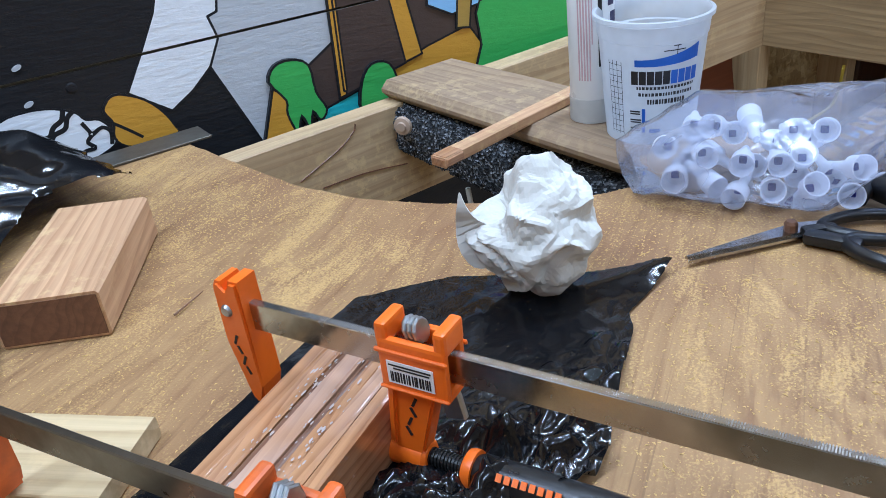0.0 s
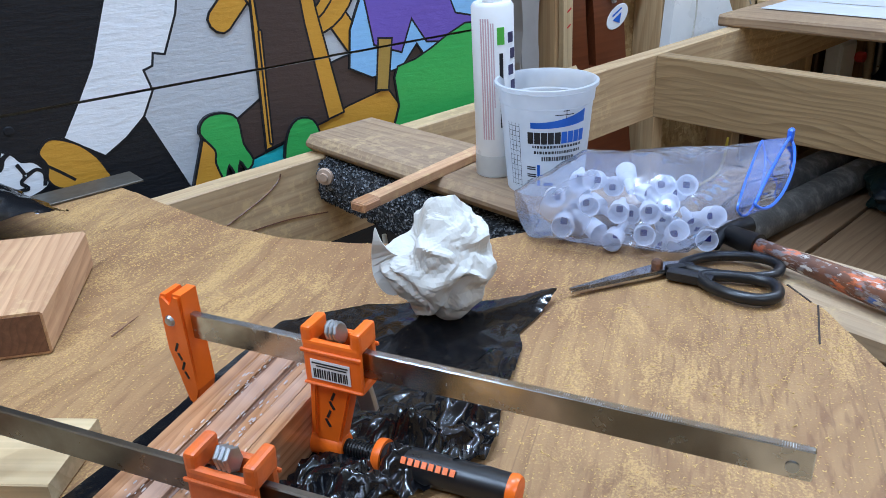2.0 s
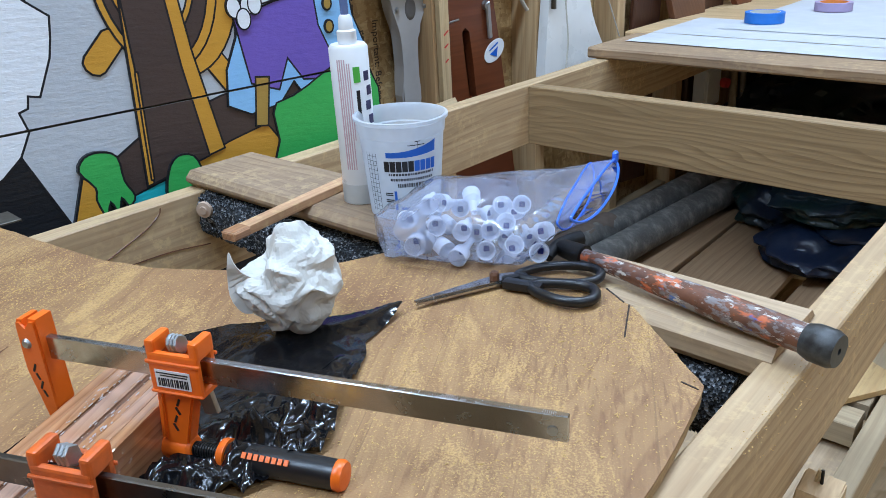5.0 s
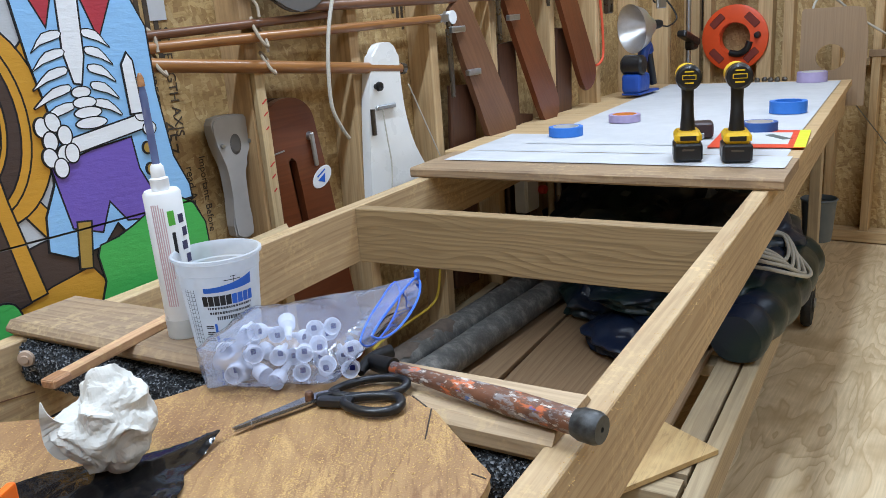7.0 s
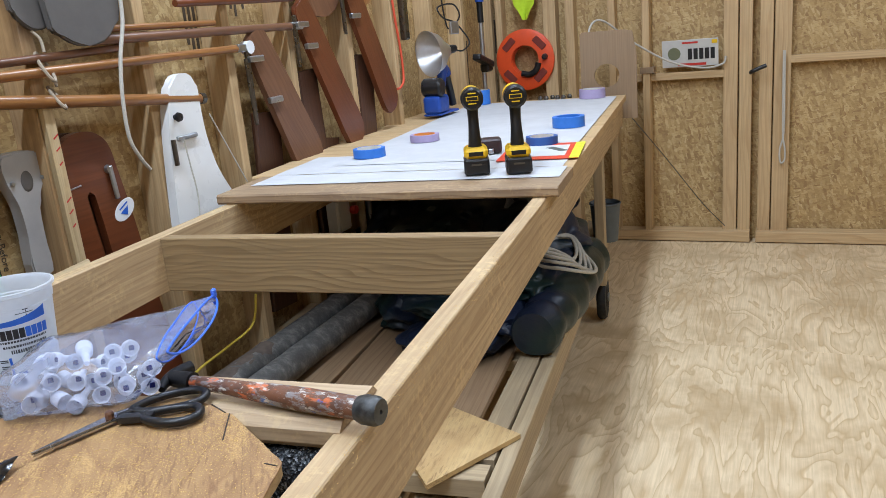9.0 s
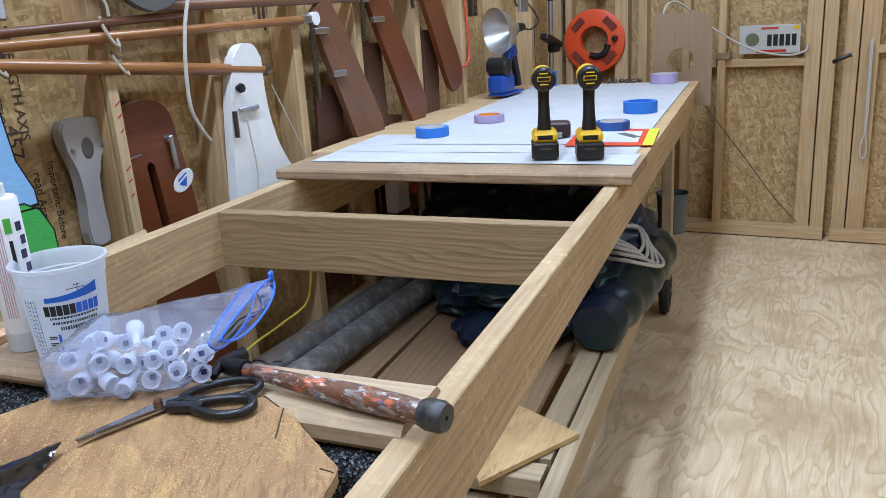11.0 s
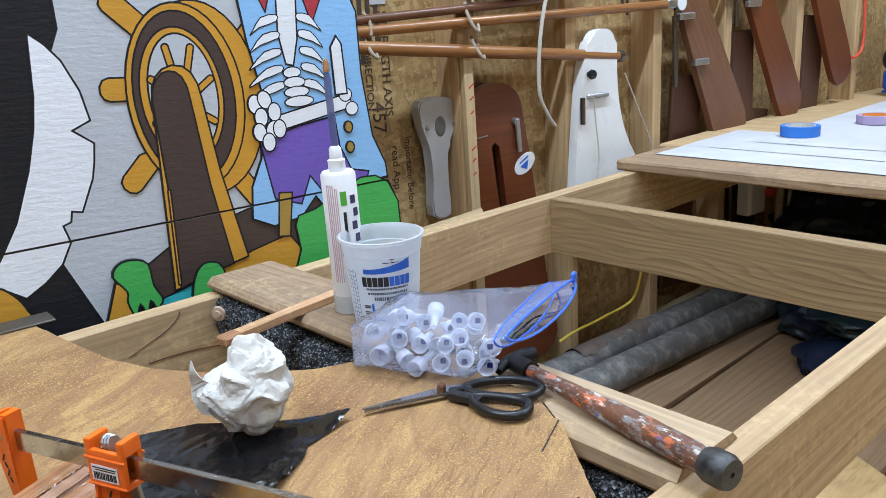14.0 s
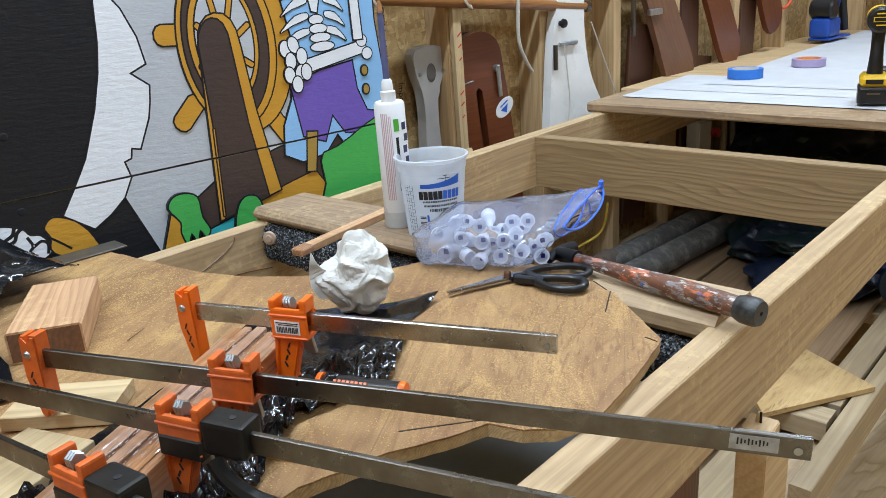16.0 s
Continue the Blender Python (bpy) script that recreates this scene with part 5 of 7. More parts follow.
def tissue():
    """A tall crumpled wad: dented cells with sharp ridges over an uneven upright form, a cleft, and a thin ear of paper."""
    rim = [(0.054, 0.0), (0.047, 0.020), (0.041, 0.040), (0.019, 0.059), (-0.004, 0.061), (-0.018, 0.048), (-0.030, 0.024), (-0.050, 0.016), (-0.055, 0.000), (-0.045, -0.026), (-0.020, -0.048), (0.004, -0.056), (0.029, -0.050), (0.046, -0.024)]
    line = curve_through([Vector(q) for q in rim], 6)
    ang = np.array([math.atan2(q.y, q.x) for q in line])
    rad = np.array([q.length for q in line])
    order = np.argsort(ang)
    ang, rad = ang[order], rad[order]
    ang, rad = np.concatenate((ang[-3:] - 2 * math.pi, ang, ang[:3] + 2 * math.pi)), np.concatenate((rad[-3:], rad, rad[:3]))
    bm = bmesh.new()
    bmesh.ops.create_icosphere(bm, subdivisions=3, radius=1.0)
    rnd = random.Random(8)
    for v in bm.verts:
        v.co = (v.co + Vector((rnd.uniform(-1, 1), rnd.uniform(-1, 1), rnd.uniform(-1, 1))) * 0.075).normalized()
    bmesh.ops.subdivide_edges(bm, edges=bm.edges, cuts=4, use_grid_fill=True)
    for v in bm.verts:
        d = v.co.normalized()
        r = float(np.interp(math.atan2(d.z, d.x), ang, rad))
        flat = math.hypot(d.x, d.z)
        r = r * flat + 0.046 * (1 - flat)
        k = v.co.length
        p = Vector((d.x * r, d.y * 0.045, d.z * r)) * (0.985 * k)
        # long pleats that wander over the wad, sharp at their crests
        q = Vector((p.x * 22 + 1.4 * noise.noise(p * 30), p.y * 30, p.z * 13))
        pleat = abs(noise.noise(q)) * 0.013 + abs(noise.noise(Vector((q.z * 2.4, q.x * 1.6, q.y * 1.3)))) * 0.009 + abs(noise.noise(q * 3.4)) * 0.0035
        cleft = max(0.0, (d.dot(Vector((-0.55, -0.12, 0.83)).normalized()) - 0.90) / 0.10)
        v.co = p + d * (0.0035 - pleat + rnd.uniform(-0.0005, 0.0005)) - d * 0.012 * cleft
    bmesh.ops.smooth_vert(bm, verts=bm.verts, factor=0.3, use_axis_x=True, use_axis_y=True, use_axis_z=True)
    low = min(v.co.z for v in bm.verts)
    flap = curve_through([Vector(p) for p in ((-0.044, -0.022), (-0.055, -0.004), (-0.0555, 0.014), (-0.0525, 0.029), (-0.050, 0.040), (-0.045, 0.030), (-0.038, 0.020), (-0.029, 0.013), (-0.020, 0.002), (-0.026, -0.018))], 3)
    n0 = len(bm.verts)
    prism([(p.x, p.y) for p in flap], 0.0012, bm=bm)
    bm.verts.ensure_lookup_table()
    for v in bm.verts[n0:]:
        v.co.y += -0.020 + 16.0 * (v.co.x + 0.036) ** 2 + 0.002 * math.sin(v.co.z * 170)
    for v in bm.verts:
        v.co.z = max(v.co.z, low + 0.006)
    ob = placed(part("tissue_ball", bm, M_TISSUE), pose(0.771, 0.858, TOP + 0.005 - low - 0.006, 0, 0, -42))
    tagged(ob, "crumpled white tissue ball with faint yellow glue stains", "tissue")


tissue()


def scissors():
    z = TOP + 0.006
    piv, tip = Vector((0.972, 0.779)), Vector((0.880, 0.805))
    d = (tip - piv).normalized()
    n = Vector((-d.y, d.x))
    t = thing("scissors", pose(piv.x, piv.y, z, 0, 0, math.degrees(math.atan2(d.y, d.x))), "steel scissors with black plastic handles, slightly open", "scissors")
    for k, (s, a) in enumerate(((1, 1.2), (-1, -1.0))):
        bm = bmesh.new()
        pts = [(-0.030, 0.004 * s), (-0.012, 0.0095 * s), (0.006, 0.0085 * s), (0.050, 0.0050 * s), (0.095, 0.0006 * s), (0.094, -0.0012 * s), (0.0, -0.0060 * s), (-0.030, -0.007 * s)]
        if s < 0:
            pts = pts[::-1]
        top = [bm.verts.new((x, y, 0.0016)) for x, y in pts]
        bot = [bm.verts.new((x, y, -0.0008)) for x, y in pts]
        bm.faces.new(top), bm.faces.new(bot[::-1])
        for i in range(len(pts)):
            j = (i + 1) % len(pts)
            bm.faces.new((top[i], bot[i], bot[j], top[j]))
        placed(part("blade", bm, M_STEEL, t, "steel blade"), pose(0, 0, 0.0021 * k - 0.001, 0, 0, a))
    part("pivot_screw", lathe([(0, 0.012), (0.004, 0.0115), (0.0055, 0.009), (0.0055, 0.002), (0.006, 0.0015)], 8), M_COPPER, t, "brown pivot nut")
    # handle loops: a long one and a smaller one, and the web that joins the small one to its blade
    inv = t.matrix_basis.inverted()
    for pts, r in (([(0.995, 0.766), (1.019, 0.766), (1.044, 0.751), (1.063, 0.726), (1.061, 0.706), (1.042, 0.698), (1.021, 0.709), (1.001, 0.737)], 0.0052), ([(0.987, 0.740), (1.001, 0.733), (1.020, 0.706), (1.022, 0.686), (1.006, 0.674), (0.989, 0.680), (0.979, 0.701), (0.979, 0.725)], 0.0056)):
        part("handle", hose([inv @ Vector((x, y, TOP + 0.008)) for x, y in pts], r, 10, 6, closed=True), M_BLACK, t, "black plastic finger loop", True)
    for (x0, y0), (x1, y1), w in (((0.976, 0.772), (1.002, 0.758), 0.010), ((0.974, 0.768), (0.990, 0.728), 0.015)):
        m = inv @ pose((x0 + x1) / 2, (y0 + y1) / 2, TOP + 0.0075, 0, 0, math.degrees(math.atan2(y1 - y0, x1 - x0)))
        placed(part("handle_web", box(math.hypot(x1 - x0, y1 - y0), w, 0.010, (0, 0, 0), 0.004, seg=2), M_BLACK, t, "", True), m)


scissors()


def rest_plank(m, length, width, thick, label):
    return tagged(board("plank", length, width, thick, m, M_PLANK, None, "", 0.010, 0.0012), label, "plank", "deck planks")


_a = math.degrees(math.atan2(-0.458, 0.047))
rest_plank(pose(1.036, 1.155, 0.8975, 0, 0, _a), 0.53, 0.140, 0.025, "weathered round-edged plank across the bench rail")
tagged(board("plank", 0.290, 0.115, 0.037, pose(1.086, 0.653, 0.8775, 0, 0, -85), M_SHORT, None, "", 0.010, 0.0012), "short pale round-edged plank under the hammer", "plank", "deck planks")


def batten():
    p, q = BENCH @ Vector((-0.300, 0.622, 0.913)), BENCH @ Vector((0.075, 0.662, 0.920))
    d = q - p
    m = Matrix.Translation((p + q) / 2) @ pose(0, 0, 0, 0, 0, math.degrees(math.atan2(d.y, d.x))) @ pose(0, 0, 0, 0, -math.degrees(math.asin((q.z - p.z) / d.length)), 0)
    t = board("wood_strip", d.length, 0.022, 0.011, m, M_FIR, None, "", 0.001, 0.001)
    tagged(t, "thin fir strip with a glue-stained end, resting on the plank", "wood strip")
    placed(part("glue_end", box(0.030, 0.024, 0.013, (0, 0, 0), 0.003), M_LAM, t, "brown glue-soaked end"), pose(-d.length / 2 + 0.014, 0, 0))


batten()


def carpet_bunk():
    t = thing("carpeted_support", pose(0, 0, 0), "carpet-wrapped cross support under the planks", "carpeted board")
    pts = [(0.935, 1.40, 0.845), (0.945, 1.25, 0.842), (0.96, 1.1, 0.836), (0.985, 0.9, 0.824), (1.01, 0.70, 0.816), (1.03, 0.535, 0.816)]
    line = curve_through(pts, 10, False)
    bm = bmesh.new()
    rings = []
    for i, p in enumerate(line):
        ring = []
        for a in range(16):
            an = 2 * math.pi * a / 16
            r = 0.036 + 0.004 * noise.noise(Vector((i * 0.9, a * 1.3, 2.0)))
            ring.append(bm.verts.new((p.x + 0.05 + r * 1.5 * math.copysign(abs(math.cos(an)) ** 0.5, math.cos(an)), p.y, p.z + 0.003 + r * math.copysign(abs(math.sin(an)) ** 0.6, math.sin(an)))))
        rings.append(ring)
    for a, b in zip(rings, rings[1:]):
        for k in range(16):
            j = (k + 1) % 16
            bm.faces.new((a[k], a[j], b[j], b[k]))
    bm.faces.new(rings[0]), bm.faces.new(rings[-1][::-1])
    part("carpet", bm, M_CARPET, t, "grey and black loop carpet")
    rnd = random.Random(6)
    verts, faces = [], []
    for _ in range(6000):
        i = rnd.randrange(len(line) - 1)
        p = line[i].lerp(line[i + 1], rnd.random())
        an = rnd.uniform(0, 2 * math.pi)
        r = 0.037
        c = Vector((p.x + 0.05 + r * 1.5 * math.copysign(abs(math.cos(an)) ** 0.5, math.cos(an)), p.y, p.z + 0.003 + r * math.copysign(abs(math.sin(an)) ** 0.6, math.sin(an))))
        s = rnd.uniform(0.0010, 0.0020)
        n0 = len(verts)
        for q in ((-s, -s, -s), (s, -s, s), (-s, s, s), (s, s, -s)):
            verts.append(tuple(c + Vector(q)))
        faces += [(n0, n0 + 1, n0 + 2), (n0, n0 + 3, n0 + 1), (n0, n0 + 2, n0 + 3), (n0 + 1, n0 + 3, n0 + 2)]
    me = bpy.data.meshes.new("carpet_nap")
    me.from_pydata(verts, [], faces)
    me.materials.append(M_CARPET)
    tagged(new("carpet_nap", me), kind="stuff").parent = t
    placed(part("end_plug", lathe([(0, 0.004), (0.006, 0.004), (0.007, 0.002), (0.012, 0.001), (0.013, -0.004)], 20), plain("pale_wood_plug", (0.46, 0.33, 0.24), 0.8, vary=0.4), t, "pale round wooden plug"), pose(0.924, 1.335, 0.868, 90, 0, -55))
    part("hanging_cord", hose([(0.955, 1.235, 0.80), (0.957, 1.232, 0.74), (0.95, 1.24, 0.66), (0.96, 1.25, 0.55)], 0.0035, 8), M_ROPE, t)


carpet_bunk()


def hammer():
    a, b = Vector((1.078, 0.762, 0.9125)), Vector((1.052, 0.452, 0.9135))
    d = (b - a)
    m = Matrix.Translation(a) @ d.to_track_quat("Z", "Y").to_matrix().to_4x4()
    t = thing("hammer", m, "claw hammer with a paint-spattered leather grip", "hammer")
    L = d.length
    part("grip", lathe([(0, 0.02), (0.0082, 0.02), (0.0088, 0.05), (0.0108, 0.10), (0.0135, 0.16), (0.0148, 0.20), (0.0142, 0.25), (0.0138, L - 0.025), (0, L - 0.025)], 24), M_GRIP, t, "red-brown grip spattered with paint", True)
    part("end_cap", lathe([(0, L - 0.030), (0.0150, L - 0.030), (0.0176, L - 0.022), (0.0176, L - 0.006), (0.0150, L), (0.003, L), (0.0028, L - 0.003), (0, L - 0.003)], 28), plain("spattered_cap_rubber", (0.014, 0.014, 0.014), 0.45, 0, 0.32, 90, 0.2, dirt=(0.20, 0.21, 0.21)), t, "black rubber end cap", True)
    part("neck", rod((0, 0, -0.012), (0, 0, 0.024), 0.0105, 0.0125), M_BLACK_IRON, t, "", True)
    bm = hose([(-0.026, -0.004, -0.006), (-0.016, -0.002, -0.012), (0, 0, -0.016), (0.025, 0, -0.016), (0.036, 0, -0.014)], 0.0088, 12, 5, taper=lambda s: 0.5 + 0.6 * min(1, s * 1.6))
    part("head", bm, M_BLACK_IRON, t, "dark steel head", True)


hammer()


# ---- cup, cartridge, bag ----
def cup():
    H, R0, R1 = 0.128, 0.0455, 0.0560
    t = thing("mixing_cup", pose(1.055, 1.015, 0.9105), "translucent white plastic mixing cup with printed blue band", "cup")
    w = 0.0014
    part("wall", lathe([(0, 0.003), (R0 - 0.006, 0.003), (R0, 0), (R0 + (R1 - R0) * 0.82, H * 0.82), (R1 - 0.0005, H * 0.83), (R1 + 0.0010, H - 0.006), (R1 + 0.0045, H - 0.004), (R1 + 0.0045, H), (R1 + 0.001, H + 0.0005), (R1 - 0.002, H - 0.004), (R1 - 0.003, H * 0.83), (R1 - 0.006, H * 0.82), (R0 - w, 0.004), (0, 0.0045)], 72), M_CUP, t, "", True)
    rad = lambda z: R0 + (R1 - R0) * z / H + 0.0006

    def patch(name, a0, a1, z0, z1, mat, bend=None):
        bm = bmesh.new()
        n = max(2, int(abs(a1 - a0) / 4))
        lo, hi = [], []
        for i in range(n + 1):
            a = radians(a0 + (a1 - a0) * i / n)
            s = i / n
            b0, b1 = (z0, z1) if bend is None else bend(s, z0, z1)
            lo.append(bm.verts.new((rad(b0) * math.cos(a), rad(b0) * math.sin(a), b0)))
            hi.append(bm.verts.new((rad(b1) * math.cos(a), rad(b1) * math.sin(a), b1)))
        for i in range(n):
            bm.faces.new((lo[i], lo[i + 1], hi[i + 1], hi[i]))
        return part(name, bm, mat, t)

    mid = 238
    patch("blue_band", mid - 32, mid + 40, 0.084, 0.091, M_INKBLUE, lambda s, a, b: (a + 0.004 * s * s, b + 0.012 * s * s))
    for i in range(9):
        a = mid - 36 + i * 8.6
        patch("printed_block", a, a + 7.6, 0.0655, 0.0795, M_INK if i < 5 else M_INKBLUE)
    for z, h, a0, a1 in ((0.0605, 0.0030, -30, 38), (0.0535, 0.0034, -28, 34), (0.0450, 0.0052, -18, 26)):
        a = mid + a0
        rnd = random.Random(int(z * 9999))
        while a < mid + a1:
            st = rnd.choice((3.0, 4.2))
            patch("print_bar", a, a + st - 1.1, z, z + h, M_INK)
            a += st
    for k in range(3):
        for z in (0.036, 0.0335):
            patch("print_bar", mid - 38, mid - 26 + (k % 2), z - 0.009 * k, z + 0.0016 - 0.009 * k, M_INK)
    patch("blue_numeral", mid - 24, mid - 20, 0.014, 0.040, M_INKBLUE)
    patch("blue_numeral", mid - 15, mid - 2, 0.014, 0.018, M_INKBLUE)
    for a in (-66, -60, -54, -48):
        patch("scale_line", mid + a, mid + a + 0.7, 0.010, 0.088, M_INK)
    for k in range(13):
        patch("scale_tick", mid - 66, mid - 48, 0.012 + k * 0.006, 0.0125 + k * 0.006, M_INK)
    patch("boat_line", mid - 2, mid + 22, 0.099, 0.1000, M_INK)
    patch("boat_line", mid + 8, mid + 16, 0.1035, 0.1045, M_INK)
    patch("boat_line", mid + 12, mid + 12.8, 0.095, 0.1035, M_INK)


cup()


def cartridge():
    R, H = 0.0252, 0.211
    t = thing("glue_cartridge", pose(1.041, 1.089, 0.9105, 0, -1.0, 0), "white two-part glue cartridge with a used mixing nozzle", "cartridge")
    part("barrel", lathe([(0, 0), (R - 0.001, 0), (R, 0.002), (R, H - 0.004), (R - 0.003, H), (0, H)], 40), M_WHITE, t, "", True)
    part("clear_end", lathe([(R + 0.0006, 0.001), (R + 0.0008, 0.001), (R + 0.0008, 0.028), (R + 0.0006, 0.028)], 40), M_TUBEEND, t, "milky unprinted end", True)
    part("collar", lathe([(0, H), (0.0115, H), (0.0125, H + 0.004), (0.0125, H + 0.016), (0.0095, H + 0.018), (0.0088, H + 0.032), (0.0060, H + 0.036), (0, H + 0.036)], 20), M_WHITE, t, "white ribbed collar", True)
    nz = part("mixing_nozzle", lathe([(0, H + 0.034), (0.0052, H + 0.034), (0.0052, H + 0.128), (0.0036, H + 0.140), (0.003, H + 0.148), (0, H + 0.148)], 16), clear("used_mixer_plastic", (0.17, 0.20, 0.40), 0.32, 0.3).m, t, "blue-grey used mixer tube", True)
    part("glue_tip", lathe([(0, H + 0.138), (0.0048, H + 0.139), (0.0044, H + 0.150), (0.002, H + 0.156), (0, H + 0.157)], 12), M_LAM, nz, "brown dried glue", True)

    def mark(name, ang, z0, z1, w, mat):
        a = radians(ang)
        placed(part(name, box(0.0006, w, z1 - z0), mat, t), pose(0, 0, (z0 + z1) / 2) @ pose(0, 0, 0, 0, 0, ang) @ pose(R + 0.0003, 0, 0))

    for k in range(4):
        mark("fine_print", 196 + 7 * k, 0.05, 0.195, 0.0014, M_INKPINK)
    for k in range(2):
        mark("fine_print", 224 + 6 * k, 0.05 + 0.04 * k, 0.19, 0.0012, M_INKPINK)
    mark("green_word", 250, 0.165, 0.185, 0.009, M_INKGREEN)
    mark("dark_words", 250, 0.065, 0.155, 0.0045, M_INK)
    for k in range(7):
        mark("dark_word_block", 282 + 8 * (k % 2), 0.052 + 0.019 * k, 0.064 + 0.019 * k, 0.009, plain("indigo_ink", (0.05, 0.045, 0.11), 0.5, 0, 0.1) if k == 0 else bpy.data.materials["indigo_ink"])


cartridge()


def nozzles():
    t = thing("plastic_nozzle", pose(0.95, 0.86, 0.93), "frosted white plastic nozzle with a flared mouth", "nozzle", "nozzles in the bag")
    part("flare", lathe([(0.0, -0.004), (0.0070, -0.004), (0.0085, 0.0), (0.0122, 0.004), (0.0135, 0.024), (0.0124, 0.024), (0.0112, 0.006), (0.0060, 0.003), (0, 0.003)], 24), M_NOZZLE, t, "", True)
    part("stem", lathe([(0.0030, -0.030), (0.0046, -0.030), (0.0064, -0.004), (0.0050, -0.004)], 14), M_NOZZLE, t, "", True)
    part("blue_core", box(0.008, 0.008, 0.004, (0, 0, 0.0050), 0.0008), M_NOZBLUE, t)
    rnd = random.Random(17)
    along, across = Vector((0.50, -0.866, 0)), Vector((0.866, 0.50, 0))
    spots = []
    for z, n, back, off in ((0.9165, 6, 0.0, 0.0), (0.938, 6, 0.010, -0.004), (0.957, 5, 0.034, 0.004), (0.918, 5, 0.046, 0.006), (0.940, 4, 0.058, 0.012)):
        for i in range(n):
            spots.append((along * (0.012 + off + 0.0285 * i + rnd.uniform(-0.006, 0.006)) + across * (back + rnd.uniform(-0.007, 0.007)), z + rnd.uniform(-0.001, 0.004)))
    base = Vector((0.966, 0.914, 0))
    for k, (p, z) in enumerate(spots):
        face = Vector((rnd.gauss(-0.66, 0.26), rnd.gauss(-0.70, 0.26), rnd.gauss(0.28, 0.2))).normalized()
        if rnd.random() < 0.20:
            face = Vector((rnd.uniform(-0.5, 1), rnd.uniform(-1, 1), rnd.uniform(-0.2, 0.2))).normalized()
        q = base + p
        m = Matrix.Translation((q.x, q.y, z - 0.0012)) @ face.to_track_quat("Z", "Y").to_matrix().to_4x4() @ Matrix.Scale(0.90, 4)
        if k == 0:
            t.matrix_basis = m
        else:
            copy_thing(t, m)


nozzles()


def zip_bag():
    """A pillow of clear film round the nozzles, opening into a wide slack mouth with a zip."""
    t = thing("zip_bag", pose(0, 0, 0), "clear zip-top plastic bag half full of nozzles, mouth ajar", "plastic bag")
    back, mouth = Vector((0.958, 0.952, 0)), Vector((1.111, 0.752, 0))
    nL, nC = 60, 64
    bm = bmesh.new()
    rings = []
    for i in range(nL + 1):
        s = i / nL
        c = back.lerp(mouth, s)
        wide = Vector((0.50, 0.866, 0)).lerp(Vector((0.92, 0.39, 0)), s ** 1.2).normalized()
        half = (0.052 + 0.053 * s) * min(1.0, 0.75 + 2.0 * s)
        zb = TOP + 0.002 + 0.042 * max(0.0, (s - 0.62) / 0.38) ** 1.2
        zt = 0.935 + 0.052 * min(1.0, s * 3.2) - 0.004 * s
        lens = max(0.0, (s - 0.70) / 0.30)
        ring = []
        for k in range(nC):
            a = 2 * math.pi * k / nC
            ca, sa = math.cos(a), math.sin(a)
            x = half * (math.copysign(abs(ca) ** 0.75, ca) * (1 - lens) + ca * lens)
            up = 0.5 + 0.5 * math.copysign(abs(sa) ** 0.8, sa)
            z = (zb + (zt - zb) * up) * (1 - lens) + (0.982 + (0.006 if sa > 0 else 0.016) * sa) * lens
            p = c + wide * x + Vector((0.61, -0.79, 0)) * (0.014 * lens * max(0.0, -sa))
            q = Vector((p.x, p.y, z))
            calm = 1 - 0.8 * lens
            fold = 1 - abs(noise.noise(Vector((q.x * 26, q.y * 17, q.z * 30)))) * 3.0
            w = calm * (0.005 * noise.noise(q * 22) + 0.0028 * max(0.0, fold))
            out = Vector((wide.x * ca, wide.y * ca, sa)).normalized()
            q += out * w
            q.z = max(q.z, TOP + 0.002)
            ring.append(bm.verts.new(q))
        rings.append(ring)
    for a, b in zip(rings, rings[1:]):
        for k in range(nC):
            j = (k + 1) % nC
            bm.faces.new((a[k], a[j], b[j], b[k]))
    bm.faces.new(rings[0])
    end = [Vector(v.co) for v in rings[-1]]
    back_loop = [Vector(v.co) for v in rings[-6]]
    part("film", bm, M_BAG, t, "", True)
    inner = [Vector(v) for v in back_loop]
    for loop, r in ((end, 0.0016), (inner, 0.0012)):
        part("zip", hose([loop[i] for i in range(0, nC, 4)], r, 6, 4, closed=True), M_BAGZIP, t, "blue zip strip", True)
    bm = bmesh.new()
    a = [bm.verts.new(v + Vector((0, 0, 0.0006 if i < nC // 2 else -0.0006))) for i, v in enumerate(end)]
    b = [bm.verts.new(v + Vector((0, 0, 0.0006 if i < nC // 2 else -0.0006))) for i, v in enumerate(inner)]
    for k in range(nC):
        j = (k + 1) % nC
        bm.faces.new((a[k], a[j], b[j], b[k]))
    part("zip_band", bm, M_ZIPBAND, t, "pale blue translucent zip band", True)
    placed(part("slider", box(0.010, 0.007, 0.014, (0, 0, 0), 0.002), M_BAGZIP, t, "blue zip end"), pose(end[0].x, end[0].y, end[0].z + 0.004, 0, 0, 23))


zip_bag()


tagged(part("wood_splinter", rod((0.53, 1.02, TOP + 0.003), (0.56, 1.04, TOP + 0.003), 0.0010, 0.0005, 6), M_MAHOG2), "thin reddish splinter of wood on the plywood", "splinter")
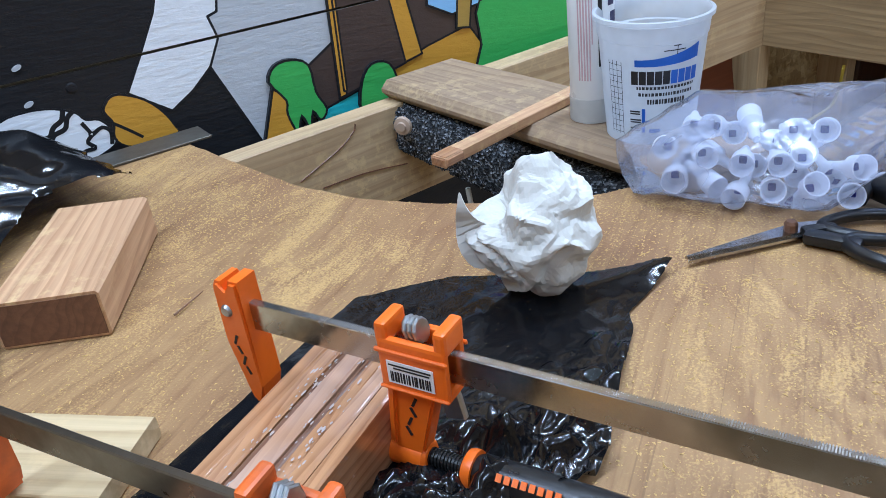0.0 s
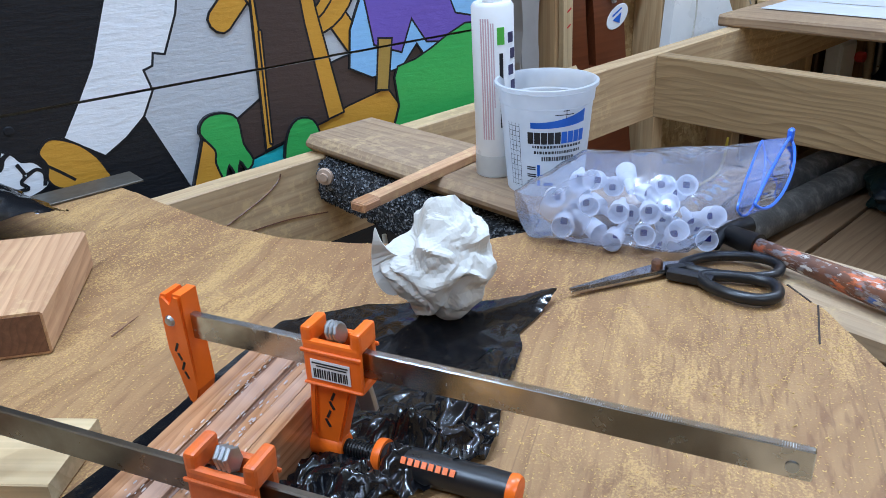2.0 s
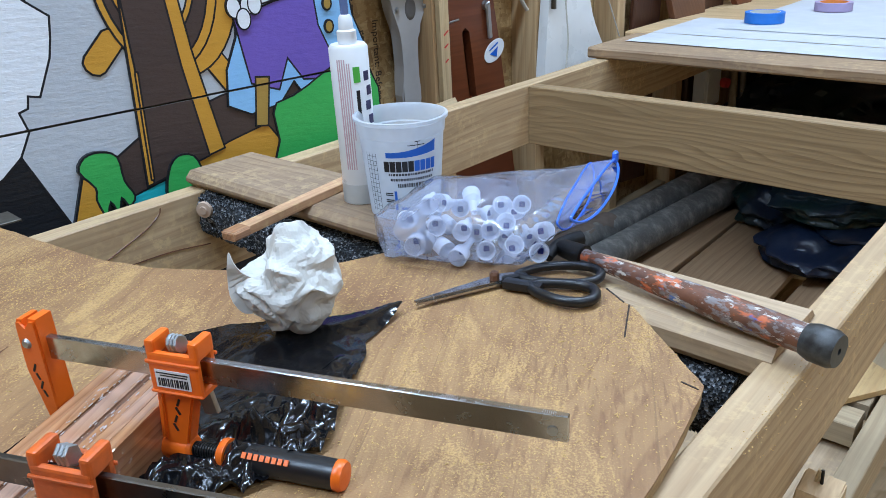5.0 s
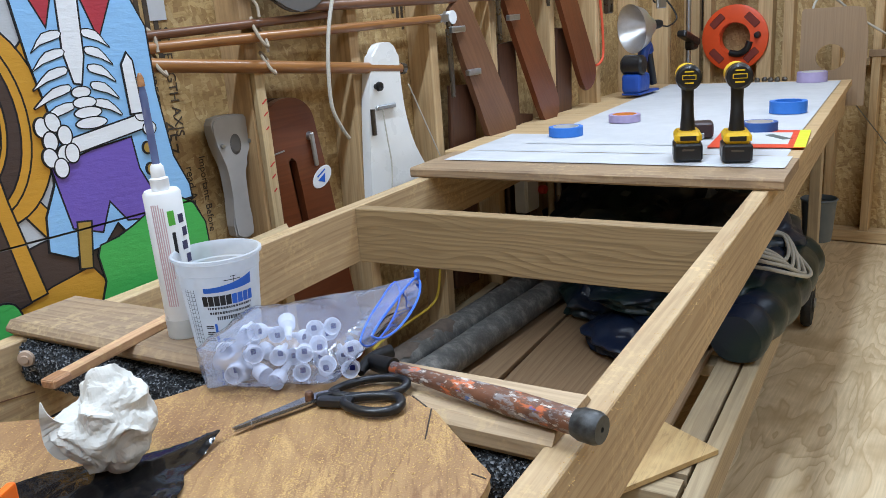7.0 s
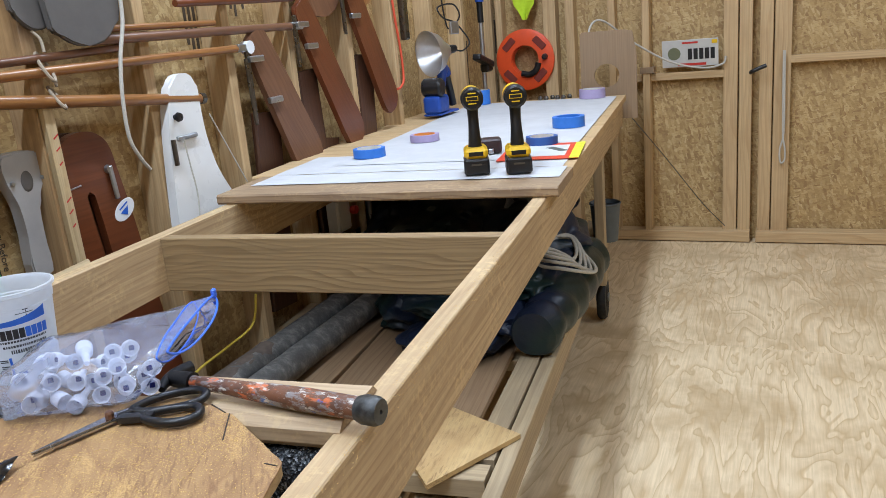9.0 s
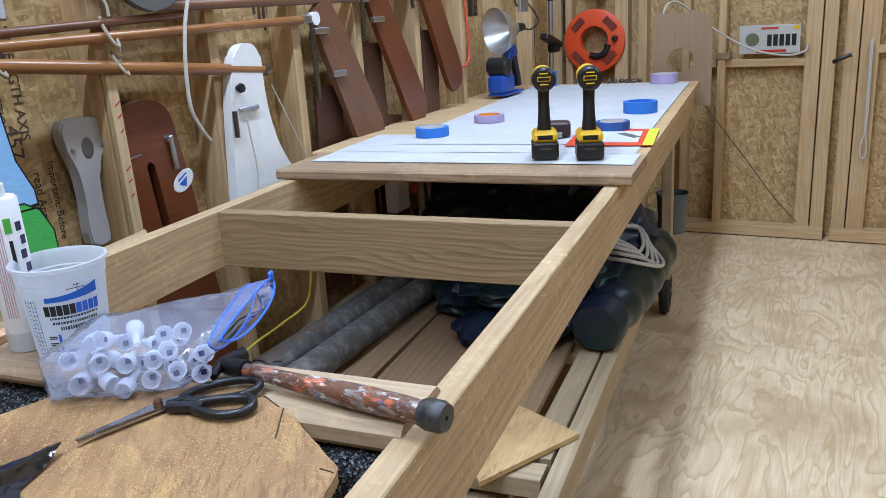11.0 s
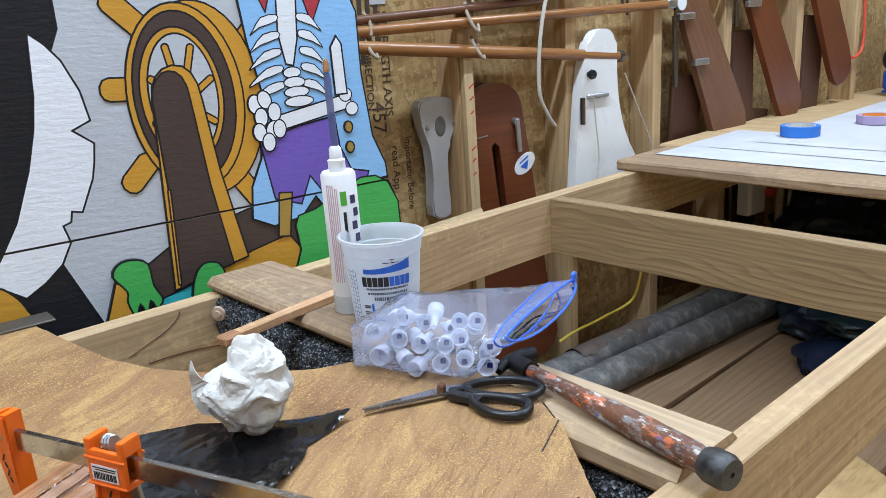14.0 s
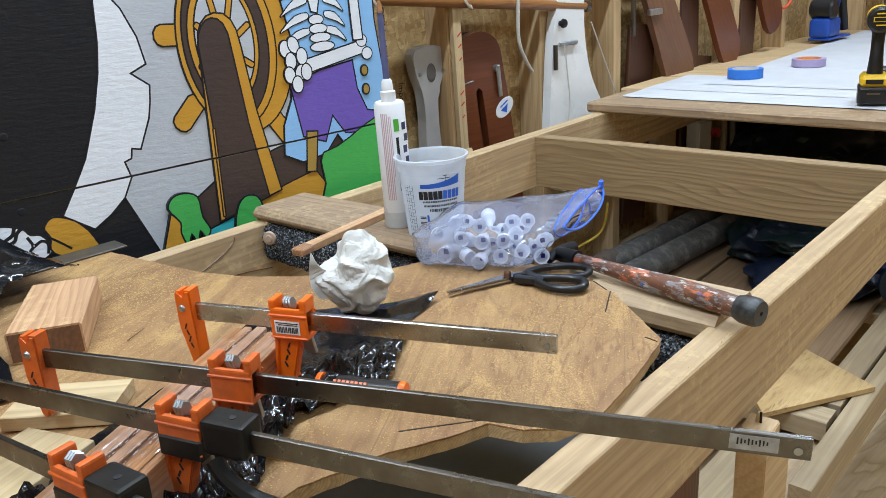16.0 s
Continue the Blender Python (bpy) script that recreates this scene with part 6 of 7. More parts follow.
# ---- things along the long wall ----
def blade(name, pts, y, thick, mat, label, category, group="", smooth=4, bevel=0.004):
    """A flat shaped board standing against the wall, outline in x and z, grain along its length."""
    p = [Vector(q) for q in pts]
    if smooth:
        p = curve_through(p, smooth)
    c = sum((Vector(q) for q in pts), Vector((0, 0))) / len(pts)
    far = max(pts, key=lambda q: (Vector(q) - c).length)
    a = math.atan2(far[1] - c.y, far[0] - c.x)
    ca, sa = math.cos(-a), math.sin(-a)
    loc = [((q.x - c.x) * ca - (q.y - c.y) * sa, (q.x - c.x) * sa + (q.y - c.y) * ca) for q in p]
    ob = part(name, prism(loc, thick, bevel), mat)
    ob.matrix_basis = pose(c.x, y, c.y) @ pose(0, 0, 0, 0, -math.degrees(a), 0)
    return tagged(ob, label, category, group)


def under(parent, ob, world):
    """Hangs a part on its thing, at a place given in the room."""
    ob.parent = parent
    ob.matrix_basis = parent.matrix_basis.inverted() @ world
    return ob


def spar(x0, z0, x1, z1, r, y, mat, label, end=""):
    d = Vector((x1 - x0, 0, z1 - z0))
    L = d.length
    t = part("spar", lathe([(0, -L / 2), (r * 0.9, -L / 2), (r, -L / 2 + 0.01), (r * 1.05, 0), (r, L / 2 - 0.01), (r * 0.9, L / 2), (0, L / 2)], 16, m=pose(0, 0, 0, 0, 90, 0)), mat, None, "", True)
    t.matrix_basis = pose((x0 + x1) / 2, y, (z0 + z1) / 2, 0, -math.degrees(math.atan2(z1 - z0, x1 - x0)), 0)
    tagged(t, label, "spar", "stored spars")
    if end and end != "cap":
        part("end_fitting", box(0.070, r * 2.1, r * 2.1, (L / 2 - 0.012, 0, 0), 0.003), M_ZINC, t, "zinc end fitting")
    if end == "disc":
        part("end_disc", rod((L / 2 + 0.015, -r * 1.2, 0), (L / 2 + 0.015, r * 1.2, 0), 0.021, seg=20), M_WHITE, t, "white plastic sheave")
    if end == "cap":
        part("end_cap", rod((L / 2 - 0.012, 0, 0), (L / 2 + 0.006, 0, 0), r * 1.12), M_STEEL_OLD, t)
    return t


SY = 1.652
spar(1.18, 1.292, 2.302, 1.186, 0.0150, SY - 0.004, M_SPAR, "varnished wooden spar lashed to the studs", "cap")
spar(1.18, 1.297, 2.555, 1.321, 0.0120, SY, M_SPAR, "thin varnished spar with a white end wheel", "disc")
spar(1.20, 1.316, 2.020, 1.350, 0.0100, SY + 0.004, M_SPAR_DARK, "short dark-stained spar tucked behind another")
spar(1.915, 1.372, 2.885, 1.380, 0.0130, SY, M_MAHOG2, "reddish spar with a zinc fork end", "fork")
spar(1.96, 1.399, 2.425, 1.402, 0.0090, SY + 0.004, M_SPAR, "slim varnished spar above the others")
spar(2.25, 1.478, 2.87, 1.492, 0.0110, SY, M_SPAR, "slim varnished spar under the upper rack")
spar(2.25, 1.460, 2.87, 1.474, 0.0110, SY - 0.006, M_MAHOG, "dark red spar under the upper rack")


def lashing(x, z, r, label):
    bm = hose([(x + r * math.cos(a) * 0.5, SY - 0.006 + 0.024 * math.sin(a + 0.4), z + r * math.sin(a)) for a in (i * 0.785 for i in range(8))], 0.0042, 8, 5, closed=True)
    hose([(x, SY - 0.012, z + r), (x + 0.004, SY - 0.004, z + r + 0.03), (x - 0.002, SY + 0.012, z + r + 0.05)], 0.0038, 8, 4, bm)
    tagged(part("rope_lashing", bm, M_TWINE, None, "", True), label, "rope", "rope lashings")


lashing(1.465, 1.268, 0.024, "tan twine loop round the spars")
lashing(1.760, 1.318, 0.034, "tan twine loop round two spars")
lashing(1.775, 1.245, 0.026, "tan twine loop round a spar")
bm = hose([(2.02, 1.625, 1.52), (2.01, 1.622, 1.42), (1.975, 1.62, 1.32), (1.955, 1.618, 1.22), (1.955, 1.62, 1.12), (1.985, 1.622, 1.06), (2.015, 1.625, 1.025)], 0.0052, 8)
tagged(part("hanging_rope", bm, M_ROPE, None, "", True), "white rope end hanging over the spars", "rope")

# grey bracket, batten, brown board
g = blade("plastic_bracket", [(1.632, 1.128), (1.738, 1.124), (1.740, 1.070), (1.722, 1.035), (1.706, 0.990), (1.704, 0.90), (1.708, 0.83), (1.652, 0.835), (1.656, 0.93), (1.652, 1.00), (1.640, 1.04), (1.630, 1.075)], 1.700, 0.034, M_GREYPLASTIC, "grey moulded plastic bracket hung on the wall", "bracket", smooth=3)
# dark grey disc stands in for the shade in the bracket's hollow
under(g, part("hollow", lathe([(0, 0.003), (0.012, 0.002), (0.017, 0)], 20, m=Matrix.Diagonal((1, 1.5, 1, 1))), M_GREYFELT), pose(1.686, 1.6995, 1.06, 90, 0, 0))
for bx in (1.644, 1.730):
    under(g, part("bolt", lathe([(0, 0.008), (0.005, 0.007), (0.006, 0)], 10), M_ZINC), pose(bx, 1.699, 1.062, 90, 0, 0))
st = board("marked_batten", 0.92, 0.030, 0.016, pose(1.752, 1.659, 0.765, 0, -90.8, 0) @ pose(0, 0, 0, 90, 0, 0), M_SCRAP, None, "", 0.001)
tagged(st, "pale pine batten with red pencil marks", "batten")
for i, z in enumerate((1.155, 1.125, 1.09, 1.00, 0.97, 0.935)):
    under(st, part("pencil_mark", box(0.018 - 0.003 * (i % 3), 0.0006, 0.0035), M_INKRED), pose(1.7515, 1.6505, z, 0, -35, 0))


def slotted_board(y, dx, mat, label):
    out = [(1.775, 1.09), (1.800, 1.130), (1.848, 1.150), (1.905, 1.144), (1.948, 1.108), (1.966, 1.03), (1.99, 0.90), (2.035, 0.60), (2.06, 0.36), (1.765, 0.36), (1.764, 0.70), (1.767, 0.95)]
    x0 = 1.90
    ring = curve_through([Vector(p) for p in out], 4)
    slot = [Vector(p) for p in ((1.846, 0.985), (1.858, 0.996), (1.872, 0.985), (1.884, 0.90), (1.893, 0.815), (1.882, 0.800), (1.868, 0.812), (1.856, 0.90))]
    bm = bmesh.new()
    loops = []
    for yy in (0.0, 0.024):
        a = [bm.verts.new((p.x - x0, yy, p.y - 0.8)) for p in ring]
        b = [bm.verts.new((p.x - x0, yy, p.y - 0.8)) for p in slot]
        loops.append((a, b))
        es = [bm.edges.new((v[i - 1], v[i])) for v in (a, b) for i in range(len(v))]
        bmesh.ops.triangle_fill(bm, use_beauty=True, edges=es)
    for k in (0, 1):
        f, b = loops[0][k], loops[1][k]
        for i in range(len(f)):
            bm.faces.new((f[i - 1], f[i], b[i], b[i - 1]))
    ob = part("slotted_board", bm, mat)
    ob.matrix_basis = pose(x0 + dx, y, 0.8)
    return tagged(ob, label, "board", "slotted boards")


slotted_board(1.724, -0.012, M_DARKWOOD, "dark slotted board stored behind another")
b = slotted_board(1.692, 0.0, M_MAHOG, "varnished mahogany board with a long slot and oval decal")
under(b, part("lever_handle", box(0.016, 0.008, 0.092, (0, 0, -0.04), 0.003), M_ZINC, None, "zinc lever handle"), pose(1.932, 1.684, 1.046, 0, -5, 0))
under(b, part("lever_boss", lathe([(0, 0.012), (0.010, 0.010), (0.012, 0)], 16), M_ZINC), pose(1.930, 1.692, 1.043, 90, 0, 0))
under(b, part("decal", lathe([(0, 0.0012), (0.040, 0.0010), (0.041, 0)], 32, m=Matrix.Diagonal((1, 0.62, 1, 1))), M_WHITE, None, "white oval decal"), pose(1.962, 1.6915, 0.925, 90, -28, 0))
under(b, part("decal_mark", prism([(-0.018, 0.004), (0.016, 0.008), (0.002, -0.014)], 0.0006), M_INKBLUE), pose(1.962, 1.6895, 0.921, 0, -22, 0))
under(b, part("decal_bar", box(0.036, 0.0006, 0.004), M_INKBLUE), pose(1.958, 1.6895, 0.936, 0, -28, 0))
under(b, part("nail", rod((0, 0, 0), (0.028, -0.03, 0.012), 0.0022), M_ZINC), pose(1.778, 1.690, 1.012))
tagged(board("leaning_lath", 0.22, 0.030, 0.008, pose(1.62, 1.60, 0.835, 60, -4, 0), M_SCRAP, None, "", 0.001), "short pale lath lying behind the bench rail", "lath")

# white rudder
w = blade("white_rudder", [(2.128, 1.12), (2.146, 1.20), (2.172, 1.252), (2.215, 1.266), (2.256, 1.258), (2.274, 1.225), (2.276, 1.14), (2.286, 1.06), (2.312, 0.975), (2.36, 0.895), (2.43, 0.80), (2.46, 0.71), (2.44, 0.64), (2.30, 0.62), (2.13, 0.64), (2.102, 0.72), (2.098, 0.80), (2.112, 0.98)], 1.636, 0.030, M_WHITE_BOARD, "white painted rudder blade hung on the wall", "rudder", bevel=0.006)
for kx, kz in ((2.158, 1.148),):
    under(w, part("knob", lathe([(0, 0.022), (0.012, 0.020), (0.014, 0.012), (0.008, 0.008), (0.008, 0)], 16), M_BLACK, None, "black plastic knob", True), pose(kx, 1.636, kz, 90, 0, 0))
under(w, part("pintle_plate", box(0.085, 0.012, 0.013, (0, 0, 0), 0.003), M_ZINC, None, "zinc pintle plate"), pose(2.190, 1.631, 1.088))
under(w, part("pintle", rod((0, 0, -0.055), (0, 0, 0.018), 0.007), M_STEEL_OLD), pose(2.126, 1.628, 1.07))
under(w, part("lanyard", hose([(2.165, 1.624, 1.085), (2.178, 1.626, 1.0), (2.19, 1.628, 0.92), (2.18, 1.628, 0.84)], 0.0022, 6), M_ROPE), Matrix())
tagged(part("thin_cord", rod((2.30, 1.628, 1.14), (2.45, 1.640, 0.90), 0.002, seg=6), M_ROPE), "thin tan cord from rudder to bench", "cord")


def tilted(top, bottom, w0, w1, y, mat, label, hardware):
    """A long rounded blade hung askew, narrow at the top."""
    a, b = Vector(top), Vector(bottom)
    d = (b - a).normalized()
    n = Vector((-d.y, d.x))
    L = (b - a).length
    pts = []
    for s, k in ((0.0, 0.55), (0.05, 0.9), (0.30, 1.0), (0.62, 1.0), (0.85, 1.0), (0.95, 0.86), (1.0, 0.5)):
        pts.append((s, k * (w0 + (w1 - w0) * s) / 2))
    out = [tuple(a + d * s * L + n * k) for s, k in pts] + [tuple(a + d * s * L - n * k) for s, k in reversed(pts)]
    ob = blade("rudder_blade", out, y, 0.022, mat, label, "rudder", "tilted rudder blades", 3)
    for i, s in enumerate(hardware):
        p = a + d * s * L + n * (-w0 * 0.35)
        under(ob, part("gudgeon", box(0.075, 0.018, 0.020, (-0.012, 0, 0), 0.003), M_ZINC, None, "zinc gudgeon"), pose(p.x, y - 0.006, p.y))
    p, q = a + d * hardware[0] * L - n * w0 * 0.62, a + d * hardware[-1] * L - n * w0 * 0.5
    under(ob, part("pintle_rod", rod((p.x - 0.03, y, p.y + 0.02), (p.x - 0.02, y, q.y - 0.06), 0.007), M_STEEL_OLD), Matrix())
    under(ob, part("pintle_strap", box(0.018, 0.012, abs(p.y - q.y) + 0.10, (0, 0, 0), 0.003), M_STEEL_OLD, None, "steel strap"), pose(p.x - 0.012, y + 0.006, (p.y + q.y) / 2))
    return ob


tilted((2.600, 1.365), (2.885, 0.862), 0.125, 0.185, 1.640, M_MAHOG2, "faded mahogany rudder blade hung askew with zinc fittings", (0.12, 0.40))
tilted((2.905, 1.460), (3.245, 0.910), 0.120, 0.150, 1.640, M_MAHOG, "mahogany rudder blade hung askew on the wall", (0.10, 0.24))
tilted((3.270, 1.560), (3.590, 1.005), 0.120, 0.150, 1.640, M_MAHOG, "red mahogany rudder blade, scratched, hung askew", (0.10, 0.24))
for x, z0, z1, w, tl in ((2.66, 0.40, 1.10, 0.15, 4), (3.00, 0.40, 1.22, 0.13, -3), (3.42, 0.40, 1.25, 0.14, 3), (3.06, 0.40, 0.95, 0.12, 8)):
    tagged(board("dark_board", z1 - z0, w, 0.022, pose(x, 1.70, (z0 + z1) / 2, 0, 90 + tl, 0) @ pose(0, 0, 0, 90, 0, 0), M_DARKWOOD, None, "", 0.006), "dark varnished board stood between the studs", "board", "dark stored boards")
# rounded boards hung high
for x, zb, w, y in ((1.775, 1.405, 0.145, 1.655), (1.900, 1.362, 0.235, 1.630)):
    tagged(blade("grey_rounded_board", [(x - w / 2, 2.0), (x - w / 2, zb + 0.10), (x - w / 2 + 0.02, zb + 0.035), (x - w * 0.15, zb), (x + w * 0.2, zb + 0.006), (x + w / 2 - 0.015, zb + 0.06), (x + w / 2, zb + 0.13), (x + w / 2, 2.0)], y, 0.018, M_GREYFELT, "grey board with a rounded lower end, hung high", "board", "grey rounded boards", 3), "")
tagged(blade("round_brown_board", [(2.93, 1.85), (2.925, 1.55), (2.96, 1.455), (3.05, 1.413), (3.16, 1.415), (3.23, 1.47), (3.25, 1.56), (3.25, 1.85)], 1.664, 0.02, M_MAHOG2, "brown varnished board with a round lower end", "board", "brown rounded boards", 4), "")
tagged(blade("round_brown_board", [(3.36, 1.85), (3.36, 1.55), (3.40, 1.47), (3.48, 1.45), (3.54, 1.50), (3.56, 1.60), (3.56, 1.85)], 1.666, 0.02, M_SPAR, "amber varnished board with a round lower end", "board", "brown rounded boards", 4), "")
tagged(part("red_cord", hose([(3.70, 1.662, 1.75), (3.71, 1.66, 1.45), (3.745, 1.66, 1.25), (3.75, 1.66, 1.12), (3.70, 1.655, 1.085), (3.66, 1.655, 1.08)], 0.0055, 8), M_REDCORD, None, "", True), "orange-red extension cord hanging on the wall", "cord")
sb = thing("switch_box", pose(3.00, 1.645, 0.655), "grey electrical box with a red knob", "switch box")
part("case", box(0.10, 0.05, 0.13, (0, 0, 0), 0.005), M_WHITE, sb)
part("cover", box(0.085, 0.006, 0.115, (0, -0.027, 0), 0.002), M_WHITE, sb)
part("red_knob", lathe([(0, 0.03), (0.016, 0.028), (0.018, 0.01), (0.012, 0)], 16, m=pose(0.05, -0.028, 0.01, 90, 0, 0)), M_INKRED, sb, "red knob", True)
for (x0, z0), (x1, z1), mt in (((2.88, 0.40), (3.14, 0.72), M_LOWER), ((2.98, 0.40), (3.20, 0.75), M_ZINC)):
    tagged(part("leaning_pole", rod((x0, 1.46, 0.0), (x1, 1.62, z1), 0.014), mt, None, "", True), "old pole leaning on the wall under the bench", "pole", "leaning poles")
tagged(part("yellow_cord", hose([(1.93, 1.54, 0.452), (2.00, 1.55, 0.458), (2.12, 1.55, 0.468), (2.26, 1.56, 0.484), (2.35, 1.60, 0.55)], 0.004, 8), M_YCORD, None, "", True), "yellow cord slung below the bench", "cord")

# work lamp, blue tool, pole, far corner
lp = thing("clamp_lamp", pose(3.985, 1.545, 1.225, 0, 0, -32), "aluminium clamp lamp with a wide reflector, unlit", "lamp")
part("reflector", lathe([(0.026, 0.0), (0.05, -0.030), (0.085, -0.065), (0.105, -0.110), (0.108, -0.112), (0.107, -0.108), (0.088, -0.063), (0.053, -0.028), (0.030, 0.002)], 36, m=pose(0.02, 0, 0, 0, 85, 0)), plain("spun_aluminium", (0.66, 0.66, 0.67), 0.38, 1.0, 0.2, 40, 0.05), lp, "spun aluminium reflector", True)
part("socket", lathe([(0, 0.05), (0.016, 0.05), (0.020, 0.035), (0.022, 0.0), (0.026, -0.004), (0, -0.004)], 20, m=pose(0.02, 0, 0, 0, 85, 0)), M_BLACK, lp, "black lamp socket", True)
part("spring_clip", box(0.05, 0.02, 0.06, (0.10, 0.04, 0.10), 0.004), M_ZINC, lp)
part("flex", hose([(0.06, 0, 0), (0.12, 0.01, -0.01), (0.18, 0.03, 0.03), (0.12, 0.05, 0.12), (0.04, 0.04, 0.15), (0.02, 0.05, 0.20), (0.12, 0.06, 0.21), (0.16, 0.07, 0.15), (0.10, 0.09, 0.10), (0.08, 0.10, 0.25)], 0.004, 8), M_BLACK, lp, "black flex", True)
bt = thing("blue_power_tool", pose(3.98, 1.575, 1.03), "blue cordless saw hung on the wall", "power tool")
part("body", box(0.13, 0.09, 0.085, (-0.07, 0, -0.050), 0.022, seg=3), M_BLUETOOL, bt)
part("motor", lathe([(0, -0.05), (0.035, -0.05), (0.044, -0.04), (0.044, 0.04), (0.035, 0.05), (0, 0.05)], 20, m=pose(-0.095, 0, 0.030, 90, 0, 0)), M_BLACK, bt, "black motor housing", True)
part("arm", hose([(-0.03, 0, -0.04), (0.0, 0, 0.03), (0.03, 0, 0.085), (0.065, 0, 0.105), (0.085, 0, 0.075)], 0.024, 10), M_BLUETOOL, bt, "", True)
part("grip", hose([(0.078, 0, 0.085), (0.100, 0, 0.03), (0.125, 0, -0.03), (0.140, 0, -0.075)], 0.019, 10), M_BLACK, bt, "black grip", True)
part("foot", box(0.24, 0.09, 0.010, (-0.01, 0, -0.097), 0.004), M_BLUETOOL, bt)
pp = thing("support_pole", pose(4.69, 1.60, 0), "telescopic metal pole with a black hand clamp", "pole")
part("tube", rod((0, 0, 0.0), (0, 0, 1.34), 0.013), M_ZINC, pp, "", True)
part("upper_tube", rod((0, 0, 1.34), (0, 0, 2.2), 0.017), M_BLACK_IRON, pp, "", True)
part("collar", lathe([(0.012, 1.45), (0.024, 1.45), (0.024, 1.55), (0.012, 1.55)], 16), M_BLUETOOL, pp, "blue plastic collar")
part("hand_clamp", box(0.24, 0.05, 0.035, (-0.05, -0.02, 1.135), 0.012, seg=2, turn=pose(0, 0, 0, 0, 14, 0)), M_BLACK, pp, "black plastic hand clamp")
part("clamp_block", box(0.09, 0.05, 0.05, (0.02, -0.01, 1.095), 0.01), M_BLACK, pp)
tagged(part("metal_strap", box(0.05, 0.03, 0.20, (3.80, 1.655, 1.39), 0.006), M_STEEL_OLD), "steel gate hinge hung on a stud", "hinge")


def reel():
    t = thing("cord_reel", pose(5.045, 1.462, 1.105, 0, 0, -90), "orange-red plastic cord reel hung on the end wall", "cord reel")
    out, seg = [], 48
    bm = lathe([(0.085, -0.012), (0.165, -0.014), (0.178, -0.006), (0.178, 0.006), (0.165, 0.012), (0.085, 0.012), (0.085, -0.012)], seg, m=pose(0, 0, 0, 90, 0, 0))
    part("front_flange", bm, M_REEL, t, "", True)
    part("back_flange", lathe([(0.085, -0.010), (0.17, -0.010), (0.17, 0.008), (0.085, 0.008), (0.085, -0.010)], seg, m=pose(0, 0.05, 0, 90, 0, 0)), M_REEL, t, "", True)
    part("drum", lathe([(0.082, -0.05), (0.088, -0.05), (0.088, 0.0), (0.082, 0.0), (0.082, -0.05)], seg, m=pose(0, 0, 0, 90, 0, 0)), M_REEL, t, "", True)
    # dark red patches on the flange stand in for shade inside its windows
    for k in range(4):
        a = radians(45 + 90 * k)
        part("window", box(0.085, 0.004, 0.040, (0.132 * math.cos(a), -0.0135, 0.132 * math.sin(a)), 0.004, turn=pose(0, 0, 0, 0, -math.degrees(a) + 90, 0)), plain("reel_recess_shade", (0.20, 0.028, 0.016), 0.6) if k == 0 else bpy.data.materials["reel_recess_shade"], t)
    part("hand_grip", hose([(-0.02, -0.016, -0.078), (0.03, -0.02, -0.085), (0.07, -0.02, -0.06), (0.085, -0.018, -0.02)], 0.018, 10), M_BLACK, t, "black hand grip", True)
    part("crank_knob", lathe([(0, 0.03), (0.014, 0.028), (0.018, 0.01), (0.018, 0)], 16, m=pose(0.125, -0.014, 0.012, 90, 0, 0)), M_BLACK, t, "black crank knob", True)


reel()
bm = bmesh.new()
gx = [[bm.verts.new((5.045 - 0.012 * math.sin(j * 0.9 + i * 0.4), 1.45 + (j - 4) * 0.020 * (0.35 + 0.65 * math.sin(min(1.0, (i + 1) / 9) * math.pi * 0.5)) * (1.0 if i > 2 else 0.35 + 0.2 * i), 1.335 + 0.028 * i)) for j in range(9)] for i in range(11)]
for i in range(10):
    for j in range(8):
        bm.faces.new((gx[i][j], gx[i + 1][j], gx[i + 1][j + 1], gx[i][j + 1]))
tagged(part("lime_rag", bm, M_RAG, None, "", True), "lime green cloth hanging on the end wall", "cloth")


def template_board():
    out = [(-0.145, -0.005), (0.145, -0.005), (0.145, 0.33), (0.125, 0.445), (0.08, 0.455), (-0.135, 0.455), (-0.145, 0.44)]
    hole = [(0.065 * math.cos(a) - 0.01, 0.225 + 0.062 * math.sin(a)) for a in (2 * math.pi * i / 28 for i in range(28))]
    bm = bmesh.new()
    loops = []
    for yy in (0.0, 0.02):
        a = [bm.verts.new((x, yy, z)) for x, z in out]
        b = [bm.verts.new((x, yy, z)) for x, z in hole]
        loops.append((a, b))
        bmesh.ops.triangle_fill(bm, use_beauty=True, edges=[bm.edges.new((v[i - 1], v[i])) for v in (a, b) for i in range(len(v))])
    for k in (0, 1):
        f, b = loops[0][k], loops[1][k]
        for i in range(len(f)):
            bm.faces.new((f[i - 1], f[i], b[i], b[i - 1]))
    ob = part("end_board", bm, M_TEMPLATE)
    ob.matrix_basis = pose(4.665, 0.895, 0.787, 0, 0, -84)
    tagged(ob, "brown board with a round hole fixed to the bench end", "board")


template_board()


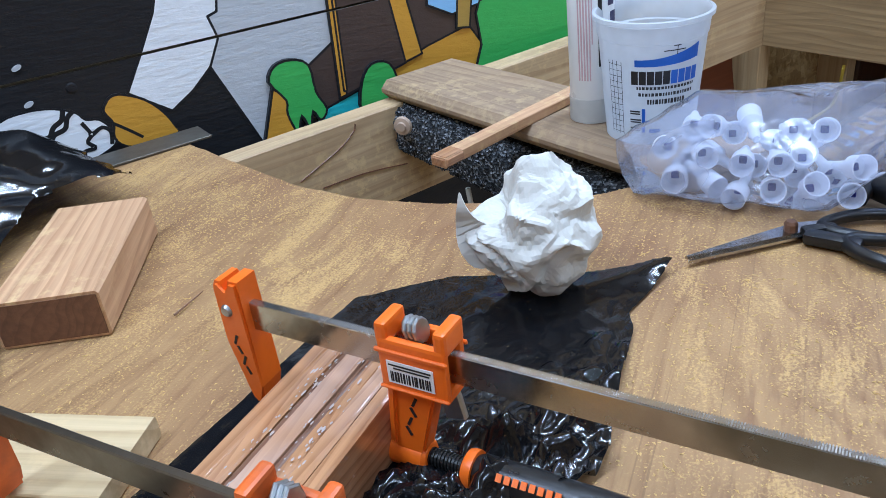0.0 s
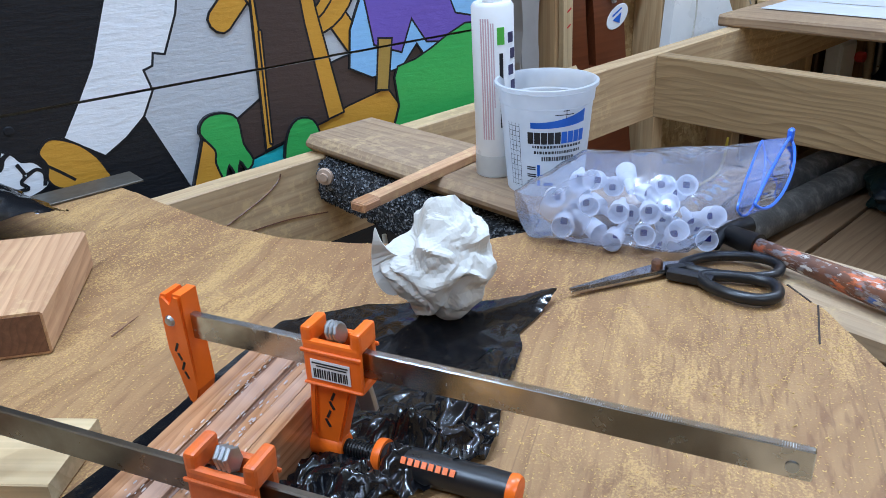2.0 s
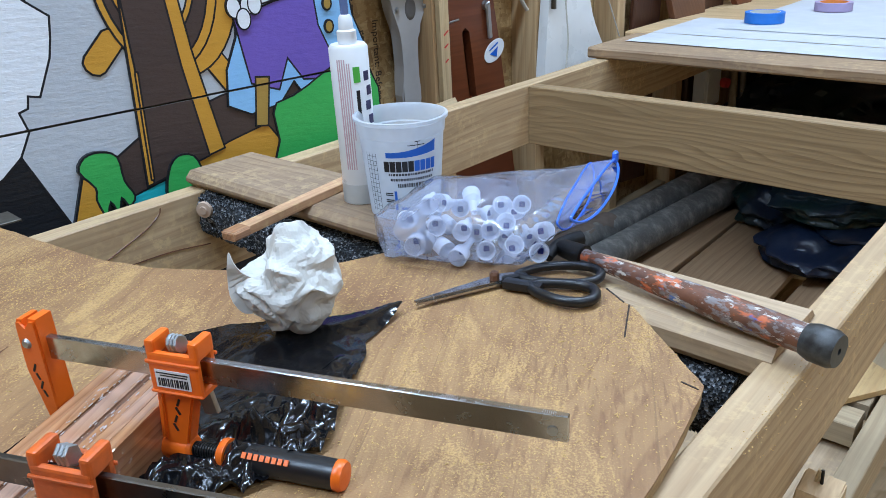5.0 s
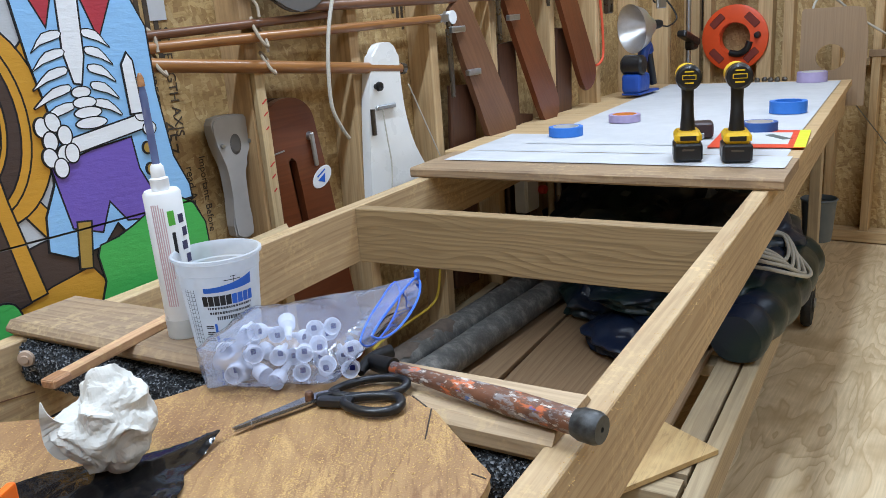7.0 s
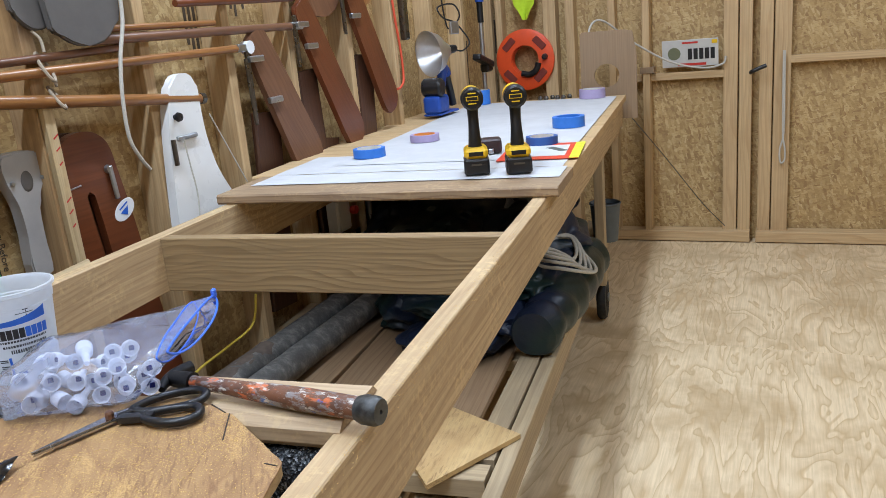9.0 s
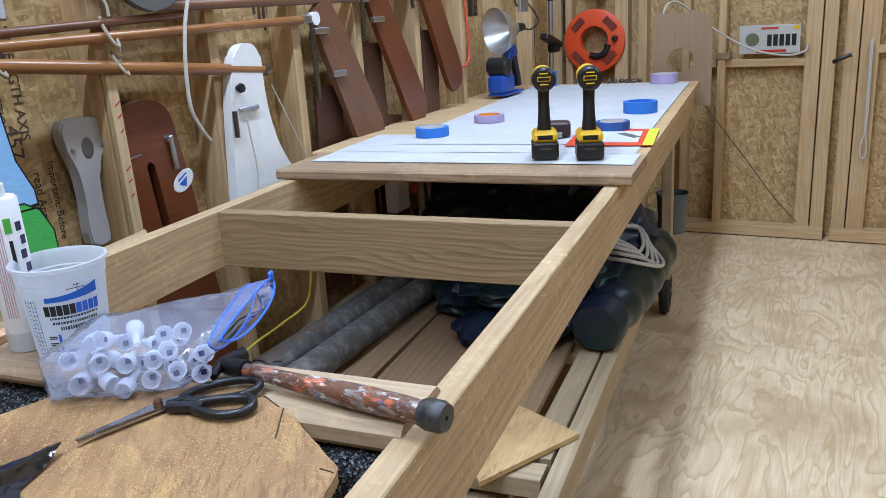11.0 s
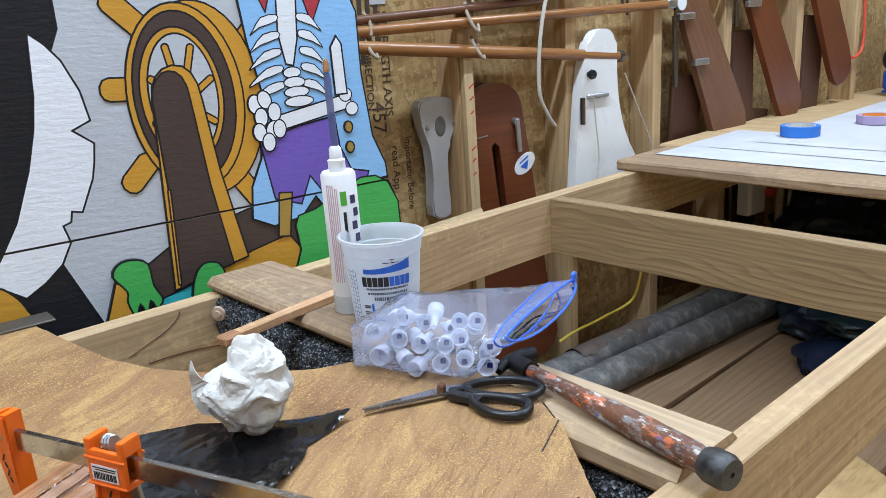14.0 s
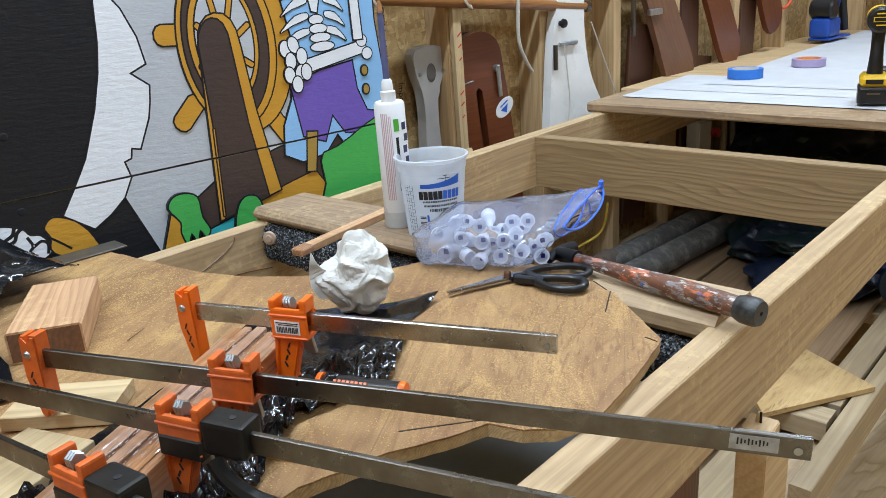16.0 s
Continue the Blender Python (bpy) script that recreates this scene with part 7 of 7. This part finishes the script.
def small_plate():
    t = thing("metal_plate", pose(5.072, 0.522, 1.078, 0, -10, 0) @ pose(0, 0, 0, 0, 0, -90), "pressed metal plate with plain bars, on a door rail", "plate")
    part("sheet", box(0.30, 0.002, 0.150, (0, 0, 0), 0.001), plain("plate_white", (0.62, 0.62, 0.60), 0.4, 0.2, 0.2, 20), t)
    for i in range(5):
        part("dark_bar", box(0.022, 0.002, 0.060, (0.0 + 0.030 * i, -0.002, -0.005)), M_INK, t)
    part("red_bar", box(0.15, 0.001, 0.014, (0.01, -0.002, -0.062)), M_INKRED, t)
    part("red_bar", box(0.085, 0.001, 0.010, (0.0, -0.002, 0.058)), M_INKRED, t)
    part("emblem", lathe([(0, 0.001), (0.034, 0.001), (0.035, 0)], 20, m=pose(-0.085, -0.001, 0.0, 90, 0, 0)), plain("emblem_green", (0.16, 0.17, 0.10), 0.6), t)
    part("month_patch", box(0.030, 0.001, 0.020, (0.13, -0.002, 0.058)), M_YELLOW, t)


small_plate()
tagged(part("wood_chip_block", box(0.06, 0.08, 0.035, (5.085, 0.755, 0.998), 0.002), M_TEMPLATE), "small dark wooden block on the door rail", "wood block")
_h = tagged(part("door_bar", hose([(5.045, 0.205, 0.955), (5.03, 0.19, 0.965), (5.03, 0.14, 0.985), (5.03, 0.125, 0.99)], 0.011, 10), M_BLACK, None, "", True), "black door handle across the gap", "handle")
_h.parent = bpy.data.objects["wall_east"]
for _k in ("label", "category"):
    del _h[_k]
tagged(part("door_rope", hose([(5.07, 0.035, 1.06), (5.07, 0.033, 0.85), (5.068, 0.032, 0.62), (5.066, 0.05, 0.53), (5.064, 0.045, 0.46), (5.064, 0.025, 0.47), (5.066, 0.024, 0.53), (5.068, 0.036, 0.62), (5.07, 0.040, 0.85), (5.07, 0.042, 1.06)], 0.005, 8), M_ROPE, None, "", True), "white rope with a knotted loop hung on the door", "rope")
tagged(part("wall_cord", hose([(4.66, 0.995, 0.97), (4.68, 1.0, 1.15), (4.72, 0.995, 1.27), (4.80, 0.94, 1.29), (4.92, 0.80, 1.16), (5.02, 0.62, 1.04), (5.06, 0.45, 0.995), (5.075, 0.35, 1.01), (5.08, 0.335, 1.05)], 0.0055, 8), M_ROPE, None, "", True), "white cord looped from the end board to the door", "cord")
tagged(part("bungee_wire", hose([(4.70, 0.80, 0.80), (4.85, 0.62, 0.52), (4.98, 0.45, 0.25), (5.04, 0.33, 0.10)], 0.0028, 6), M_STEEL_OLD, None, "", True), "thin wire stay from bench to door foot", "wire")


# ---- things on the far deck ----
DECK = 0.9198


def drill(u, v, turn):
    t = thing("cordless_drill", on_bench(u, v, DECK, turn), "yellow and black cordless drill standing on its battery", "drill", "cordless drills")
    part("battery", box(0.105, 0.072, 0.046, (0.0, 0, 0.023), 0.006), M_BLACK, t, "black battery")
    part("battery_top", box(0.100, 0.068, 0.030, (0.0, 0, 0.060), 0.009), M_YELLOW, t, "yellow foot")
    part("grip", hose([(0.0, 0, 0.072), (0.0, 0, 0.11), (0.006, 0, 0.15), (0.008, 0, 0.185)], 0.0180, 14, taper=lambda s: 1.15 - 0.3 * math.sin(s * 2.4)), M_BLACK, t, "black rubber grip", True)
    b = part("motor_case", lathe([(0, -0.048), (0.024, -0.047), (0.030, -0.040), (0.0315, 0.0), (0.030, 0.07), (0.024, 0.095), (0, 0.095)], 24, m=pose(0, 0, 0.212, 0, 90, 0)), M_YELLOW, t, "yellow motor case", True)
    part("rear_cap", lathe([(0, -0.054), (0.025, -0.053), (0.0315, -0.046), (0.0325, -0.015), (0, -0.012)], 24, m=pose(0, 0, 0.212, 0, 90, 0)), M_BLACK, b, "black rear cap", True)
    part("maker_plate", box(0.002, 0.034, 0.012, (-0.0545, 0, 0.214)), M_YELLOW, b)
    part("maker_bar", box(0.002, 0.030, 0.008, (-0.0555, 0, 0.214)), M_BLACK, b)
    for z in (0.228, 0.200):
        part("vent", box(0.002, 0.022, 0.003, (-0.0545, 0, z)), M_YELLOW, b)
    part("chuck", lathe([(0, 0), (0.020, 0), (0.022, 0.02), (0.016, 0.05), (0, 0.052)], 18, m=pose(0.095, 0, 0.212, 0, 90, 0)), M_BLACK_IRON, t, "", True)
    part("battery_print", box(0.001, 0.030, 0.005, (-0.0535, 0, 0.030)), M_DULL, t)
    part("foot_panel", box(0.001, 0.040, 0.012, (-0.0507, 0, 0.060)), M_BLACK, t, "black foot panel")


drill(1.290, 0.205, 16)
drill(1.292, 0.083, 15)


def tape_roll(u, v, r, h, mat, core, label):
    t = thing("tape_roll", on_bench(u, v, DECK, 20), label, "tape", "tape rolls")
    part("tape", lathe([(r * 0.76, 0.0), (r, 0.0), (r, h), (r * 0.76, h), (r * 0.76, 0)], 36), mat, t, "", True)
    part("core", lathe([(r * 0.72, -0.0), (r * 0.755, -0.0), (r * 0.755, h + 0.0005), (r * 0.72, h + 0.0005), (r * 0.72, 0)], 36), core, t, "", True)


tape_roll(1.655, 0.683, 0.056, 0.030, M_TAPE, M_CORE, "roll of blue masking tape on white paper")
tape_roll(1.985, 0.587, 0.056, 0.026, M_TAPE2, M_CORE2, "roll of lilac tape with an orange core")
tape_roll(1.775, 0.100, 0.054, 0.028, plain("dark_blue_tape", (0.02, 0.09, 0.32), 0.55), M_CORE, "roll of dark blue masking tape")
tape_roll(2.205, 0.070, 0.062, 0.040, M_TAPE, M_TAPE, "wide roll of bright blue masking tape")
tape_roll(3.285, 0.100, 0.066, 0.045, M_TAPE2, M_CORE, "wide roll of lilac tape at the bench end")
tape_roll(3.28, 0.676, 0.040, 0.075, M_TAPE, M_CORE, "tall roll of blue tape near the bench end")
tm = thing("tape_measure", on_bench(1.640, 0.246, DECK, 15), "dark red and black tape measure", "tape measure")
part("case", box(0.075, 0.072, 0.048, (0, 0, 0.024), 0.014, seg=3), plain("dark_case", (0.035, 0.018, 0.020), 0.45), tm)
part("hook", box(0.012, 0.016, 0.016, (-0.042, 0, 0.010), 0.001), M_ZINC, tm)
mg = thing("printed_card", on_bench(1.620, 0.072, DECK, 3), "red-bordered printed card with a yellow edge", "card")
part("card", box(0.31, 0.25, 0.0016, (0, 0, 0.0008)), plain("red_print", (0.75, 0.07, 0.03), 0.4, 0, 0.1, 20, 0), mg)
part("picture", box(0.21, 0.17, 0.0006, (0.0, 0.005, 0.0020)), plain("pale_print", (0.70, 0.72, 0.72), 0.4, 0, 0.3, 10, 0), mg)
part("dark_print", box(0.10, 0.028, 0.0006, (0.02, -0.045, 0.0027), turn=pose(0, 0, 0, 0, 0, 35)), plain("grey_print", (0.10, 0.12, 0.11), 0.5), mg)
part("yellow_edge", box(0.31, 0.030, 0.0006, (0, -0.112, 0.0020)), plain("lime_print", (0.75, 0.78, 0.05), 0.4), mg)
bits = thing("small_hardware", on_bench(3.33, 0.30, DECK, 0), "small heap of metal fittings at the bench end", "fittings")
for i in range(6):
    part("fitting", lathe([(0, 0), (0.012, 0), (0.014, 0.01), (0.008, 0.02), (0, 0.02)], 8, m=pose(0.014 * math.cos(i * 2.1), 0.03 * (i - 2.5), 0, 0, 0, 0)), M_STEEL_OLD, bits)


# ---- under the bench ----
def tube(a, b, r, label, torn):
    a, b = Vector(a), Vector(b)
    d = b - a
    L = d.length
    bm = bmesh.new()
    n, seg = 60, 24
    rings = []
    for i in range(n + 1):
        x = L * i / n
        ring = []
        for k in range(seg):
            an = 2 * math.pi * k / seg
            rr = r * (1 + 0.05 * noise.noise(Vector((x * 9, math.cos(an) * 1.4, math.sin(an) * 1.4 + L))) + (0.016 if (i + (k // 3)) % 11 == 0 else 0))
            if torn and 0.38 < i / n < 0.50 and math.sin(an) > 0.1:
                rr *= 1.10 + 0.05 * noise.noise(Vector((i * 1.0, k * 1.0, 3)))
            ring.append(bm.verts.new((x, rr * math.cos(an), rr * math.sin(an))))
        rings.append(ring)
    for p, q in zip(rings, rings[1:]):
        for k in range(seg):
            j = (k + 1) % seg
            bm.faces.new((p[k], p[j], q[j], q[k]))
    bm.faces.new(rings[0][::-1]), bm.faces.new(rings[-1])
    ob = part("wrapped_tube", bm, M_TUBE, None, "", True)
    ob.matrix_basis = BENCH @ Matrix.Translation(a) @ d.to_track_quat("X", "Z").to_matrix().to_4x4()
    if torn:
        bm = bmesh.new()
        rows = []
        for i in range(15):
            x = L * (0.33 + 0.015 * i)
            lo, hi = 0.5 + 0.35 * noise.noise(Vector((i * 0.8, 1, 2))), 2.3 + 0.5 * noise.noise(Vector((i * 0.7, 5, 2)))
            rows.append([bm.verts.new((x, (r * 1.10 + 0.004 * noise.noise(Vector((i, k, 7)))) * math.cos(lo + (hi - lo) * k / 9), (r * 1.10 + 0.006 * abs(noise.noise(Vector((i * 0.9, k, 3))))) * math.sin(lo + (hi - lo) * k / 9))) for k in range(10)])
        for p, q in zip(rows, rows[1:]):
            for k in range(9):
                bm.faces.new((p[k], p[k + 1], q[k + 1], q[k]))
        part("torn_sleeve", bm, plain("torn_brown_sleeve", (0.16, 0.12, 0.095), 0.8, 0, 0.6, 30, 0.5, dirt=(0.05, 0.045, 0.04)), ob, "torn brown sleeve", True)
    part("taped_end", lathe([(0, -0.004), (r * 0.9, -0.004), (r * 1.06, 0.0), (r * 1.06, 0.05), (r * 1.0, 0.052)], 24, m=pose(0, 0, 0, 0, 90, 0)), plain("grey_tape", (0.30, 0.29, 0.27), 0.6, 0, 0.4, 40, 0.3) if torn else bpy.data.materials["grey_tape"], ob, "grey taped end", True)
    return tagged(ob, label, "tube", "wrapped tubes")


tube((0.40, 0.968, 0.364), (1.86, 0.862, 0.364), 0.046, "grimy wrapped tube with a torn sleeve, below the bench", True)
tube((0.40, 0.866, 0.362), (1.86, 0.744, 0.362), 0.046, "grimy wrapped tube lying below the bench", False)
tagged(placed(part("tube_plug", lathe([(0, 0), (0.04, 0.0), (0.042, 0.02), (0.02, 0.035), (0, 0.036)], 16), M_TISSUE, None, "", True), on_bench(0.385, 0.968, 0.364) @ pose(0, 0, 0, 0, -90, 0)), "pale rag stuffed in the tube end", "rag")


def tarp():
    """A slumped pile of folded tarpaulin: heaps with sharp folds, and a rolled edge over the lower rail."""
    t = thing("tarpaulin_pile", BENCH, "pile of folded dark blue and green tarpaulin", "tarpaulin")
    # folds at u 2.25 and 2.75 are added to darken under the deck
    for i, (cu, cv, cz, ru, rv, rz, f) in enumerate(((1.74, 0.27, 0.40, 0.40, 0.31, 0.110, 3.0), (1.98, 0.20, 0.50, 0.28, 0.24, 0.17, 2.4), (1.52, 0.38, 0.47, 0.20, 0.19, 0.06, 4.0), (1.72, 0.10, 0.48, 0.26, 0.14, 0.08, 3.5), (2.25, 0.62, 0.50, 0.50, 0.36, 0.22, 2.2), (2.75, 0.50, 0.52, 0.42, 0.40, 0.26, 2.6), (1.48, 0.36, 0.350, 0.27, 0.19, 0.075, 3.2), (1.72, 0.56, 0.37, 0.24, 0.17, 0.085, 3.0))):
        bm = bmesh.new()
        bmesh.ops.create_icosphere(bm, subdivisions=5, radius=1.0)
        for v in bm.verts:
            d = v.co.normalized()
            p = Vector((d.x * ru, d.y * rv, d.z * rz))
            fold = abs(noise.noise(Vector((p.x * 7 + p.y * 3, p.y * 9, i * 3.7)))) * 2 + abs(noise.noise(Vector((p.x * 19, p.y * 15, p.z * 22 + i))))
            lay = math.sin(d.z * 9 + 2.5 * noise.noise(d * 2.0 + Vector((i, 0, 0))))
            r = 1.0 + 0.10 * noise.noise(d * f) - 0.10 * fold + 0.045 * lay
            v.co = Vector((cu, cv, cz)) + p * r
            v.co.z = max(v.co.z, 0.323)
        part("tarpaulin_fold", bm, M_TARP, t, "", True)
    line = [(1.30, 0.07, 0.420), (1.45, 0.04, 0.432), (1.65, 0.01, 0.44), (1.85, 0.0, 0.445), (2.02, -0.005, 0.45)]
    bm = bmesh.new()
    pts = curve_through(line, 16, False)
    rings = []
    for i, p in enumerate(pts):
        s = i / (len(pts) - 1)
        rip = 0.010 * abs(math.sin(s * 19 + 1.5 * noise.noise(Vector((s * 4, 1, 2)))))
        ring = []
        for k in range(28):
            a = 2 * math.pi * k / 28
            rr = 0.066 + rip + 0.008 * noise.noise(Vector((s * 9, math.cos(a), math.sin(a)))) + 0.010 * s
            lean = 0.02 * math.sin(a) * math.sin(s * 19)
            ring.append(bm.verts.new((p.x + lean, p.y + rr * math.cos(a), max(0.343, p.z + rr * math.sin(a)))))
        rings.append(ring)
    for a, b in zip(rings, rings[1:]):
        for k in range(28):
            j = (k + 1) % 28
            bm.faces.new((a[k], a[j], b[j], b[k]))
    bm.faces.new(rings[0][::-1])
    inner = [bm.verts.new(Vector(pts[-1]) + (v.co - Vector(pts[-1])) * 0.78 - Vector((0.012, 0, 0))) for v in rings[-1]]
    deep = [bm.verts.new(v.co - Vector((0.16, 0, 0))) for v in inner]
    for x, y in ((rings[-1], inner), (inner, deep)):
        for k in range(28):
            j = (k + 1) % 28
            bm.faces.new((x[k], x[j], y[j], y[k]))
    bm.faces.new(deep)
    part("rolled_edge", bm, M_TARP, t, "dark blue rolled edge", True)


tarp()


def coil():
    bm = bmesh.new()
    for k in range(5):
        r = 0.13 - 0.010 * k
        hose([(1.67 + 0.015 * k + 1.1 * r * math.cos(a) + 0.02 * math.sin(3 * a + k), 0.022 + 0.010 * k + 0.75 * r * math.sin(a), 0.556 + 0.009 * k + 0.010 * math.sin(a * 2 + k) - 0.12 * max(0.0, -math.sin(a)) ** 2 * 0.5) for a in (i * math.pi / 5 for i in range(10))], 0.0062, 8, 5, bm, closed=True)
    tagged(placed(part("rope_coil", bm, M_ROPE, None, "", True), BENCH), "coil of white rope lying on the tarpaulin", "rope")


coil()
tri = prism([(0.815, 0.018), (0.935, 0.228), (0.64, 0.238), (0.56, 0.18)], 0.012)
bmesh.ops.transform(tri, matrix=Matrix(((1, 0, 0, 0), (0, 0, 1, 0), (0, 1, 0, 0), (0, 0, 0, 1))), verts=tri.verts)
tagged(placed(part("plywood_triangle", tri, M_OFFCUT), BENCH @ pose(0, 0, 0.342)), "triangular plywood offcut lying on the lower rail", "plywood")
M_TUBGREY = plain("blue_grey_plastic", (0.10, 0.115, 0.12), 0.5, 0, 0.3, 20, 0.1)
bk = thing("grey_bucket", on_bench(2.72, -0.005, 0.32), "grey plastic bucket on the lower frame", "bucket")
part("pail", lathe([(0, 0.0), (0.055, 0.0), (0.068, 0.17), (0.073, 0.175), (0.069, 0.18), (0.064, 0.17), (0.052, 0.006), (0, 0.006)], 32), M_TUBGREY, bk, "", True)
part("contents", lathe([(0, 0.165), (0.063, 0.16)], 16), M_BLACK, bk)
tagged(part("storage_tub", box(0.46, 0.34, 0.36, (0.84, 0.86, 0.46), 0.02, seg=2), plain("grey_tub", (0.16, 0.18, 0.185), 0.5)), "dark grey storage tub under the plywood", "tub")
